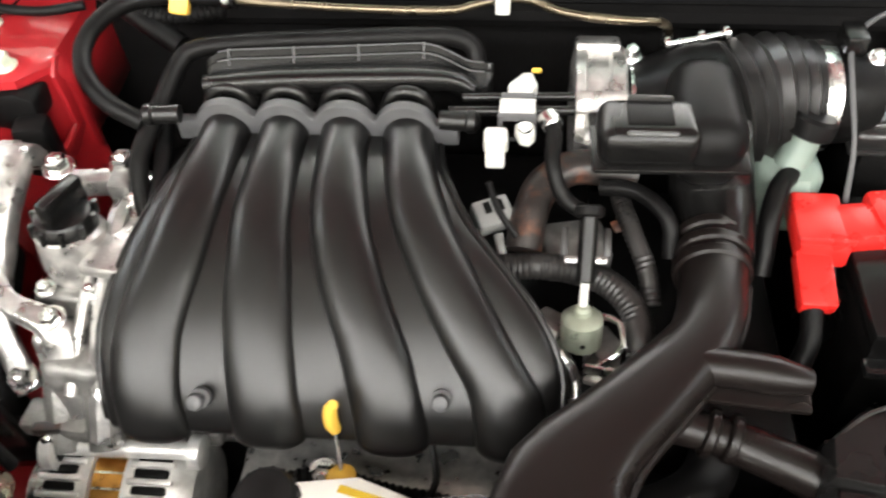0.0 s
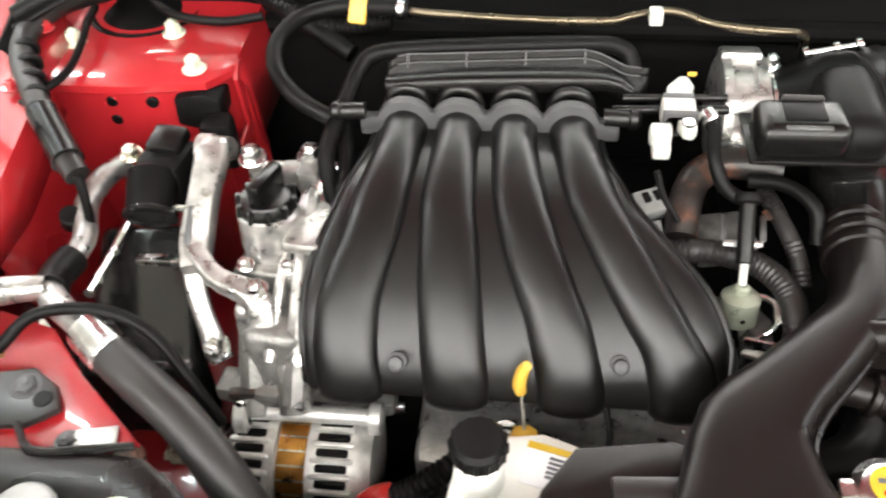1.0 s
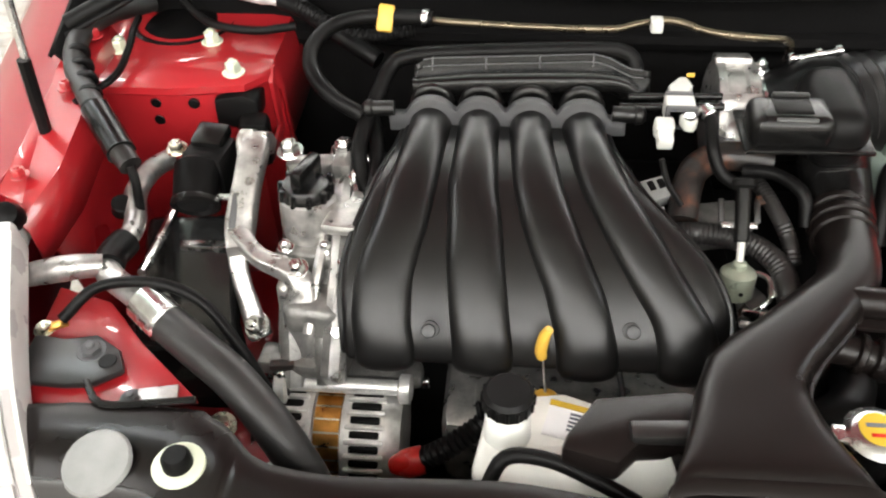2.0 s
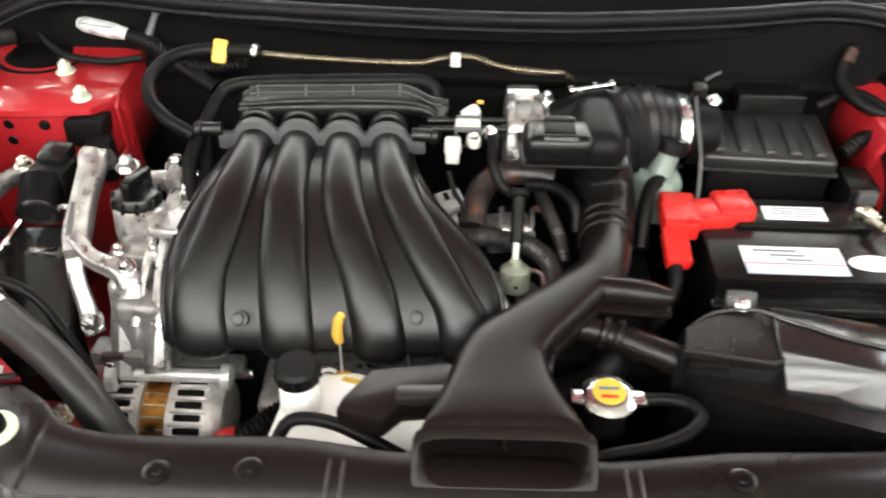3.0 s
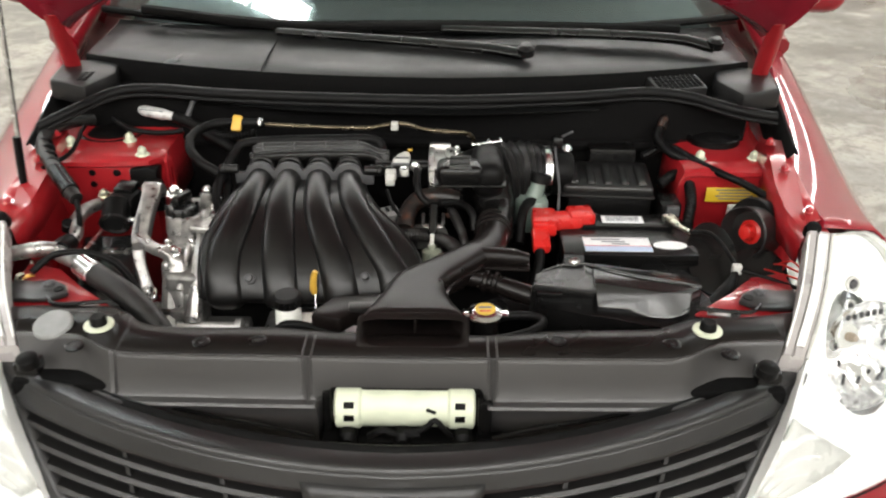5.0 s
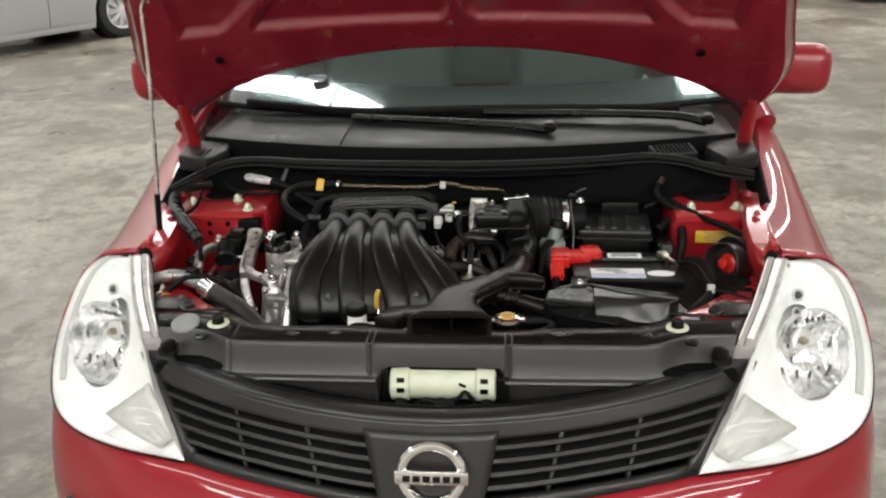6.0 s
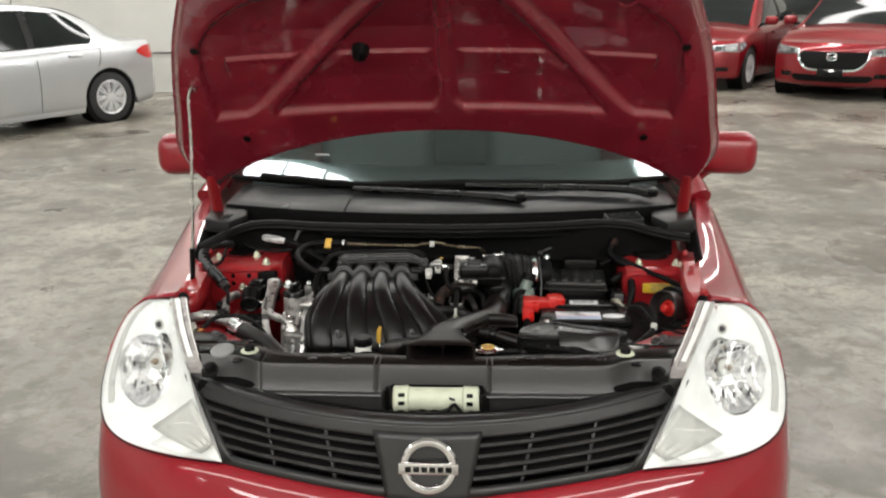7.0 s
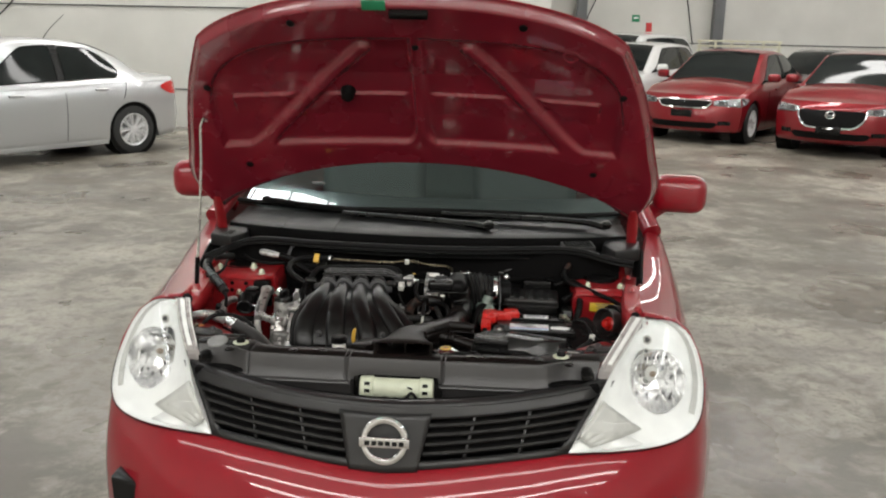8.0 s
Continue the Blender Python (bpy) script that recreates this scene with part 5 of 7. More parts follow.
for at, ax, r in (((-0.413, 0.640, 0.893), (0, -0.1, 1), 0.010), ((-0.358, 0.650, 0.889), (0, -0.1, 1), 0.010), ((-0.332, 0.640, 0.880), (0, -0.2, 1), 0.007), ((-0.434, 0.500, 0.775), (-0.2, -0.5, 0.9), 0.010), ((-0.384, 0.510, 0.850), (0, -0.3, 0.95), 0.008), ((-0.346, 0.560, 0.866), (0.3, -0.2, 1), 0.006), ((-0.343, 0.520, 0.848), (0.3, -0.3, 1), 0.006), ((-0.345, 0.475, 0.80), (0.2, -0.7, 0.7), 0.007), ((-0.402, 0.458, 0.755), (0, -0.8, 0.5), 0.007)):
    part("bolt", hexbolt(at, ax, r, r * 1.1), STEEL, cast)
part("head_bolt", hexbolt((-0.158, 0.430, 0.772), (0, -0.7, 0.7), 0.009, 0.010), STEEL, engine)
part("loom", hose([(-0.335, 0.70, 0.90), (-0.325, 0.66, 0.895), (-0.322, 0.62, 0.88), (-0.330, 0.57, 0.855), (-0.328, 0.52, 0.83)], 0.008, 10), RUBBER, engine)

# alternator
alt = part("alternator", revolve([(-0.066, 0.040), (-0.06, 0.055), (-0.03, 0.062), (-0.018, 0.062), (-0.018, 0.054), (0.012, 0.054), (0.012, 0.062), (0.055, 0.060), (0.07, 0.048), (0.072, 0.02)], (-0.352, 0.450, 0.668), (-0.25, 0.450, 0.668), 36), ALTCAST, engine, "alternator with cast slotted ends and copper windings")
part("winding", revolve([(-0.016, 0.05), (-0.016, 0.0585), (0.010, 0.0585), (0.010, 0.05)], (-0.352, 0.450, 0.668), (-0.25, 0.450, 0.668), 36), BRASS, alt)
for k in range(13):
    a = radians(14 + 13.5 * k)
    for x, w in ((-0.394, 0.028), (-0.316, 0.030)):
        c = Vector((x, 0.450 - 0.0600 * math.cos(a), 0.668 + 0.0600 * math.sin(a)))
        part("cooling_slot", box((w, 0.008, 0.0075), tuple(c), 0.002, (-math.degrees(a), 0, 0)), RUBBER, alt)
        f = Vector((x, 0.450 - 0.0625 * math.cos(a + 0.118), 0.668 + 0.0625 * math.sin(a + 0.118)))
        part("cooling_fin", box((w + 0.010, 0.006, 0.0052), tuple(f), 0.002, (-math.degrees(a + 0.118), 0, 0)), ALTCAST, alt)
    c = Vector((-0.355, 0.450 - 0.057 * math.cos(a), 0.668 + 0.057 * math.sin(a)))
    part("stator_clip", box((0.026, 0.003, 0.002), tuple(c), 0, (-math.degrees(a), 0, 0)), ZINC, alt)
part("pulley", revolve([(0, 0.025), (0.002, 0.032), (0.006, 0.026), (0.010, 0.032), (0.014, 0.026), (0.018, 0.032), (0.022, 0.025)], (-0.440, 0.450, 0.668), (-0.3, 0.450, 0.668), 28), STEEL, alt)
part("top_bracket", box((0.16, 0.026, 0.020), (-0.345, 0.490, 0.722), 0.006), DARKCAST, alt)
part("tension_bar", rod((-0.400, 0.456, 0.741), (-0.284, 0.460, 0.737), 0.0080, 16), ALTCAST, alt)
part("bar_eye", revolve([(0, 0.012), (0.002, 0.019), (0.012, 0.019), (0.014, 0.012)], (-0.410, 0.454, 0.740), (-0.3, 0.456, 0.740), 22), ALTCAST, alt)
part("eye_bush", revolve([(-0.001, 0.009), (0.0, 0.0115), (0.015, 0.0115), (0.016, 0.009)], (-0.411, 0.454, 0.740), (-0.3, 0.456, 0.740), 18), RUBBER, alt)
part("bar_eye", revolve([(0, 0.010), (0.002, 0.015), (0.012, 0.015), (0.014, 0.010)], (-0.286, 0.460, 0.736), (-0.2, 0.460, 0.736), 22), ALTCAST, alt)
part("pivot_bolt", rod((-0.435, 0.500, 0.700), (-0.260, 0.500, 0.700), 0.008, 12), STEEL, alt)
part("terminal_boot", hose([(-0.255, 0.395, 0.712), (-0.268, 0.392, 0.710), (-0.285, 0.394, 0.700)], [0.014, 0.015, 0.009], 12), REDPL, alt, "red rubber terminal boot")
part("loom", hose([(-0.258, 0.394, 0.712), (-0.235, 0.395, 0.730), (-0.210, 0.405, 0.745), (-0.19, 0.42, 0.75)], 0.011, 12, ribs=0.001), RUBBER, engine)
part("loom", hose([(-0.205, 0.418, 0.762), (-0.16, 0.428, 0.766), (-0.11, 0.424, 0.752), (-0.06, 0.420, 0.745), (0.0, 0.415, 0.730)], 0.009, 12, ribs=0.001), RUBBER, engine)
part("vacuum_pipe", hose([(-0.075, 0.45, 0.80), (-0.07, 0.425, 0.775), (-0.085, 0.41, 0.755)], 0.003, 8), RUBBER, engine)
part("head_ledge", box((0.25, 0.10, 0.03), (-0.085, 0.475, 0.728), 0.006), ALU, engine)

# dipstick
dip = part("dipstick", hose([(-0.1462, 0.4435, 0.816), (-0.1475, 0.4425, 0.824), (-0.1468, 0.4405, 0.838), (-0.1445, 0.439, 0.852), (-0.1415, 0.4385, 0.859)], [0.0050, 0.0058, 0.0056, 0.0054, 0.0040], 12, 0.004), YELLOW, engine, "yellow oil dipstick handle")
part("dipstick_wire", rod((-0.1455, 0.443, 0.82), (-0.1415, 0.421, 0.786), 0.0017, 8), STEEL, dip)
part("dipstick_stop", revolve([(0, 0.008), (0.004, 0.0115), (0.008, 0.0115), (0.012, 0.005)], (-0.1412, 0.419, 0.779), (-0.1425, 0.424, 0.82), 18), YELLOW, dip)

# coolant expansion bottle
bottle = thing("coolant_bottle", "white plastic coolant bottle with black screw cap", "bottle", at=(-0.14, 0.36, 0.7))
part("body", prism([(-0.205, 0.325), (-0.192, 0.405), (-0.125, 0.415), (-0.04, 0.385), (-0.03, 0.33), (-0.06, 0.295), (-0.18, 0.30)], 2, 0.60, 0.805, 0.010), BOTTLE, bottle)
part("neck", revolve([(0, 0.021), (0.035, 0.019), (0.045, 0.018)], (-0.175, 0.366, 0.80), (-0.175, 0.366, 0.86), 20), BOTTLE, bottle)
cap_ = part("screw_cap", revolve([(0, 0.019), (0.002, 0.0215), (0.016, 0.0215), (0.020, 0.018), (0.020, 0.005)], (-0.175, 0.366, 0.843), (-0.175, 0.366, 0.9), 26), RUBBER, bottle, "black screw cap")
for k in range(16):
    a = 6.2832 * k / 16
    part("cap_nub", rod((-0.175 + 0.0213 * math.cos(a), 0.366 + 0.0213 * math.sin(a), 0.846), (-0.175 + 0.0213 * math.cos(a), 0.366 + 0.0213 * math.sin(a), 0.858), 0.0018, 6), RUBBER, cap_)
lab = part("label", box((0.075, 0.038, 0.001), (-0.105, 0.375, 0.8058), 0.0003, (0, 0, -14)), PAPER, bottle, "white label with illegible print")
part("label_band", box((0.075, 0.006, 0.001), (-0.1015, 0.391, 0.8064), 0, (0, 0, -14)), YELLAB, lab)
for k in range(5):
    part("print_bar", box((0.040, 0.0022, 0.0008), (-0.101 - 0.001 * k, 0.383 - 0.0042 * k, 0.8066), 0, (0, 0, -14)), INK, lab)

# intake snorkel
snorkel = thing("intake_snorkel", "black-brown plastic air intake snorkel", "air duct", at=(0.05, 0.40, 0.8))
SN = ((0.150, 0.640, 0.846, 0.030, 0.030), (0.144, 0.590, 0.852, 0.029, 0.029), (0.141, 0.562, 0.856, 0.027, 0.026), (0.128, 0.511, 0.858, 0.0265, 0.025), (0.089, 0.462, 0.859, 0.029, 0.025), (0.052, 0.422, 0.860, 0.032, 0.025), (0.024, 0.386, 0.861, 0.041, 0.025), (0.018, 0.345, 0.864, 0.049, 0.023), (0.0175, 0.297, 0.870, 0.062, 0.019), (0.018, 0.252, 0.876, 0.0765, 0.0145))


def duct_rows(inset, rows=SN):
    cs = [spline([(r[i], r[i + 1], r[i + 2]) for r in rows], 0.02) for i in (0,)][0]
    n = len(cs)
    out = []
    for k, c in enumerate(cs):
        # share along the control rows
        w = float(np.interp(c.y, [r[1] for r in rows[::-1]], [r[3] for r in rows[::-1]])) - inset
        h = float(np.interp(c.y, [r[1] for r in rows[::-1]], [r[4] for r in rows[::-1]])) - inset
        sq = float(np.interp(c.y, (0.26, 0.45, 0.58), (0.35, 0.6, 1.0)))
        d = (cs[min(k + 1, n - 1)] - cs[max(k - 1, 0)])
        side = Vector((-d.y, d.x, 0)).normalized()
        row = []
        for i in range(28):
            a = 6.2832 * i / 28
            ca, sa = math.cos(a), math.sin(a)
            up = h * math.copysign(abs(sa) ** sq, sa)
            slant = max(0.0, min(1.0, (0.33 - c.y) / 0.07)) * 1.4
            row.append(c + side * w * math.copysign(abs(ca) ** sq, ca) + Vector((0, slant * up, up)))
        out.append(row)
    return out


part("duct", grid(duct_rows(0.0), None, True), DUCT, snorkel, thick=0.0025)
lip = duct_rows(-0.0014)[-1]
part("mouth_lip", grid([[Vector(p) + Vector((0, 0.004, 0)) for p in duct_rows(0.0)[-1]], [Vector(p) + Vector((0, 0.002, 0)) for p in lip], [Vector(p) - Vector((0, 0.002, 0)) for p in lip], [Vector(p) - Vector((0, 0.003, 0)) for p in duct_rows(0.003)[-1]]], None, True), DUCT, snorkel)
part("mouth_post", box((0.004, 0.01, 0.030), (0.020, 0.285, 0.868), 0.001), DUCT, snorkel)
arm = part("side_arm", prism([(-0.133, 0.314), (-0.128, 0.330), (-0.104, 0.366), (-0.032, 0.378), (0.02, 0.36), (-0.05, 0.325), (-0.072, 0.322), (-0.089, 0.303)], 2, 0.834, 0.861, 0.005), DUCT, snorkel)
part("arm_step", box((0.058, 0.018, 0.012), (-0.050, 0.334, 0.861), 0.003, (0, 0, 4)), LIDPL, snorkel)
part("edge_rib", hose([(0.166, 0.560, 0.862), (0.152, 0.508, 0.862), (0.114, 0.448, 0.862), (0.080, 0.405, 0.863), (0.064, 0.372, 0.864), (0.067, 0.335, 0.867), (0.080, 0.295, 0.871)], 0.0038, 8, 0.012), DUCT, snorkel)
for k in range(3):
    part("neck_band", revolve([(0, 0.0300), (0.002, 0.0318), (0.009, 0.0318), (0.011, 0.0300)], (0.143 + 0.0015 * k, 0.578 + 0.016 * k, 0.852), (0.150 + 0.0015 * k, 0.70 + 0.016 * k, 0.85), 28), DUCT, snorkel)
part("riser", hose([(0.149, 0.60, 0.848), (0.151, 0.645, 0.856), (0.148, 0.672, 0.875), (0.140, 0.678, 0.92)], [0.031, 0.034, 0.036, 0.034], 22), PLASTIC, snorkel)
part("stub", hose([(0.110, 0.482, 0.868), (0.15, 0.479, 0.868), (0.185, 0.474, 0.867), (0.196, 0.473, 0.866)], [0.015, 0.0145, 0.0145, 0.009], 18), DUCT, snorkel)
part("stub_flange", box((0.085, 0.038, 0.005), (0.155, 0.474, 0.857), 0.0024, (0, 0, -5)), DUCT, snorkel)
st = part("branch_pipe", hose([(0.095, 0.445, 0.848), (0.13, 0.440, 0.843), (0.17, 0.428, 0.836), (0.215, 0.412, 0.828)], [0.013, 0.015, 0.0165, 0.0175], 18), DUCT, snorkel)
for x, y in ((0.122, 0.4425), (0.137, 0.4385)):
    part("collar", revolve([(0, 0.016), (0.002, 0.0185), (0.007, 0.0185), (0.009, 0.016)], (x, y, 0.844), (x + 0.09, y - 0.025, 0.83), 20), DUCT, st)

# air box in front of the battery
airbox = thing("air_box", "glossy black plastic resonator box", "air box", at=(0.33, 0.41, 0.7))
rows = []
for z, k in ((0.60, 1.02), (0.74, 1.03), (0.800, 1.0), (0.838, 0.96)):
    rows.append([(0.33 + (x - 0.33) * k, 0.395 + (y - 0.395) * k, z) for x, y in ((0.198, 0.395), (0.202, 0.445), (0.30, 0.470), (0.455, 0.455), (0.480, 0.410), (0.472, 0.345), (0.395, 0.318), (0.31, 0.345), (0.215, 0.372))])
bm = grid(rows, None, True)
caps(bm, rows[0], rows[-1])
bmesh.ops.remove_doubles(bm, verts=bm.verts[:], dist=1e-5)
part("lower_box", bm, PLASTIC, airbox, auto=25)
rows = []
for z, k in ((0.80, 1.0), (0.845, 0.98), (0.860, 0.94), (0.864, 0.88)):
    rows.append([(0.25 + (x - 0.25) * k, 0.425 + (y - 0.425) * k, z) for x, y in ((0.193, 0.398), (0.198, 0.430), (0.225, 0.455), (0.285, 0.468), (0.302, 0.448), (0.303, 0.390), (0.285, 0.383))])
bm = grid(rows, None, True)
caps(bm, rows[0], rows[-1])
bmesh.ops.remove_doubles(bm, verts=bm.verts[:], dist=1e-5)
part("inlet_hump", bm, PLASTIC, airbox, auto=35)
part("hump_step", box((0.040, 0.012, 0.010), (0.222, 0.392, 0.852), 0.003, (0, 0, -4)), PLASTIC, airbox)
bm = bmesh.new()
P = {"s": (0.294, 0.446, 0.870), "m": (0.360, 0.414, 0.8705), "e": (0.452, 0.390, 0.868), "k": (0.300, 0.470, 0.862), "o": (0.462, 0.440, 0.858),
     "a": (0.290, 0.400, 0.8695), "b": (0.392, 0.373, 0.8690), "c": (0.434, 0.376, 0.8690), "f": (0.338, 0.364, 0.843), "g": (0.294, 0.371, 0.842),
     "d": (0.430, 0.355, 0.844), "h": (0.414, 0.354, 0.842), "i": (0.382, 0.345, 0.834)}
V = {k: bm.verts.new(p) for k, p in P.items()}
W = {k: bm.verts.new((P[k][0] + (0.010 if k in "eocd" else 0.0), P[k][1] + (0.014 if k in "gfihd" else 0.0), 0.745)) for k in "gfihdceoksa"}
for f in ("koems", "smba", "mecb", "abfg", "bcdhif"):
    bm.faces.new([V[k] for k in f])
for p, q in ("gf", "fi", "ih", "hd", "dc", "ce", "eo", "ok", "ks", "sa", "ag"):
    bm.faces.new((V[p], V[q], W[q], W[p]))
bmesh.ops.bevel(bm, geom=[e for e in bm.edges if len(e.link_faces) == 2], offset=0.0022, segments=2, affect="EDGES", profile=0.5)
part("faceted_lid", bm, GLOSSBLK, airbox, "faceted glossy lid", auto=50)
part("lid_seam", hose([(0.205, 0.430, 0.862), (0.235, 0.452, 0.865), (0.27, 0.458, 0.867), (0.294, 0.446, 0.872), (0.325, 0.430, 0.8725), (0.360, 0.414, 0.8725), (0.40, 0.404, 0.872), (0.452, 0.390, 0.870)], 0.0016, 6), LIDPL, airbox)
tab = part("mount_tab", box((0.034, 0.010, 0.034), (0.268, 0.468, 0.862), 0.005, (-30, 0, 0), 2), PLASTIC, airbox)
part("tab_bolt", hexbolt((0.268, 0.464, 0.868), (0, -0.5, 0.85), 0.006, 0.004), STEEL, tab)

# battery
batt = thing("battery", "black car battery with white labels and red terminal cover", "battery", at=(0.375, 0.61, 0.65))
part("case", box((0.222, 0.150, 0.185), (0.376, 0.611, 0.742), 0.006), PLASTIC, batt)
part("lid", box((0.228, 0.156, 0.022), (0.376, 0.611, 0.832), 0.005), PLASTIC, batt)
part("ledge", box((0.228, 0.016, 0.010), (0.376, 0.529, 0.806), 0.003), GLOSSBLK, batt)
part("raised_deck", box((0.160, 0.050, 0.006), (0.385, 0.650, 0.8455), 0.002), PLASTIC, batt)
a = part("label", box((0.114, 0.048, 0.001), (0.356, 0.567, 0.8437), 0.0003), PAPER, batt, "white label with illegible print")
part("label_stripe", box((0.114, 0.016, 0.0008), (0.356, 0.551, 0.8444), 0), BLUEISH, a)
for k in range(3):
    part("print_bar", box((0.05 - 0.01 * k, 0.003, 0.0006), (0.338 + 0.012 * k, 0.583 - 0.008 * k, 0.8446), 0), INK, a)
part("label_line", box((0.114, 0.0012, 0.0006), (0.356, 0.560, 0.8448), 0), REDPL, a)
b = part("label", box((0.074, 0.026, 0.001), (0.378, 0.650, 0.849), 0.0003), PAPER, batt)
for k in range(4):
    part("print_bar", box((0.058, 0.0016, 0.0006), (0.378, 0.658 - 0.005 * k, 0.8498), 0), INK, b)
oval = revolve([(0, 0.029), (0.001, 0.0285)], (0, 0, 0), (0, 0, 1), 28)
oval.transform(Matrix.Translation((0.4465, 0.566, 0.8434)) @ Matrix.Diagonal((1.0, 0.48, 1, 1)))
part("oval_label", oval, PAPER, batt)
rc = part("terminal_cover", box((0.042, 0.066, 0.026), (0.237, 0.640, 0.848), 0.005, (0, 0, -2), 2), REDPL, batt, "red plastic terminal cover")
part("cover_arm", box((0.050, 0.040, 0.022), (0.275, 0.642, 0.850), 0.004, (0, 0, 8), 2), REDPL, rc)
part("cover_end", box((0.046, 0.046, 0.026), (0.303, 0.652, 0.853), 0.006, (0, 0, 8), 2), REDPL, rc)
part("cover_tongue", box((0.030, 0.052, 0.018), (0.228, 0.590, 0.838), 0.004, (14, 0, 0), 2), REDPL, rc)
part("cover_rib", box((0.044, 0.004, 0.006), (0.237, 0.612, 0.862), 0.001), REDPL, rc)
part("cable", hose([(0.225, 0.57, 0.83), (0.222, 0.545, 0.81), (0.205, 0.525, 0.775), (0.18, 0.52, 0.74)], 0.009, 12), RUBBER, batt)
part("terminal_post", rod((0.462, 0.640, 0.843), (0.462, 0.640, 0.862), 0.009, 14), ZINC, batt)
part("terminal_clamp", box((0.022, 0.028, 0.014), (0.463, 0.645, 0.852), 0.004, (0, 0, 20)), ZINC, batt)
part("earth_lead", hose([(0.464, 0.630, 0.856), (0.472, 0.605, 0.858), (0.482, 0.582, 0.862)], [0.006, 0.004, 0.004], 10), ZINC, batt)
part("earth_cable", hose([(0.482, 0.582, 0.862), (0.505, 0.570, 0.868), (0.518, 0.546, 0.868), (0.526, 0.506, 0.862), (0.531, 0.476, 0.850), (0.512, 0.443, 0.835), (0.482, 0.412, 0.818)], [0.0035, 0.0035, 0.0035, 0.004, 0.006, 0.013, 0.014], 12), RUBBER, batt)

# fuse box and its lid
fuse = thing("fuse_box", "black fuse box with a ribbed lid", "fuse box", at=(0.37, 0.75, 0.75))
part("body", box((0.158, 0.104, 0.10), (0.368, 0.776, 0.812), 0.008), PLASTIC, fuse)
lid = part("lid", box((0.166, 0.112, 0.020), (0.366, 0.778, 0.871), 0.006, (2, 0, -3), 3), LIDPL, fuse)
part("lid_rim", box((0.172, 0.118, 0.005), (0.366, 0.778, 0.861), 0.002, (2, 0, -3)), LIDPL, fuse)
for k in range(5):
    part("lid_flute", box((0.017, 0.078, 0.010), (0.304 + 0.031 * k, 0.773 - 0.0016 * k, 0.8810), 0.0045, (2, 0, -3), 3), LIDPL, lid)
part("side_relay", box((0.038, 0.055, 0.05), (0.475, 0.715, 0.835), 0.005), PLASTIC, fuse)
part("relay_clip", box((0.024, 0.012, 0.03), (0.476, 0.684, 0.845), 0.003), GREYPL, fuse)
part("back_cover", box((0.09, 0.04, 0.03), (0.385, 0.845, 0.895), 0.004), PLASTIC, fuse)
part("loom", hose([(0.465, 0.755, 0.87), (0.495, 0.77, 0.885), (0.515, 0.75, 0.88), (0.512, 0.70, 0.86), (0.50, 0.66, 0.83), (0.50, 0.62, 0.78)], 0.010, 10, ribs=0.0008), RUBBER, fuse)
part("loom", hose([(0.44, 0.82, 0.90), (0.49, 0.83, 0.915), (0.53, 0.78, 0.91), (0.565, 0.735, 0.905), (0.61, 0.70, 0.895), (0.64, 0.66, 0.885), (0.645, 0.61, 0.87)], 0.007, 10), RUBBER, fuse)
part("loom", hose([(0.495, 0.905, 0.965), (0.485, 0.87, 0.955), (0.47, 0.84, 0.93), (0.49, 0.80, 0.915), (0.53, 0.785, 0.905)], [0.006, 0.009, 0.010, 0.008, 0.006], 10), RUBBER, fuse)
part("loom_tape", hose([(0.486, 0.868, 0.957), (0.478, 0.852, 0.945)], 0.0095, 10), RUST, fuse)

# throttle body, resonator, bellows
tb = part("throttle_body", revolve([(0.0, 0.050), (0.002, 0.058), (0.010, 0.0595), (0.012, 0.054), (0.030, 0.054), (0.033, 0.058), (0.044, 0.058), (0.047, 0.050)], (0.030, 0.752, 0.879), (0.1, 0.752, 0.879), 40), ALU, engine, "bright machined throttle body")
part("machined_step", box((0.046, 0.020, 0.020), (0.053, 0.716, 0.916), 0.004, (45, 0, 0)), ALU, tb)
part("machined_step", box((0.040, 0.024, 0.016), (0.051, 0.776, 0.931), 0.004, (-15, 0, 0)), ALU, tb)
part("boss", revolve([(0, 0.013), (0.012, 0.013), (0.015, 0.008)], (0.052, 0.706, 0.886), (0.052, 0.65, 0.93), 18), ALU, tb)
part("side_pad", box((0.030, 0.070, 0.06), (0.083, 0.745, 0.885), 0.008), PLASTIC, tb)
part("band_clamp", revolve([(0, 0.050), (0.001, 0.052), (0.014, 0.052), (0.015, 0.050)], (0.080, 0.752, 0.872), (0.2, 0.752, 0.874), 32), STEEL, tb)
part("throttle_link", rod((-0.075, 0.684, 0.930), (0.03, 0.686, 0.932), 0.0045, 10), PLASTIC, tb)
part("throttle_link", rod((-0.065, 0.700, 0.932), (0.03, 0.702, 0.934), 0.004, 10), PLASTIC, tb)
part("clamp_screw", hexbolt((0.082, 0.775, 0.922), (0, -0.2, 1), 0.007, 0.010), STEEL, tb)
air = thing("intake_hose", "black ribbed air intake hose with metal clamps", "air hose", at=(0.16, 0.70, 0.88))
part("elbow", hose([(0.085, 0.752, 0.874), (0.110, 0.752, 0.880), (0.140, 0.756, 0.886), (0.165, 0.758, 0.888)], [0.048, 0.052, 0.056, 0.055], 24), RUBBER, air)
part("bellows", hose([(0.162, 0.751, 0.886), (0.180, 0.756, 0.888), (0.205, 0.762, 0.890), (0.240, 0.768, 0.888)], [0.056, 0.057, 0.054, 0.047], 30, ribs=0.0036, pitch=0.0110), LIDPL, air)
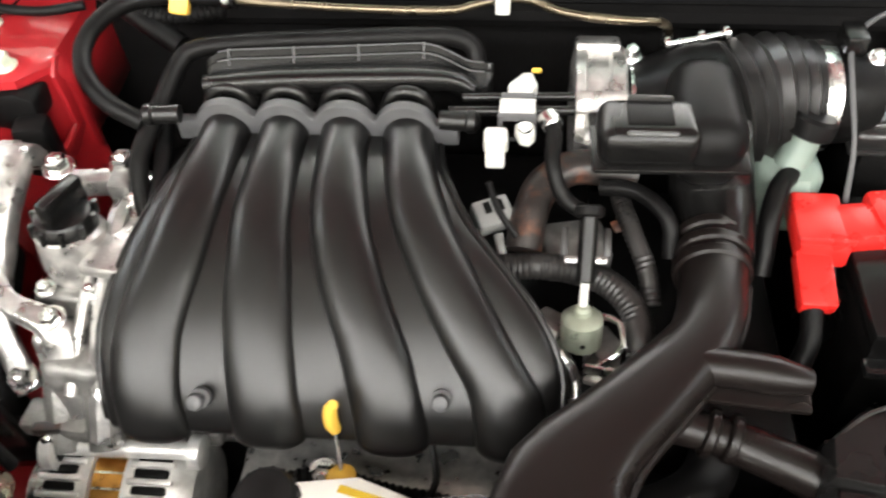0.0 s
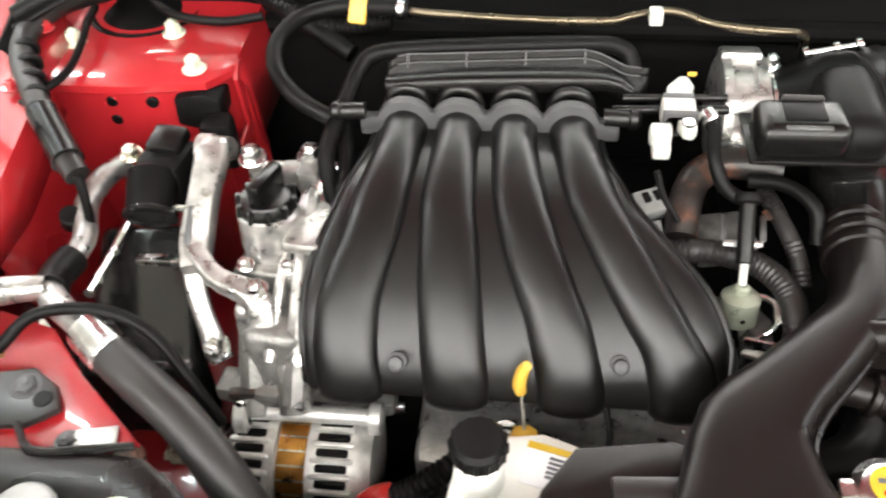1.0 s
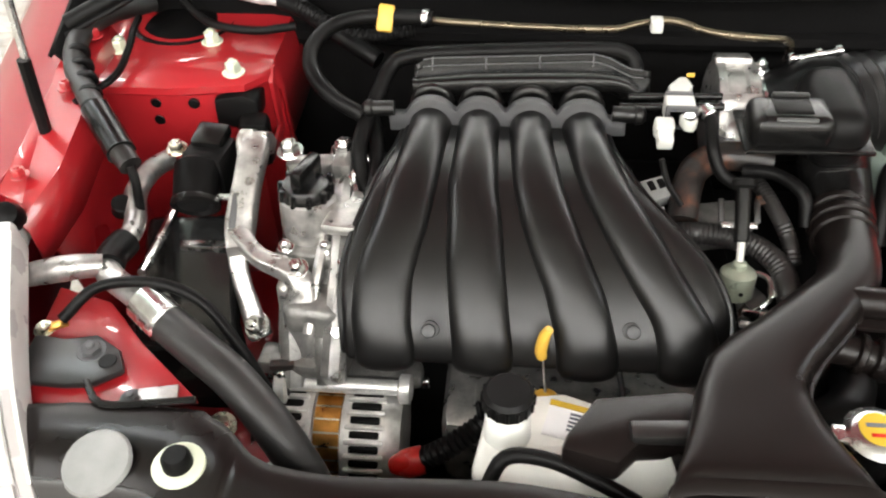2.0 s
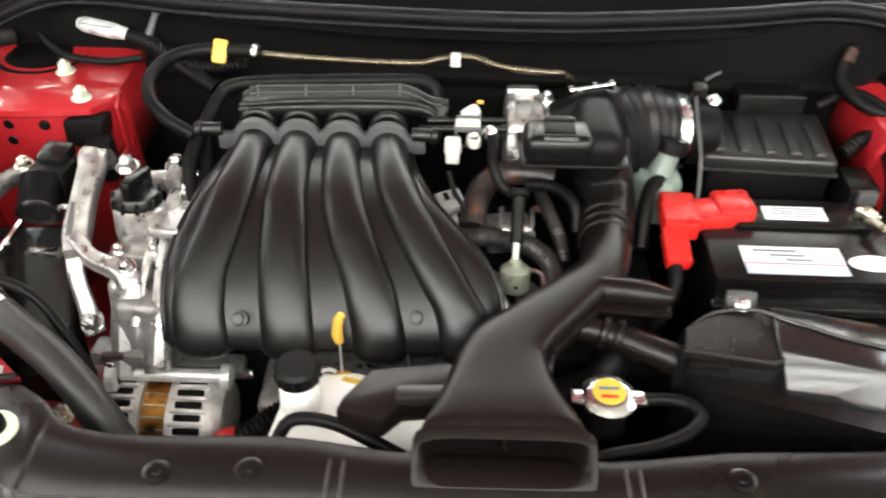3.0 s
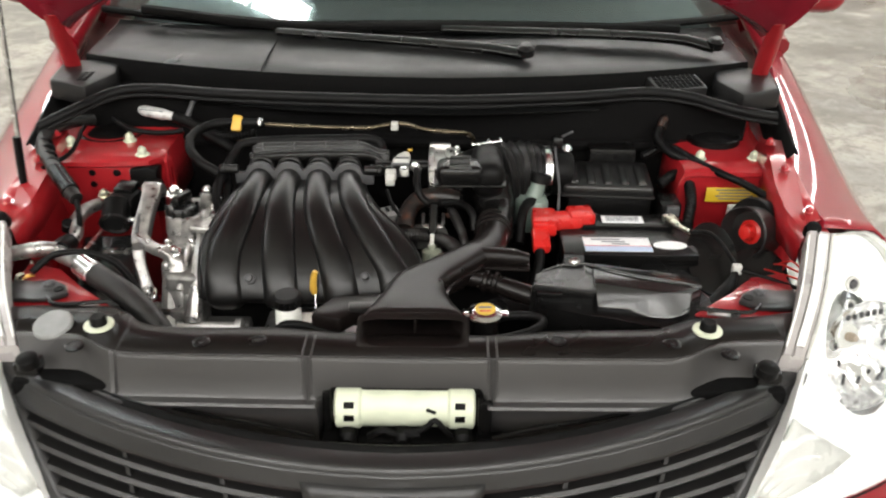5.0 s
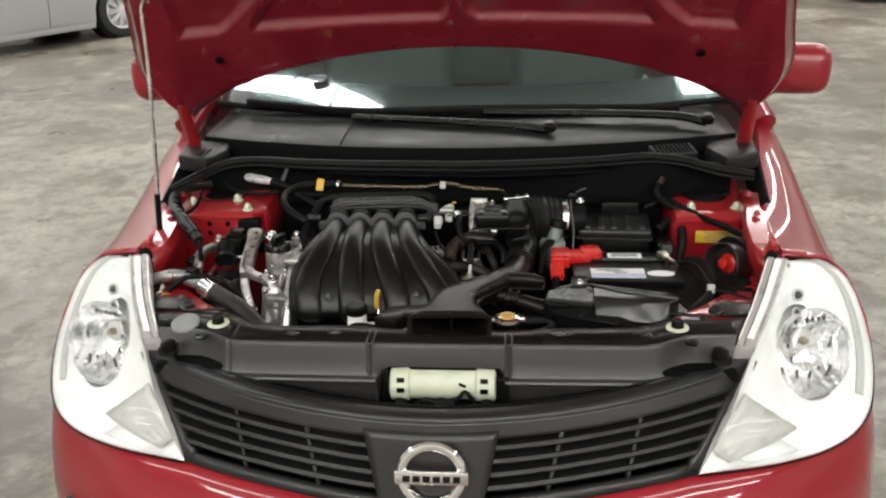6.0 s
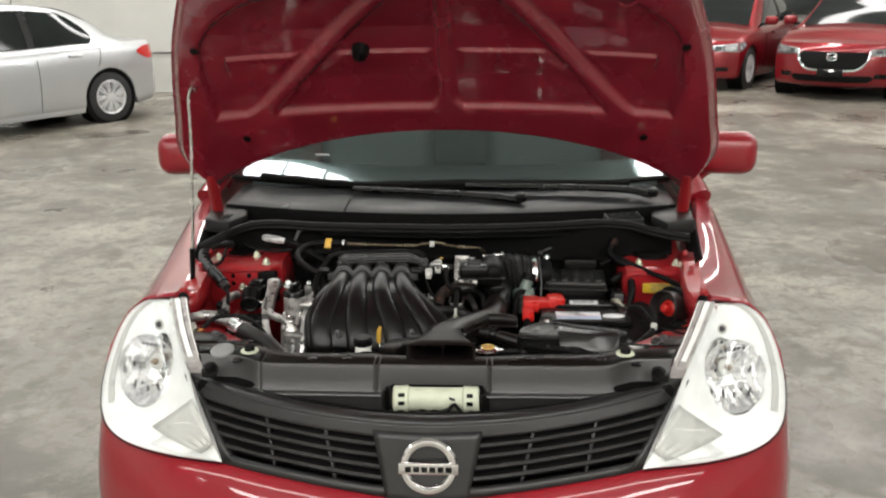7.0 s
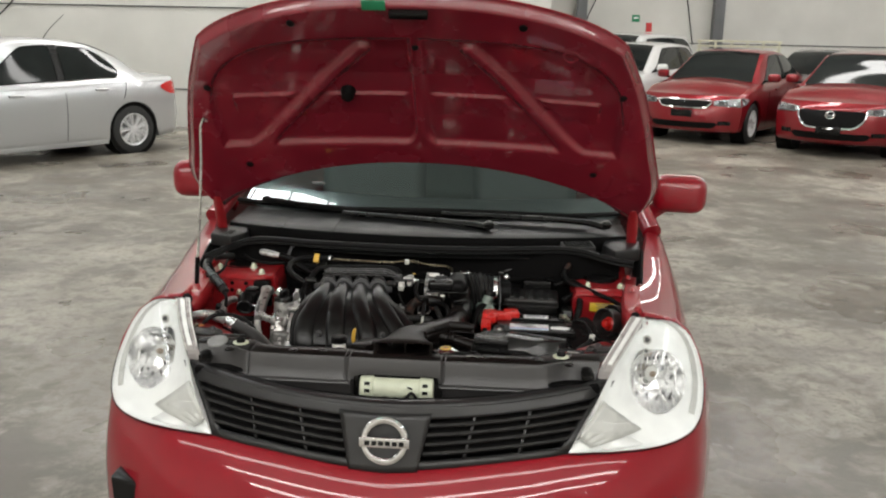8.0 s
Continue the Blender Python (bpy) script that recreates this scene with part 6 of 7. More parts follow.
part("hose_clamp", revolve([(0, 0.046), (0.001, 0.050), (0.014, 0.050), (0.015, 0.046)], (0.240, 0.768, 0.888), (0.33, 0.776, 0.884), 32), STEEL, air)
part("cuff", revolve([(0, 0.044), (0.03, 0.042), (0.05, 0.036)], (0.247, 0.768, 0.888), (0.34, 0.776, 0.884), 28), RUBBER, air)
part("clamp_bolt", rod((0.110, 0.775, 0.936), (0.160, 0.788, 0.939), 0.0035, 10), STEEL, air)
for p in ((0.108, 0.775, 0.936), (0.138, 0.782, 0.938), (0.160, 0.788, 0.939)):
    part("bolt_head", rod(p, (p[0] + 0.006, p[1] + 0.002, p[2] + 0.001), 0.0075, 10), STEEL, air)
res = part("resonator", box((0.080, 0.052, 0.036), (0.086, 0.654, 0.937), 0.012, (0, 0, 1), 4), PLASTIC, air, "black moulded resonator chamber")
part("resonator_dome", box((0.058, 0.108, 0.068), (0.136, 0.686, 0.924), 0.024, (3, 0, 1), 5), RUBBER, res)
part("resonator_seam", box((0.124, 0.072, 0.005), (0.104, 0.661, 0.921), 0.002, (0, 0, 1)), PLASTIC, res)
part("moulded_recess", box((0.036, 0.030, 0.004), (0.086, 0.657, 0.9545), 0.0015, (0, 0, 1)), RUBBER, res)
part("moulded_clip", box((0.036, 0.006, 0.006), (0.087, 0.672, 0.9565), 0.002), LIDPL, res)
part("moulded_clip", box((0.040, 0.008, 0.006), (0.087, 0.636, 0.951), 0.002, (-30, 0, 0)), LIDPL, res)
part("airflow_plug", box((0.02, 0.03, 0.02), (0.268, 0.775, 0.945), 0.004), PLASTIC, air)
part("airflow_wire", hose([(0.300, 0.800, 0.955), (0.285, 0.792, 0.952), (0.266, 0.770, 0.945), (0.264, 0.735, 0.925), (0.268, 0.70, 0.89), (0.266, 0.67, 0.85)], 0.0024, 8), GREYPL, air)
part("airflow_screw", hexbolt((0.285, 0.755, 0.94), (0, -0.3, 1), 0.006, 0.006), STEEL, air)

# white pressure sensor
sens = part("pressure_sensor", box((0.029, 0.030, 0.023), (-0.0175, 0.668, 0.938), 0.003, (0, 0, 0), 2), WHITEPL, engine, "white plastic vacuum sensor with plug")
part("sensor_ear", prism([(-0.026, 0.680), (-0.010, 0.680), (-0.002, 0.700), (-0.006, 0.716), (-0.014, 0.716), (-0.026, 0.700)], 2, 0.936, 0.948, 0.002), WHITEPL, sens)
part("sensor_ear", prism([(-0.015, 0.640), (-0.007, 0.638), (-0.003, 0.644), (-0.004, 0.655), (-0.019, 0.655), (-0.019, 0.650)], 2, 0.932, 0.944, 0.002), WHITEPL, sens)
part("sensor_screw", rod((-0.011, 0.646, 0.944), (-0.011, 0.646, 0.948), 0.006, 12), STEEL, sens)
part("sensor_plug", box((0.019, 0.016, 0.017), (-0.034, 0.645, 0.933), 0.003, (12, 0, 0)), WHITEPL, sens)
part("plug_nose", box((0.015, 0.018, 0.014), (-0.034, 0.631, 0.930), 0.002, (12, 0, 0)), WHITEPL, sens)
part("sensor_band", box((0.027, 0.007, 0.025), (-0.0175, 0.6815, 0.938), 0.001), GREYPL, sens)
part("sensor_band", box((0.031, 0.006, 0.025), (-0.0175, 0.656, 0.938), 0.001), GREYPL, sens)
part("yellow_tie", box((0.008, 0.003, 0.004), (-0.003, 0.714, 0.951), 0.001), YELLOW, sens)
part("vacuum_hose", hose([(0.006, 0.662, 0.940), (0.012, 0.650, 0.938), (0.012, 0.625, 0.925), (0.022, 0.610, 0.905), (0.045, 0.600, 0.895)], 0.0065, 10), RUBBER, engine)
part("hose_clip", rod((0.006, 0.668, 0.941), (0.012, 0.655, 0.939), 0.0085, 12), STEEL, engine)
part("sensor_lead", hose([(-0.038, 0.608, 0.922), (-0.030, 0.60, 0.90), (-0.015, 0.59, 0.88)], 0.003, 8), RUBBER, engine)
gp = part("grey_connector", box((0.032, 0.026, 0.020), (-0.036, 0.628, 0.864), 0.003, (20, 0, 25), 2), CONNGREY, engine, "grey plug connector")
part("connector_slot", box((0.006, 0.010, 0.003), (-0.040, 0.626, 0.875), 0, (20, 0, 25)), RUBBER, gp)
part("connector_slot", box((0.006, 0.010, 0.003), (-0.030, 0.630, 0.875), 0, (20, 0, 25)), RUBBER, gp)
part("connector_lead", hose([(-0.030, 0.612, 0.858), (-0.024, 0.590, 0.845), (-0.018, 0.570, 0.82)], 0.004, 8), CONNGREY, engine)
part("heater_hose", hose([(0.085, 0.676, 0.872), (0.055, 0.676, 0.878), (0.028, 0.673, 0.878), (0.006, 0.655, 0.874), (-0.005, 0.625, 0.866), (-0.009, 0.600, 0.852)], 0.0155, 14), RUST, engine, "thick worn heater hose")
part("coolant_hose", hose([(-0.035, 0.585, 0.845), (0.0, 0.588, 0.847), (0.030, 0.586, 0.846), (0.060, 0.575, 0.844), (0.080, 0.552, 0.84), (0.086, 0.522, 0.83), (0.083, 0.49, 0.80)], 0.0115, 12, ribs=0.0005, pitch=0.005), HOSEGREY, engine)
part("loom", hose([(0.072, 0.66, 0.86), (0.080, 0.62, 0.862), (0.092, 0.585, 0.85), (0.096, 0.56, 0.835)], 0.008, 12, ribs=0.0005, pitch=0.005), HOSEGREY, engine)
part("loom", hose([(0.055, 0.655, 0.875), (0.085, 0.645, 0.88), (0.108, 0.62, 0.875), (0.112, 0.60, 0.85)], 0.007, 10), RUBBER, engine)
sol = part("solenoid", revolve([(0, 0.015), (0.002, 0.017), (0.026, 0.017), (0.029, 0.014), (0.031, 0.007), (0.036, 0.007), (0.038, 0.005)], (0.040, 0.535, 0.815), (0.0395, 0.545, 0.86), 22), VALVE, engine, "zinc-plated purge valve on a bracket")
part("valve_hole", rod((0.040, 0.517, 0.832), (0.040, 0.519, 0.8325), 0.0022, 8), RUBBER, sol)
part("solenoid_stem", rod((0.0395, 0.545, 0.85), (0.041, 0.568, 0.878), 0.0036, 12), WHITEPL, sol)
part("solenoid_plug", rod((0.0402, 0.557, 0.864), (0.042, 0.600, 0.902), 0.0075, 14), PLASTIC, sol)
part("plug_collar", revolve([(0, 0.009), (0.002, 0.012), (0.008, 0.012), (0.010, 0.009)], (0.042, 0.596, 0.898), (0.042, 0.62, 0.918), 16), RUBBER, sol)
for dx in (-0.017, 0.017):
    part("stem_clip", box((0.006, 0.024, 0.004), (0.041 + dx, 0.590, 0.876), 0.0015, (35, 0, 0)), HOSEGREY, sol)
part("stem_bridge", box((0.034, 0.006, 0.003), (0.041, 0.578, 0.868), 0.001, (35, 0, 0)), ALU, sol)
part("solenoid_bracket", prism([(0.042, 0.505), (0.070, 0.498), (0.074, 0.545), (0.062, 0.562), (0.044, 0.545)], 2, 0.800, 0.806, 0.002), ALU, sol)
part("bracket_step", box((0.030, 0.003, 0.020), (0.057, 0.507, 0.812), 0.001, (0, 0, -10)), STEEL, sol)
part("bracket_ridge", hose([(0.046, 0.512, 0.808), (0.068, 0.528, 0.809)], 0.002, 6), STEEL, sol)
part("bracket_wing", prism([(-0.004, 0.560), (0.012, 0.575), (0.030, 0.565), (0.034, 0.548), (0.016, 0.545), (0.004, 0.538)], 2, 0.806, 0.812, 0.002), ALU, sol)
part("bracket_hook", hose([(0.056, 0.552, 0.83), (0.070, 0.546, 0.83), (0.073, 0.528, 0.822), (0.064, 0.522, 0.812)], 0.0028, 8), STEEL, sol)
part("hook_plate", box((0.005, 0.022, 0.014), (0.074, 0.536, 0.824), 0.001, (20, 0, 6)), STEEL, sol)
part("pipe_nut", box((0.022, 0.014, 0.014), (0.010, 0.537, 0.818), 0.003, (15, 0, -10)), WHITEPL, sol)
part("steel_pipe", hose([(0.016, 0.533, 0.815), (0.024, 0.525, 0.812), (0.034, 0.512, 0.80), (0.036, 0.50, 0.785)], 0.007, 10), STEEL, sol)
part("pipe_stop", box((0.012, 0.020, 0.012), (0.004, 0.548, 0.816), 0.002), ZINC, sol)
part("bright_tab", prism([(-0.022, 0.612), (0.010, 0.618), (0.0, 0.598), (-0.02, 0.596)], 2, 0.826, 0.829, 0.001), ALU, engine)
part("tape_end", box((0.006, 0.010, 0.002), (0.066, 0.612, 0.872), 0.0005, (20, 0, 30)), RUST, engine)
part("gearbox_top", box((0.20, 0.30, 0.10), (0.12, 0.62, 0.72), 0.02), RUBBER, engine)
part("thermostat", box((0.06, 0.05, 0.03), (0.035, 0.63, 0.822), 0.008, (0, 0, 12), 2), DARKCAST, engine)

# brake fluid reservoir
brake = thing("brake_reservoir", "milky brake fluid reservoir with black cap", "reservoir", at=(0.21, 0.69, 0.8))
part("tank", prism([(0.192, 0.690), (0.190, 0.722), (0.215, 0.738), (0.248, 0.728), (0.252, 0.690), (0.236, 0.676), (0.212, 0.678)], 2, 0.80, 0.868, 0.011), MILK, brake)
part("neck", revolve([(0, 0.016), (0.02, 0.0145), (0.04, 0.0145)], (0.222, 0.702, 0.862), (0.236, 0.718, 0.905), 18), MILK, brake)
part("cap", revolve([(0, 0.018), (0.002, 0.0205), (0.016, 0.0205), (0.019, 0.017), (0.019, 0.004)], (0.232, 0.712, 0.890), (0.242, 0.724, 0.93), 24), RUBBER, brake)
part("feed_hose", hose([(0.222, 0.692, 0.862), (0.208, 0.672, 0.866), (0.198, 0.645, 0.855), (0.192, 0.61, 0.82)], 0.009, 12), RUBBER, brake)

# pipes along the firewall
line = part("plated_pipe", hose([(-0.275, 0.790, 0.968), (-0.265, 0.786, 0.968), (-0.17, 0.777, 0.968), (-0.085, 0.775, 0.968), (-0.060, 0.781, 0.970), (-0.034, 0.790, 0.971), (-0.010, 0.790, 0.970), (0.015, 0.776, 0.968), (0.045, 0.770, 0.966), (0.080, 0.767, 0.965), (0.100, 0.774, 0.960), (0.112, 0.788, 0.945), (0.116, 0.802, 0.920)], 0.0042, 10), PIPE, car, "thin brown plated pipe along the firewall")
part("pipe_clip", box((0.013, 0.016, 0.014), (-0.034, 0.783, 0.970), 0.002), WHITEPL, line)
part("hose_end", hose([(-0.275, 0.790, 0.968), (-0.30, 0.794, 0.968), (-0.35, 0.793, 0.968), (-0.385, 0.775, 0.966), (-0.402, 0.740, 0.958), (-0.395, 0.705, 0.948), (-0.370, 0.680, 0.935), (-0.34, 0.672, 0.92)], 0.0085, 12), RUBBER, line)
part("hose_clip", rod((-0.288, 0.792, 0.968), (-0.280, 0.791, 0.968), 0.0105, 14), STEEL, line)
part("yellow_clip", box((0.018, 0.012, 0.030), (-0.328, 0.790, 0.968), 0.003, (-35, 8, 0)), YELLOW, line, "yellow plastic hose clip")
part("loom", hose([(-0.30, 0.815, 0.94), (-0.36, 0.81, 0.935), (-0.40, 0.82, 0.945), (-0.44, 0.84, 0.955)], 0.008, 10, ribs=0.0008), RUBBER, car)
FOIL = mat("foil_label_wrap", (0.55, 0.55, 0.54), 0.35, 0.3, 0.25, 80, 0.4, 150)
valve = part("service_valve", revolve([(0, 0.007), (0.008, 0.0105), (0.05, 0.011), (0.060, 0.009), (0.075, 0.008)], (-0.535, 0.872, 0.962), (-0.45, 0.850, 0.955), 16), FOIL, car, "pipe joint wrapped in a silvery foil label")
for k in range(3):
    part("print_bar", box((0.014, 0.0012, 0.0016), (-0.522 + 0.016 * k, 0.8595 - 0.0042 * k, 0.9665), 0, (35, 0, -14)), INK, valve)
part("joint_hose", hose([(-0.462, 0.852, 0.956), (-0.43, 0.838, 0.950), (-0.39, 0.815, 0.935), (-0.34, 0.79, 0.915)], 0.011, 12), RUBBER, valve)
part("joint_cap", hose([(-0.435, 0.845, 0.96), (-0.425, 0.862, 0.985), (-0.418, 0.868, 0.995)], [0.006, 0.004, 0.009], 10), GREYPL, valve)
part("joint_lead", hose([(-0.585, 0.86, 0.95), (-0.54, 0.815, 0.945), (-0.485, 0.808, 0.94), (-0.44, 0.82, 0.94)], 0.005, 10), RUBBER, valve)

# left side: mount, pipes and hoses
em = part("engine_mount", box((0.050, 0.052, 0.058), (-0.506, 0.650, 0.862), 0.010, (0, 0, -8), 2), RUBBER, engine, "black rubber engine mount")
part("mount_cylinder", rod((-0.514, 0.632, 0.88), (-0.508, 0.590, 0.858), 0.024, 22), RUBBER, em)
part("mount_cap", box((0.036, 0.034, 0.016), (-0.505, 0.662, 0.893), 0.005, (10, 0, -8)), PLASTIC, em)
part("mount_lip", revolve([(0, 0.025), (0.002, 0.0262), (0.006, 0.0262), (0.008, 0.022), (0.004, 0.018)], (-0.5085, 0.594, 0.860), (-0.507, 0.58, 0.853), 22), PLASTIC, em)
part("mount_wing", box((0.034, 0.030, 0.060), (-0.472, 0.708, 0.858), 0.008, (0, 0, 10)), RUBBER, em)
part("mount_bolt", hexbolt((-0.541, 0.650, 0.884), (0, -0.2, 1), 0.008, 0.009), ZINC, em)
part("mount_arm", box((0.105, 0.15, 0.032), (-0.515, 0.548, 0.785), 0.010, (24, 0, 6), 3), GLOSSBLK, em)
part("mount_arm", box((0.12, 0.04, 0.11), (-0.515, 0.492, 0.715), 0.008, (0, 0, 6), 3), GLOSSBLK, em)
part("arm_plate", box((0.058, 0.012, 0.012), (-0.500, 0.575, 0.812), 0.002), STEEL, em)
part("mount_strut", rod((-0.50, 0.60, 0.862), (-0.455, 0.595, 0.866), 0.004, 8), STEEL, em)
pipe = part("aluminium_pipe", hose([(-0.560, 0.665, 0.86), (-0.572, 0.640, 0.862), (-0.578, 0.605, 0.858), (-0.565, 0.560, 0.852), (-0.568, 0.515, 0.855), (-0.562, 0.485, 0.86), (-0.530, 0.458, 0.862), (-0.500, 0.440, 0.860)], [0.011, 0.012, 0.012, 0.011, 0.011, 0.013, 0.012, 0.012], 14), ALU, car, "bare aluminium air conditioning pipe")
part("pipe_elbow", hose([(-0.565, 0.535, 0.853), (-0.568, 0.51, 0.857), (-0.563, 0.488, 0.862)], 0.0155, 14), RUBBER, pipe)
part("branch", hose([(-0.565, 0.485, 0.868), (-0.585, 0.478, 0.872), (-0.62, 0.472, 0.868), (-0.65, 0.47, 0.86)], [0.011, 0.013, 0.012, 0.010], 12), ALU, pipe)
part("thin_pipe", hose([(-0.545, 0.615, 0.83), (-0.542, 0.56, 0.835), (-0.538, 0.50, 0.845)], 0.005, 8), STEEL, pipe)
part("crimp_collar", rod((-0.513, 0.448, 0.862), (-0.482, 0.423, 0.857), 0.0195, 20), STEEL, pipe)
part("pressure_hose", hose([(-0.490, 0.430, 0.858), (-0.455, 0.405, 0.853), (-0.41, 0.375, 0.842), (-0.365, 0.338, 0.815), (-0.335, 0.315, 0.76), (-0.325, 0.31, 0.66)], 0.0185, 16), HOSEGREY, pipe, "thick black air conditioning hose")
part("wire", hose([(-0.58, 0.42, 0.862), (-0.55, 0.445, 0.880), (-0.50, 0.455, 0.878), (-0.455, 0.445, 0.865), (-0.42, 0.42, 0.835), (-0.40, 0.41, 0.79)], 0.0055, 10), RUBBER, car)
part("wire_lug", box((0.022, 0.010, 0.003), (-0.585, 0.416, 0.858), 0.001, (0, 0, 25)), BRASS, car)
part("earth_bolt", hexbolt((-0.594, 0.412, 0.856), (0, 0, 1), 0.007, 0.006), ZINC, car)
dr = part("tower_hose", hose([(-0.625, 0.862, 0.945), (-0.660, 0.812, 0.955), (-0.677, 0.771, 0.950), (-0.668, 0.723, 0.940), (-0.632, 0.671, 0.930), (-0.586, 0.613, 0.915), (-0.566, 0.592, 0.905)], [0.011, 0.0125, 0.0125, 0.012, 0.0125, 0.014, 0.012], 14), HOSEGREY, car, "black taped hose looping over the strut tower")
part("hose_wrap", hose([(-0.622, 0.658, 0.927), (-0.578, 0.604, 0.912)], 0.0155, 14), PLASTIC, dr)
for k in range(5):
    p = Vector((-0.672, 0.745, 0.945)).lerp(Vector((-0.626, 0.662, 0.928)), k / 4)
    part("tape_turn", rod(p, p + Vector((0.004, -0.008, -0.0016)), 0.0134, 14), RUBBER, dr)
part("tower_wire", hose([(-0.632, 0.83, 0.942), (-0.626, 0.795, 0.944), (-0.620, 0.760, 0.940), (-0.622, 0.715, 0.932), (-0.652, 0.672, 0.925)], 0.0042, 8), RUBBER, car)
part("strap_wire", hose([(-0.566, 0.592, 0.905), (-0.562, 0.582, 0.88), (-0.566, 0.575, 0.84)], 0.005, 8), RUBBER, car)
part("black_plug", rod((-0.588, 0.585, 0.850), (-0.582, 0.580, 0.866), 0.011, 14), RUBBER, car)
part("lower_rail", box((0.06, 0.50, 0.05), (-0.60, 0.60, 0.66), 0.01, (0, 0, -4)), RED_IN, car)
part("lower_rail", box((0.06, 0.50, 0.05), (0.60, 0.60, 0.66), 0.01, (0, 0, 4)), RED_IN, car)
part("cross_rail", box((0.16, 0.10, 0.04), (-0.46, 0.42, 0.66), 0.01), RED_IN, car)
for x, y in ((-0.525, 0.43), (-0.475, 0.44)):
    part("rail_bolt", hexbolt((x, y, 0.68), (0, -0.3, 1), 0.012, 0.008), ZINC, car)

# radiator filler cap and overflow hose
rad = part("radiator_filler", revolve([(0, 0.022), (0.03, 0.020), (0.04, 0.02)], (0.123, 0.362, 0.795), (0.123, 0.362, 0.84), 20), RUBBER, car)
rcap = part("radiator_cap", revolve([(0, 0.022), (0.001, 0.027), (0.005, 0.027), (0.008, 0.022), (0.010, 0.019), (0.0105, 0.006)], (0.123, 0.362, 0.832), (0.123, 0.360, 0.9), 28), STEEL, car, "steel radiator cap with a yellow warning label")
for s in (-1, 1):
    part("cap_ear", box((0.020, 0.018, 0.006), (0.123 + s * 0.026, 0.361, 0.835), 0.003), STEEL, rcap)
part("cap_label", revolve([(0, 0.016), (0.0006, 0.016)], (0.123, 0.3625, 0.8425), (0.123, 0.361, 0.9), 24), YELLAB, rcap)
part("label_mark", box((0.020, 0.004, 0.0006), (0.123, 0.366, 0.8434), 0), INK, rcap)
part("label_mark", box((0.016, 0.003, 0.0006), (0.123, 0.356, 0.8434), 0), REDPL, rcap)
part("overflow_hose", hose([(0.147, 0.366, 0.826), (0.175, 0.368, 0.828), (0.200, 0.362, 0.83), (0.210, 0.345, 0.832), (0.195, 0.325, 0.832), (0.160, 0.308, 0.830), (0.110, 0.297, 0.826), (0.07, 0.29, 0.80)], 0.0065, 12), RUBBER, rad)
part("upper_radiator_hose", hose([(0.05, 0.40, 0.78), (0.09, 0.405, 0.785), (0.125, 0.425, 0.785), (0.145, 0.46, 0.775), (0.15, 0.50, 0.75)], 0.020, 16), RUBBER, rad)
part("overflow_hose", hose([(-0.19, 0.300, 0.82), (-0.175, 0.318, 0.838), (-0.14, 0.318, 0.838), (-0.10, 0.305, 0.83), (-0.07, 0.295, 0.82)], 0.0065, 10), RUBBER, rad)

# alarm siren and wiring by the right wing
siren = thing("alarm_siren", "black round siren with a red centre", "siren", at=(0.60, 0.57, 0.80))
d = Vector((-0.80, -0.56, 0.22)).normalized()
c = Vector((0.594, 0.603, 0.852))
part("shell", revolve([(-0.062, 0.028), (-0.055, 0.036), (-0.045, 0.0385), (-0.043, 0.0425), (0.0, 0.0445), (0.024, 0.0460), (0.025, 0.0435), (0.004, 0.036), (0.002, 0.01)], c, c + d, 36), LIDPL, siren)
part("red_plug", revolve([(0.0, 0.024), (0.006, 0.023), (0.010, 0.0155), (0.018, 0.0125), (0.024, 0.0115), (0.026, 0.006)], c - d * 0.004, c + d, 20), REDPL, siren, "red plastic plug")
part("ring", revolve([(-0.004, 0.046), (0.0, 0.048), (0.016, 0.048), (0.02, 0.046)], c + Vector((0.02, 0.03, 0)), c + Vector((0.02, 0.03, 0)) + d, 28), RUBBER, siren)
part("bracket", box((0.012, 0.03, 0.10), (0.635, 0.60, 0.80), 0.003), STEEL, siren)
# black ovals stand in for the shaded gap and dark body beside the battery
for at, half, wide, turn in (((0.514, 0.545, 0.832), 0.072, 0.042, (33, -8, -6)), ((0.590, 0.535, 0.808), 0.050, 0.052, (38, 0, -20))):
    bm = revolve([(-0.012, 0.6), (-0.010, 0.95), (-0.004, 1.0), (0.0, 0.97), (0.002, 0.85), (0.0, 0.3), (0.001, 0.01)], (0, 0, 0), (0, 0, 1), 32)
    bm.transform(Matrix.Translation(at) @ Matrix.Rotation(radians(turn[2]), 4, "Z") @ Matrix.Rotation(radians(turn[1]), 4, "Y") @ Matrix.Rotation(radians(turn[0]), 4, "X") @ Matrix.Diagonal((wide, half, 1, 1)))
    part("dark_gap_oval", bm, PLASTIC, siren, "black oval plate filling the dark gap by the siren")
for k, pts in enumerate((((0.62, 0.53, 0.83), (0.632, 0.505, 0.85), (0.645, 0.495, 0.84), (0.64, 0.475, 0.83)), ((0.615, 0.53, 0.83), (0.618, 0.50, 0.845), (0.635, 0.48, 0.845), (0.655, 0.485, 0.835)), ((0.60, 0.53, 0.82), (0.61, 0.49, 0.835), (0.63, 0.465, 0.84), (0.65, 0.45, 0.83)))):
    part("red_wire", hose(pts, 0.0016, 6), REDPL, siren)
part("grey_lead", hose([(0.531, 0.474, 0.851), (0.550, 0.462, 0.853), (0.580, 0.448, 0.850), (0.62, 0.432, 0.842)], 0.003, 8), RUBBER, siren)
part("lead_clip", box((0.015, 0.012, 0.016), (0.532, 0.473, 0.853), 0.002), WHITEPL, siren)
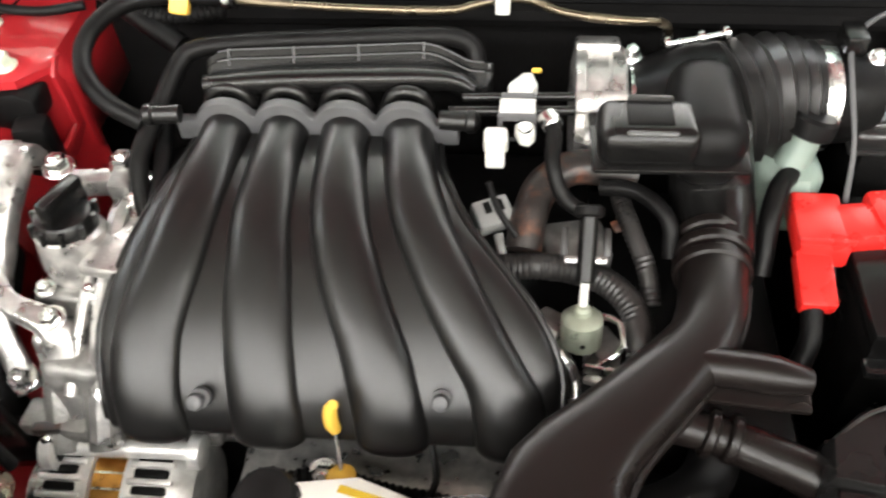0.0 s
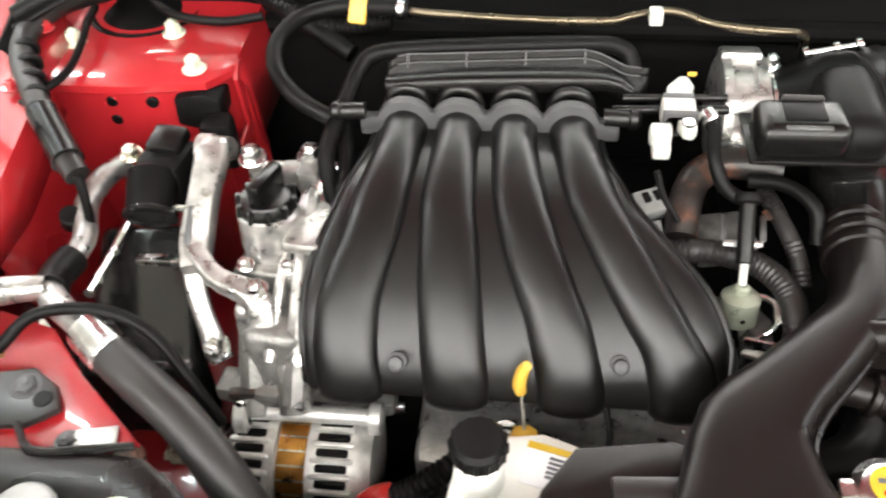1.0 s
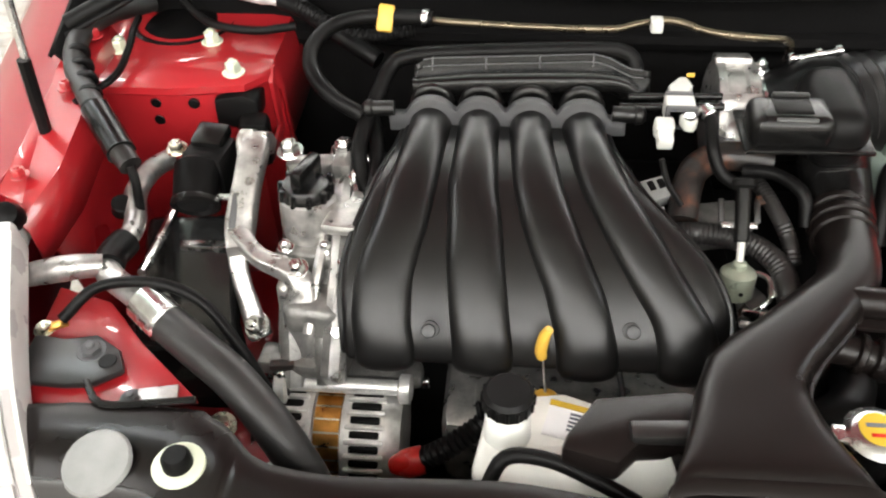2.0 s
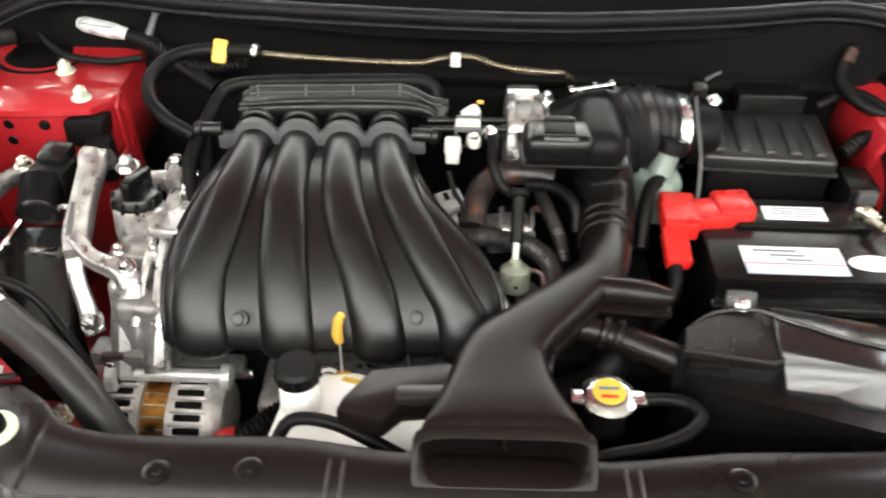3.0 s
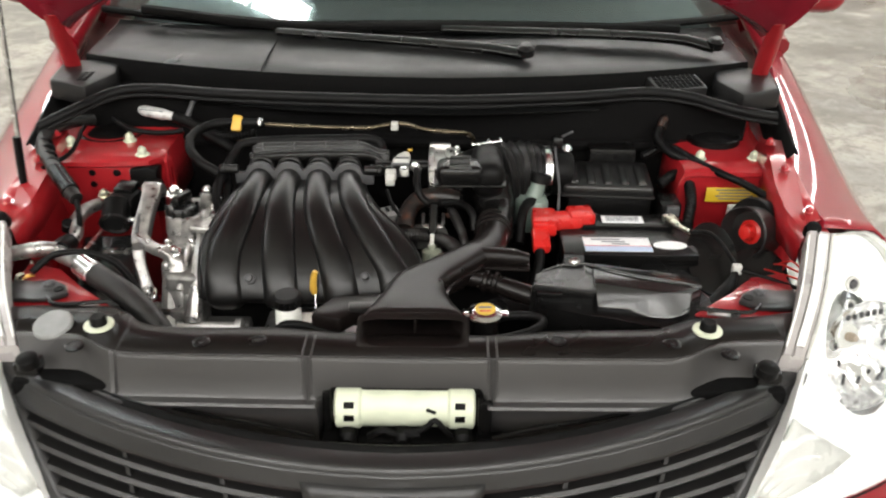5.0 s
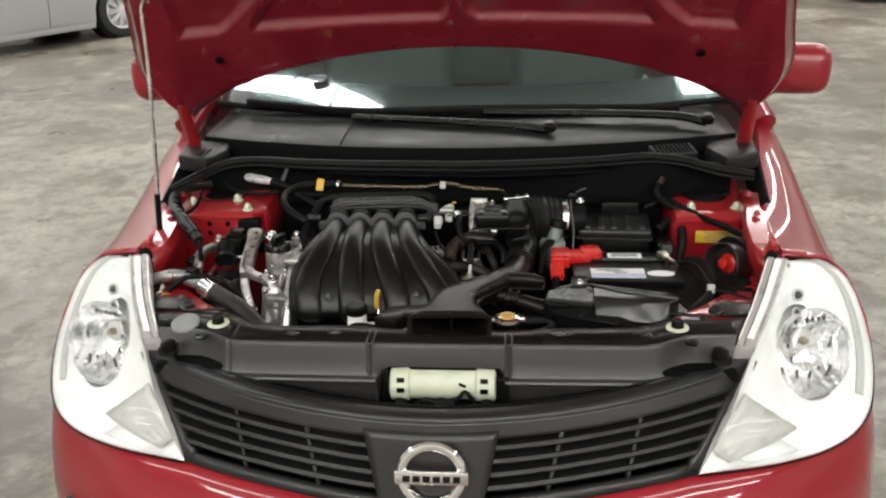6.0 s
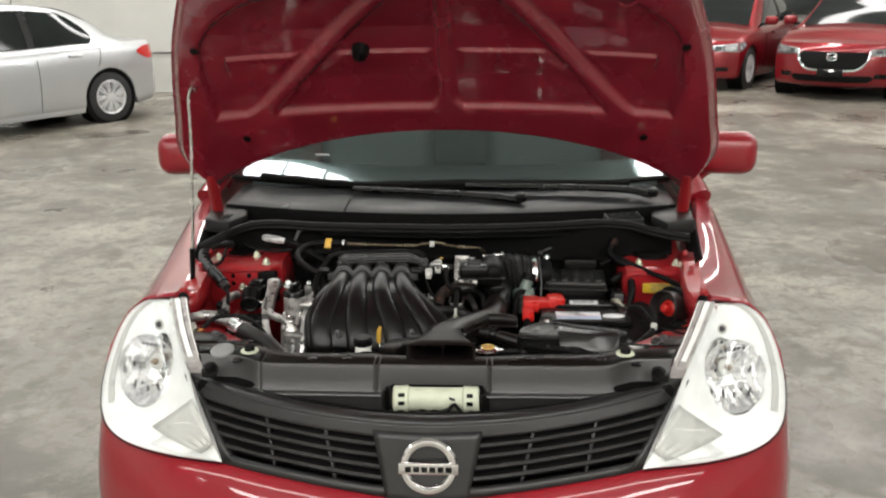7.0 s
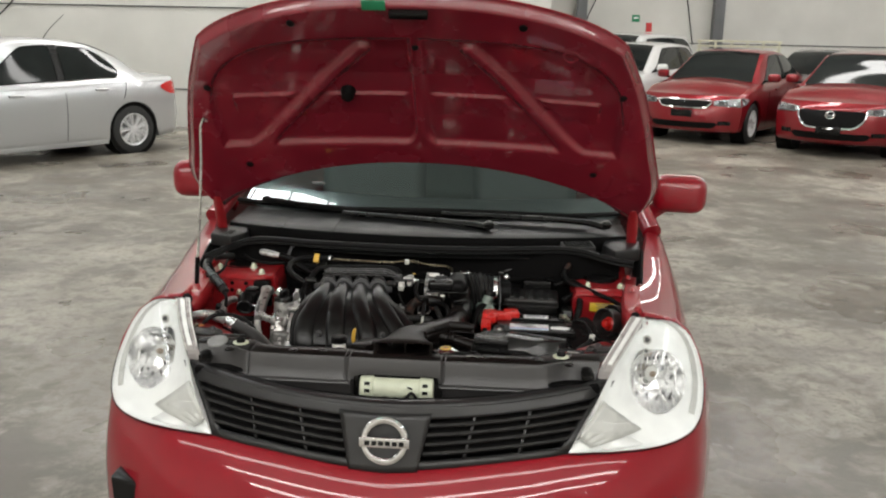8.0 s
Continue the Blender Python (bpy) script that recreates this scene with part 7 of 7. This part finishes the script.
part("white_clip", box((0.026, 0.012, 0.03), (0.598, 0.715, 0.835), 0.004, (0, 0, 10)), WHITEPL, tr)
part("wing_screw", hexbolt((0.61, 0.905, 0.93), (0, -0.3, 1), 0.006, 0.006), ZINC, tr)

# ---- other parked cars ----
def parked_car(name, label, paint, front, heading, L, W, H, hood_z, belt_z, kind, wheel_r=0.31, nose=0.80, face="lamp"):
    """A parked car built along its own axes (x forward, y to its left), then set so that its nose is at `front`."""
    e = thing(name, label, "car", "parked cars")
    hw = W / 2
    sedan = kind == "sedan"
    front_axle, rear_axle = -nose - 0.03, -L + (0.98 if sedan else 0.78)
    NOSE, TAIL = -0.36, -L + 0.30
    levels = (0, 0.02, 0.1, 0.25, 0.42, 0.58, 0.70, 0.78, 0.86, 0.93, 0.97, 1.0)

    def plan(x):
        return hw * ip(x, (-L, -L + 0.30, -L + 0.9, -1.3, -0.7, NOSE, 0), (0.86, 0.93, 1.0, 1.0, 0.985, 0.93, 0.8))

    def swell(t):
        return ip(t, (0, 0.04, 0.3, 0.55, 0.72, 0.80, 0.93, 1.0), (0.93, 0.965, 0.99, 1.0, 0.995, 0.985, 0.955, 0.90))

    def shoulder(x):
        return ip(x, (-L, -L + 0.3, -L + 1.1, -2.4, -1.3, -0.8, NOSE, 0), (belt_z + 0.02, belt_z + 0.05, belt_z + 0.045, belt_z + 0.015, belt_z - 0.01, hood_z - 0.03, hood_z - 0.14, hood_z - 0.2))

    def low(x, arches=True):
        z = 0.19 + 0.03 * max(0, (x + 0.6) / 0.6) + 0.08 * max(0, (-L + 0.5 - x) / 0.5)
        if arches:
            for a in (front_axle, rear_axle):
                if abs(x - a) < wheel_r + 0.05:
                    z = max(z, wheel_r + math.sqrt((wheel_r + 0.05) ** 2 - (x - a) ** 2))
        return z

    def skin(x, z, s, off=0.0):
        """A point of the flank at a place and height."""
        l = low(x, False)
        t = max(0.0, min(1.0, (z - l) / (shoulder(x) - l)))
        return (x, s * (plan(x) * swell(t) + off), z)

    xs = sorted({round(v, 3) for v in np.linspace(TAIL, NOSE, 60)} | {round(a + (wheel_r + 0.05) * math.cos(k), 3) for a in (front_axle, rear_axle) for k in np.linspace(0, math.pi, 25)})
    xs = [x for x in xs if TAIL <= x <= NOSE]
    for s in (-1, 1):
        rows = []
        for x in xs:
            l = low(x)
            col = [skin(x, l + (shoulder(x) - l) * t, s) for t in levels]
            rows.append([(x, s * (plan(x) * 0.90 - 0.05), l + 0.004)] + col)
        part("flank", grid(rows), paint, e, auto=50)

    def fascia(u, t, end, off=0.0):
        """The nose (end 0) or tail (end 1): u across, t up."""
        x = NOSE if end == 0 else TAIL
        k = abs(u) ** (2.3 if end == 0 else 3.6)
        l = low(x, False)
        depth = -NOSE if end == 0 else 0.30
        if end == 0:
            lean = ip(t, (0, 0.12, 0.35, 0.6, 0.85, 1.0), (-0.09, -0.02, 0.0, -0.02, -0.07, -0.15))
        else:
            lean = ip(t, (0, 0.12, 0.35, 0.6, 0.9, 1.0), (-0.10, -0.02, 0.0, -0.03, -0.06, -0.10))
        d = (depth + lean + off) * (1 - k) + off * k * 0.3
        y = u * (plan(x) * swell(t) + off * k)
        z = l + (shoulder(x) - l) * t
        return (x + d if end == 0 else x - d, y, z)

    us = np.linspace(-1, 1, 41)
    part("front_bumper", grid([[fascia(u, t, 0) for u in us] for t in np.linspace(0, 1, 22)]), paint, e, auto=60)
    part("tail_panel", grid([[fascia(u, t, 1) for u in us] for t in np.linspace(0, 1, 22)]), paint, e, auto=60)
    cowl, back = -1.16, -L + (0.66 if sedan else 0.16)

    def deck(end, x1, n=14):
        rows = []
        for t in np.linspace(0, 1, n):
            row = []
            for u in us:
                x0, y0, z0 = fascia(u, 1.0, end)
                x = x0 + (x1 - x0) * t
                y = u * plan(x) * swell(1.0) * (1 - t) + u * plan(x1) * swell(1.0) * t if t > 0 else y0
                crown = (0.055 if end == 0 else 0.03) * (1 - abs(u) ** 2.4) * math.sin(min(1, t * 2.2) * math.pi / 2)
                row.append((x, u * plan(min(max(x, TAIL), NOSE)) * swell(1.0), shoulder(min(max(x, TAIL), NOSE)) + crown + 0.03 * t * (1 - u * u)))
            rows.append(row)
        return rows

    part("bonnet", grid(deck(0, cowl)), paint, e, auto=50)
    if sedan:
        part("boot_lid", grid(deck(1, back + 0.1, 10)), paint, e, auto=50)
    # cabin
    roof0, roof1, screen = -L + (1.50 if sedan else 0.52), -2.02, cowl

    def cabin(x):
        """Half-width at the roof edge and roof height."""
        z = ip(x, (back, (back + roof0) / 2, roof0, (roof0 + roof1) / 2 + 0.1, roof1, (roof1 + screen) / 2, screen), (belt_z + 0.06, belt_z + 0.06 + (H - belt_z - 0.06) * 0.60, H - 0.045, H, H - 0.035, belt_z + (H - belt_z) * 0.52, belt_z + 0.0))
        return hw * ip(x, (back, roof0, roof1, screen), (0.70, 0.66, 0.67, 0.80)), z

    def cab(x, t, s, off=0.0):
        wr, z = cabin(x)
        wb, zb = plan(x) * swell(1.0) - 0.004, min(shoulder(x), z - 0.002)
        y = wb + (wr - wb) * t + 0.020 * (1 - (2 * t - 1) ** 2)
        return (x, s * (y + off), zb + (z - zb) * t * 0.95)

    rows = []
    for x in np.linspace(back, screen, 56):
        wr, z = cabin(x)
        half = [cab(x, t, 1)[1:] for t in (0, 0.25, 0.5, 0.75, 0.9, 1.0)]
        half += [(wr * 0.95, z - 0.012), (wr * 0.85, z), (wr * 0.5, z + 0.016), (0, z + 0.022)]
        rows.append([(x, y, zz) for y, zz in half] + [(x, -y, zz) for y, zz in half[-2::-1]])
    part("cabin", grid(rows), paint, e, auto=50)
    mid = (roof0 + roof1) / 2 - 0.05
    for s in (-1, 1):
        for x0, x1, rear in ((mid + 0.05, screen - 0.12, 0), (back + (0.46 if sedan else 0.30), mid - 0.05, 1)):
            rows, border = [], []
            for t in np.linspace(0.05, 0.90, 12):
                a = x0 + (0.75 * max(0, t - 0.28) ** 2 + 0.35 * max(0, 0.2 - t) if sedan else 0.25 * t * t) * rear
                b = x1 - (0.92 * t if not rear else 0)
                rows.append([cab(a + (b - a) * k / 10, t, s, 0.006) for k in range(11)])
            part("side_window", grid(rows), DARKGLASS, e)
            rim_ = rows[0] + [r[-1] for r in rows[1:]] + rows[-1][-2::-1] + [r[0] for r in rows[-2:0:-1]]
            part("window_trim", hose(rim_[::2] + [rim_[0]], 0.007, 5, 0.2), PLASTIC, e)
        part("door_pillar", grid([[cab(mid + dx, t, s, 0.005) for dx in (-0.05, 0, 0.05)] for t in np.linspace(0.04, 0.92, 6)]), PLASTIC, e)
        for x in (mid - 0.50, mid + 0.62):
            z = shoulder(x) - 0.115
            hd = part("door_handle", box((0.19, 0.03, 0.028), skin(x, z, s, 0.010), 0.010), paint, e)
            part("handle_cup", box((0.10, 0.012, 0.05), skin(x, z - 0.004, s, -0.002), 0.006), GREYPL if paint is not SILVER else LAMPGREY, hd)
        for x, cut in ((mid, 0.24), (mid + 1.06, 0.24), (mid - 0.86, 0.72)):
            part("door_gap", hose([skin(x + (0.07 if cut > 0.5 else 0.02) * k * k, shoulder(x) - 0.015 - (shoulder(x) - 0.015 - cut) * k, s, 0.0) for k in np.linspace(0, 1, 7)], 0.0035, 5, 0.1), RUBBER, e)
        part("crease", hose([skin(x, shoulder(x) - 0.05, s, 0.001) for x in np.linspace(-L + 0.45, -0.9, 14)], 0.0045, 5, 0.3), paint, e)
        part("sill", grid([[(x, s * (plan(x) * 0.945 + dy), 0.16 + dz) for dy, dz in ((-0.06, 0.0), (0.0, 0.0), (0.014, 0.03), (0.010, 0.06), (-0.03, 0.075))] for x in np.linspace(rear_axle + wheel_r + 0.06, front_axle - wheel_r - 0.06, 8)]), paint, e)
        mx = screen - 0.32
        arm = part("door_mirror", box((0.13, 0.20, 0.135), (mx, s * (hw + 0.06), belt_z + 0.09), 0.05, (0, 0, s * 10), 4), paint, e)
        part("mirror_foot", box((0.09, 0.12, 0.035), (mx, s * (hw - 0.04), belt_z + 0.035), 0.012), PLASTIC, arm)
        for a in (front_axle, rear_axle):
            c = Vector((a, s * (hw - 0.115), wheel_r))
            out = Vector((0, s, 0))
            ty = part("tyre", revolve([(-0.09, wheel_r * 0.66), (-0.095, wheel_r * 0.8), (-0.08, wheel_r * 0.96), (-0.05, wheel_r), (0.05, wheel_r), (0.08, wheel_r * 0.96), (0.095, wheel_r * 0.8), (0.09, wheel_r * 0.66), (0.0, wheel_r * 0.64)], c, c + out, 30), RUBTYRE, e)
            part("rim", revolve([(0.03, 0.01), (0.025, wheel_r * 0.5), (0.045, wheel_r * 0.60), (0.080, wheel_r * 0.64), (0.086, wheel_r * 0.66), (-0.05, wheel_r * 0.66)], c, c + out, 28), GREYPL, ty)
            for k in range(9):
                for dg in (-0.11, 0.11):
                    g = 6.2832 * k / 9 + dg
                    at = c + Vector((math.cos(g) * wheel_r * 0.38, s * 0.074, math.sin(g) * wheel_r * 0.38))
                    part("spoke", box((wheel_r * 0.56, 0.024, 0.022), tuple(at), 0.006, (0, -math.degrees(g), 0)), ALLOY, ty)
            part("rim_edge", revolve([(0.066, wheel_r * 0.60), (0.088, wheel_r * 0.62), (0.094, wheel_r * 0.66), (0.088, wheel_r * 0.69), (0.07, wheel_r * 0.67)], c, c + out, 28), ALLOY, ty)
            part("hub", revolve([(0.06, 0.055), (0.085, 0.05), (0.092, 0.025)], c, c + out, 16), ALLOY, ty)
            part("wheel_housing", revolve([(-0.16, wheel_r + 0.045), (0.07, wheel_r + 0.045), (0.07, wheel_r + 0.05)], c, c + out, 24), RUBBER, e)
        # lamps wrap from the nose and the tail round to the flanks
        def lamp(end, u0, t0, t1, reach, taper, off=0.006, n=9):
            rows = []
            edge_x = NOSE if end == 0 else TAIL
            for t in np.linspace(t0, t1, 7):
                row = [fascia(s * u, t0 + (t - t0) * (taper + (1 - taper) * k / (n - 1)) + (1 - k / (n - 1)) * (1 - taper) * (t1 - t0) * 0.35, end, off) for k, u in enumerate(np.linspace(u0, 0.985, n))]
                l = low(edge_x, False)
                z = row[-1][2]
                for k in range(1, 5):
                    x = edge_x + reach * k / 4 * (-1 if end == 0 else 1)
                    zz = z + (l + (shoulder(edge_x) - l) * (0.4 * t0 + 0.6 * t1) - z) * (k / 4) ** 2 * 0.8 + (0.03 if end == 0 else 0.0) * k / 4
                    row.append(skin(x, zz, s, off))
                rows.append(row)
            return rows
        hl = part("headlight", grid(lamp(0, 0.56, 0.70, 0.93, 0.24, 0.55, 0.004)), LAMPCLEAR, e)
        part("bulb_well", grid([[fascia(s * u, t, 0, 0.008) for u in np.linspace(0.64, 0.74, 4)] for t in np.linspace(0.77, 0.86, 4)]), GREYPL, hl)
        part("lamp_bezel", grid([[fascia(s * u, t - 0.10 * (u - 0.8), 0, 0.008) for u in np.linspace(0.60, 0.93, 6)] for t in (0.725, 0.75)]), GREYPL, hl)
        part("lamp_divider", grid([[fascia(s * u, t, 0, 0.009) for u in (0.765, 0.785)] for t in np.linspace(0.75, 0.88, 4)]), GREYPL, hl)
        part("lens", grid(lamp(0, 0.555, 0.695, 0.935, 0.25, 0.55, 0.012)), GLASS, hl).visible_shadow = False
        part("tail_light", grid(lamp(1, 0.70, 0.70, 0.93, 0.22, 0.8, 0.007)), TAILRED, e)
        part("fog_lamp", grid([[fascia(s * u, t, 0, 0.004) for u in np.linspace(0.66, 0.86, 6)] for t in (0.20, 0.25, 0.31)]), PLASTIC, e)
    for x0, x1, nm, w0, w1 in ((screen - 0.03, roof1 + 0.06, "windscreen", 0.77, 0.60), (back + 0.05, roof0 - 0.05, "rear_window", 0.64, 0.57)):
        rows = []
        for t in np.linspace(0.0, 1.0, 12):
            x = x0 + (x1 - x0) * t
            z = cabin(x)[1] + 0.004
            w = hw * (w0 + (w1 - w0) * t)
            rows.append([(x + (0.008 if nm == "windscreen" else -0.008), w * u, z + 0.022 * (1 - abs(u) ** 1.6)) for u in np.linspace(-1, 1, 15)])
        part(nm, grid(rows), DARKGLASS, e)
    # face
    def face_sheet(outline, off):
        """Rows of (t, half-width) up the nose."""
        return [[fascia(u * h, t, 0, off) for u in np.linspace(-1, 1, 17)] for t, h in outline]

    def face_line(pts, off, r):
        return hose([fascia(u, t, 0, off) for u, t in pts], r, 6, 0.03)

    if face == "wide":
        g = part("grille", grid(face_sheet(((0.66, 0.40), (0.70, 0.46), (0.78, 0.50), (0.84, 0.50), (0.87, 0.46)), 0.004)), RUBBER, e)
        part("grille_frame", face_line(((0, 0.65), (0.25, 0.652), (0.42, 0.675), (0.52, 0.80), (0.49, 0.865), (0.3, 0.875), (0, 0.87), (-0.3, 0.875), (-0.49, 0.865), (-0.52, 0.80), (-0.42, 0.675), (-0.25, 0.652), (0, 0.65)), 0.008, 0.011), CHROME, g)
    elif face == "shield":
        g = part("grille", grid(face_sheet(((0.40, 0.34), (0.44, 0.42), (0.56, 0.50), (0.70, 0.54), (0.78, 0.54), (0.81, 0.50)), 0.004)), RUBBER, e)
        part("grille_frame", face_line(((0.56, 0.80), (0.55, 0.68), (0.50, 0.54), (0.42, 0.43), (0.30, 0.385), (0, 0.375), (-0.30, 0.385), (-0.42, 0.43), (-0.50, 0.54), (-0.55, 0.68), (-0.56, 0.80)), 0.008, 0.014), CHROME, g)
        bx, _, bz = fascia(0, 0.70, 0, 0.014)
        bd = part("badge", hose([(bx, 0.062 * math.cos(a), bz + 0.05 * math.sin(a)) for a in np.linspace(0, 6.2832, 17)], 0.009, 8, 0.02), CHROME, g)
        part("badge_wing", hose([(bx, 0.055, bz + 0.018), (bx, 0.03, bz - 0.006), (bx, 0, bz - 0.012), (bx, -0.03, bz - 0.006), (bx, -0.055, bz + 0.018)], 0.007, 8, 0.01), CHROME, bd)
    else:
        part("grille", grid(face_sheet(((0.68, 0.42), (0.74, 0.46), (0.80, 0.46)), 0.004)), RUBBER, e)
    part("lower_grille", grid(face_sheet(((0.10, 0.56), (0.14, 0.62), (0.22, 0.66), (0.27, 0.60)), 0.003)), RUBBER, e)
    px_, _, pz_ = fascia(0, 0.50 if face != "shield" else 0.33, 0, 0.012)
    part("plate_blank", box((0.012, 0.34, 0.11), (px_, 0, pz_), 0.004), PLASTIC, e)
    if paint is SILVER:
        part("roof_aerial", hose([(roof0 + 0.15, 0, H + 0.0), (roof0 + 0.05, 0, H + 0.12), (roof0 - 0.16, 0, H + 0.30)], [0.006, 0.004, 0.002], 6, 0.05), RUBBER, e)
    part("underbody", box((L - 0.7, W - 0.45, 0.12), (-L / 2, 0, 0.26), 0.03), RUBBER, e)
    e.matrix_basis = Matrix.Translation((*front, 0)) @ Matrix.Rotation(math.atan2(heading[1], heading[0]), 4, "Z")
    return e


PARK = (-0.53, -0.848)
side_dir = Vector((0.848, -0.53))


def beside(front, n, back=0.0):
    return (front[0] + side_dir.x * n - PARK[0] * back, front[1] + side_dir.y * n - PARK[1] * back)


# the silver saloon: its near rear wheel fixes its place
sil_rear = Vector((-4.63, 9.35))
sil_front = sil_rear + Vector(PARK) * (4.44 - 0.98) - side_dir * (0.875 - 0.02)
parked_car("parked_saloon", "silver four-door saloon parked on the concrete", SILVER, tuple(sil_front), PARK, 4.44, 1.75, 1.466, 0.93, 0.93, "sedan", 0.315)
KIA = (2.99, 12.2)
parked_car("parked_saloon", "red saloon with a narrow dark grille", RED_B, KIA, PARK, 4.56, 1.78, 1.435, 0.90, 0.92, "sedan", 0.315, face="wide")
parked_car("parked_hatchback", "red hatchback with a wide shield grille", RED_B, (4.82, 10.95), PARK, 4.46, 1.79, 1.45, 0.92, 0.94, "hatch", 0.32, face="shield")
parked_car("parked_hatchback", "white hatchback parked behind the red cars", WHITECAR, (1.55, 14.2), PARK, 4.1, 1.72, 1.49, 0.95, 0.97, "hatch", 0.30)
parked_car("parked_estate", "tall white off-roader at the back of the hall", WHITECAR, (1.30, 15.7), (-0.60, -0.80), 4.5, 1.85, 1.66, 1.05, 1.08, "hatch", 0.35)
parked_car("parked_saloon", "dark saloon behind the red cars", DARKCAR, (5.25, 14.2), PARK, 4.4, 1.75, 1.42, 0.9, 0.93, "sedan", 0.31)
parked_car("parked_hatchback", "red hatchback at the end of the row", RED_B, (6.55, 9.85), PARK, 4.3, 1.76, 1.50, 0.94, 0.96, "hatch", 0.31)

# steel columns, wall signs and rails at the back
for x in (1.83, 4.82):
    col = tagged(part("column", box((0.22, 0.30, HIGH), (x, NORTH - 0.152, HIGH / 2), 0.01), COLUMN), "dark grey steel wall column", "column", "wall columns", "structure")
for z in (1.47, 2.75, 4.05, 5.35):
    tagged(part("wall_joint", box((EAST - 0.62, 0.012, 0.02), ((EAST + 0.6) / 2 + 0.3, NORTH - 0.006, z), 0), GREYPL), "horizontal joint between wall panels", "joint", kind="structure")
for z in (0.62, 1.94, 3.3, 4.6):
    tagged(part("wall_joint", box((0.6 - WEST, 0.012, 0.02), ((WEST + 0.6) / 2, 12.494, z), 0), GREYPL), "horizontal joint between wall panels", "joint", kind="structure")
tagged(part("exit_sign", box((0.17, 0.02, 0.15), (3.05, NORTH - 0.011, 1.99), 0.003), SIGNGREEN), "small green wall sign with a white mark", "sign")
part("sign_mark", box((0.10, 0.004, 0.035), (3.05, NORTH - 0.0225, 2.0), 0), PAPER, bpy.data.objects["exit_sign"])
tagged(part("fire_sign", box((0.13, 0.02, 0.20), (3.35, NORTH - 0.011, 1.80), 0.003), SIGNRED), "small red wall sign", "sign")
for x, d in ((1.75, -0.60), (4.34, 0.29)):
    tagged(part("stay_cable", hose([(x, NORTH - 0.02, 1.44), (x - d, NORTH - 0.02, 2.9), (x - 2.1 * d, NORTH - 0.02, 4.6)], 0.012, 6, 0.5), PLASTIC), "thin dark cable running up the wall", "cable")
tagged(part("stay_cable", hose([(-8.16, 12.47, 1.76), (-7.85, 12.47, 2.04), (-6.4, 12.47, 3.4)], 0.012, 6, 0.5), PLASTIC), "thin dark cable running up the wall", "cable")
rack = thing("ladder_rack", "pale yellow steel ladder rack by the wall", "rack", at=(4.9, 16.9, 0))
RACKP = mat("pale_rack_paint", (0.62, 0.60, 0.45), 0.5, 0, 0.1, 10)
for z in (1.36, 1.45, 1.55):
    part("rail", box((1.7, 0.04, 0.035), (4.95, 16.9, z), 0.008), RACKP, rack)
for k in range(6):
    part("rung", box((0.04, 0.04, 0.22), (4.15 + 0.32 * k, 16.9, 1.455), 0.006), RACKP, rack)
for x in (4.2, 5.7):
    part("leg", box((0.06, 0.06, 1.36), (x, 16.9, 0.68), 0.008), RACKP, rack)
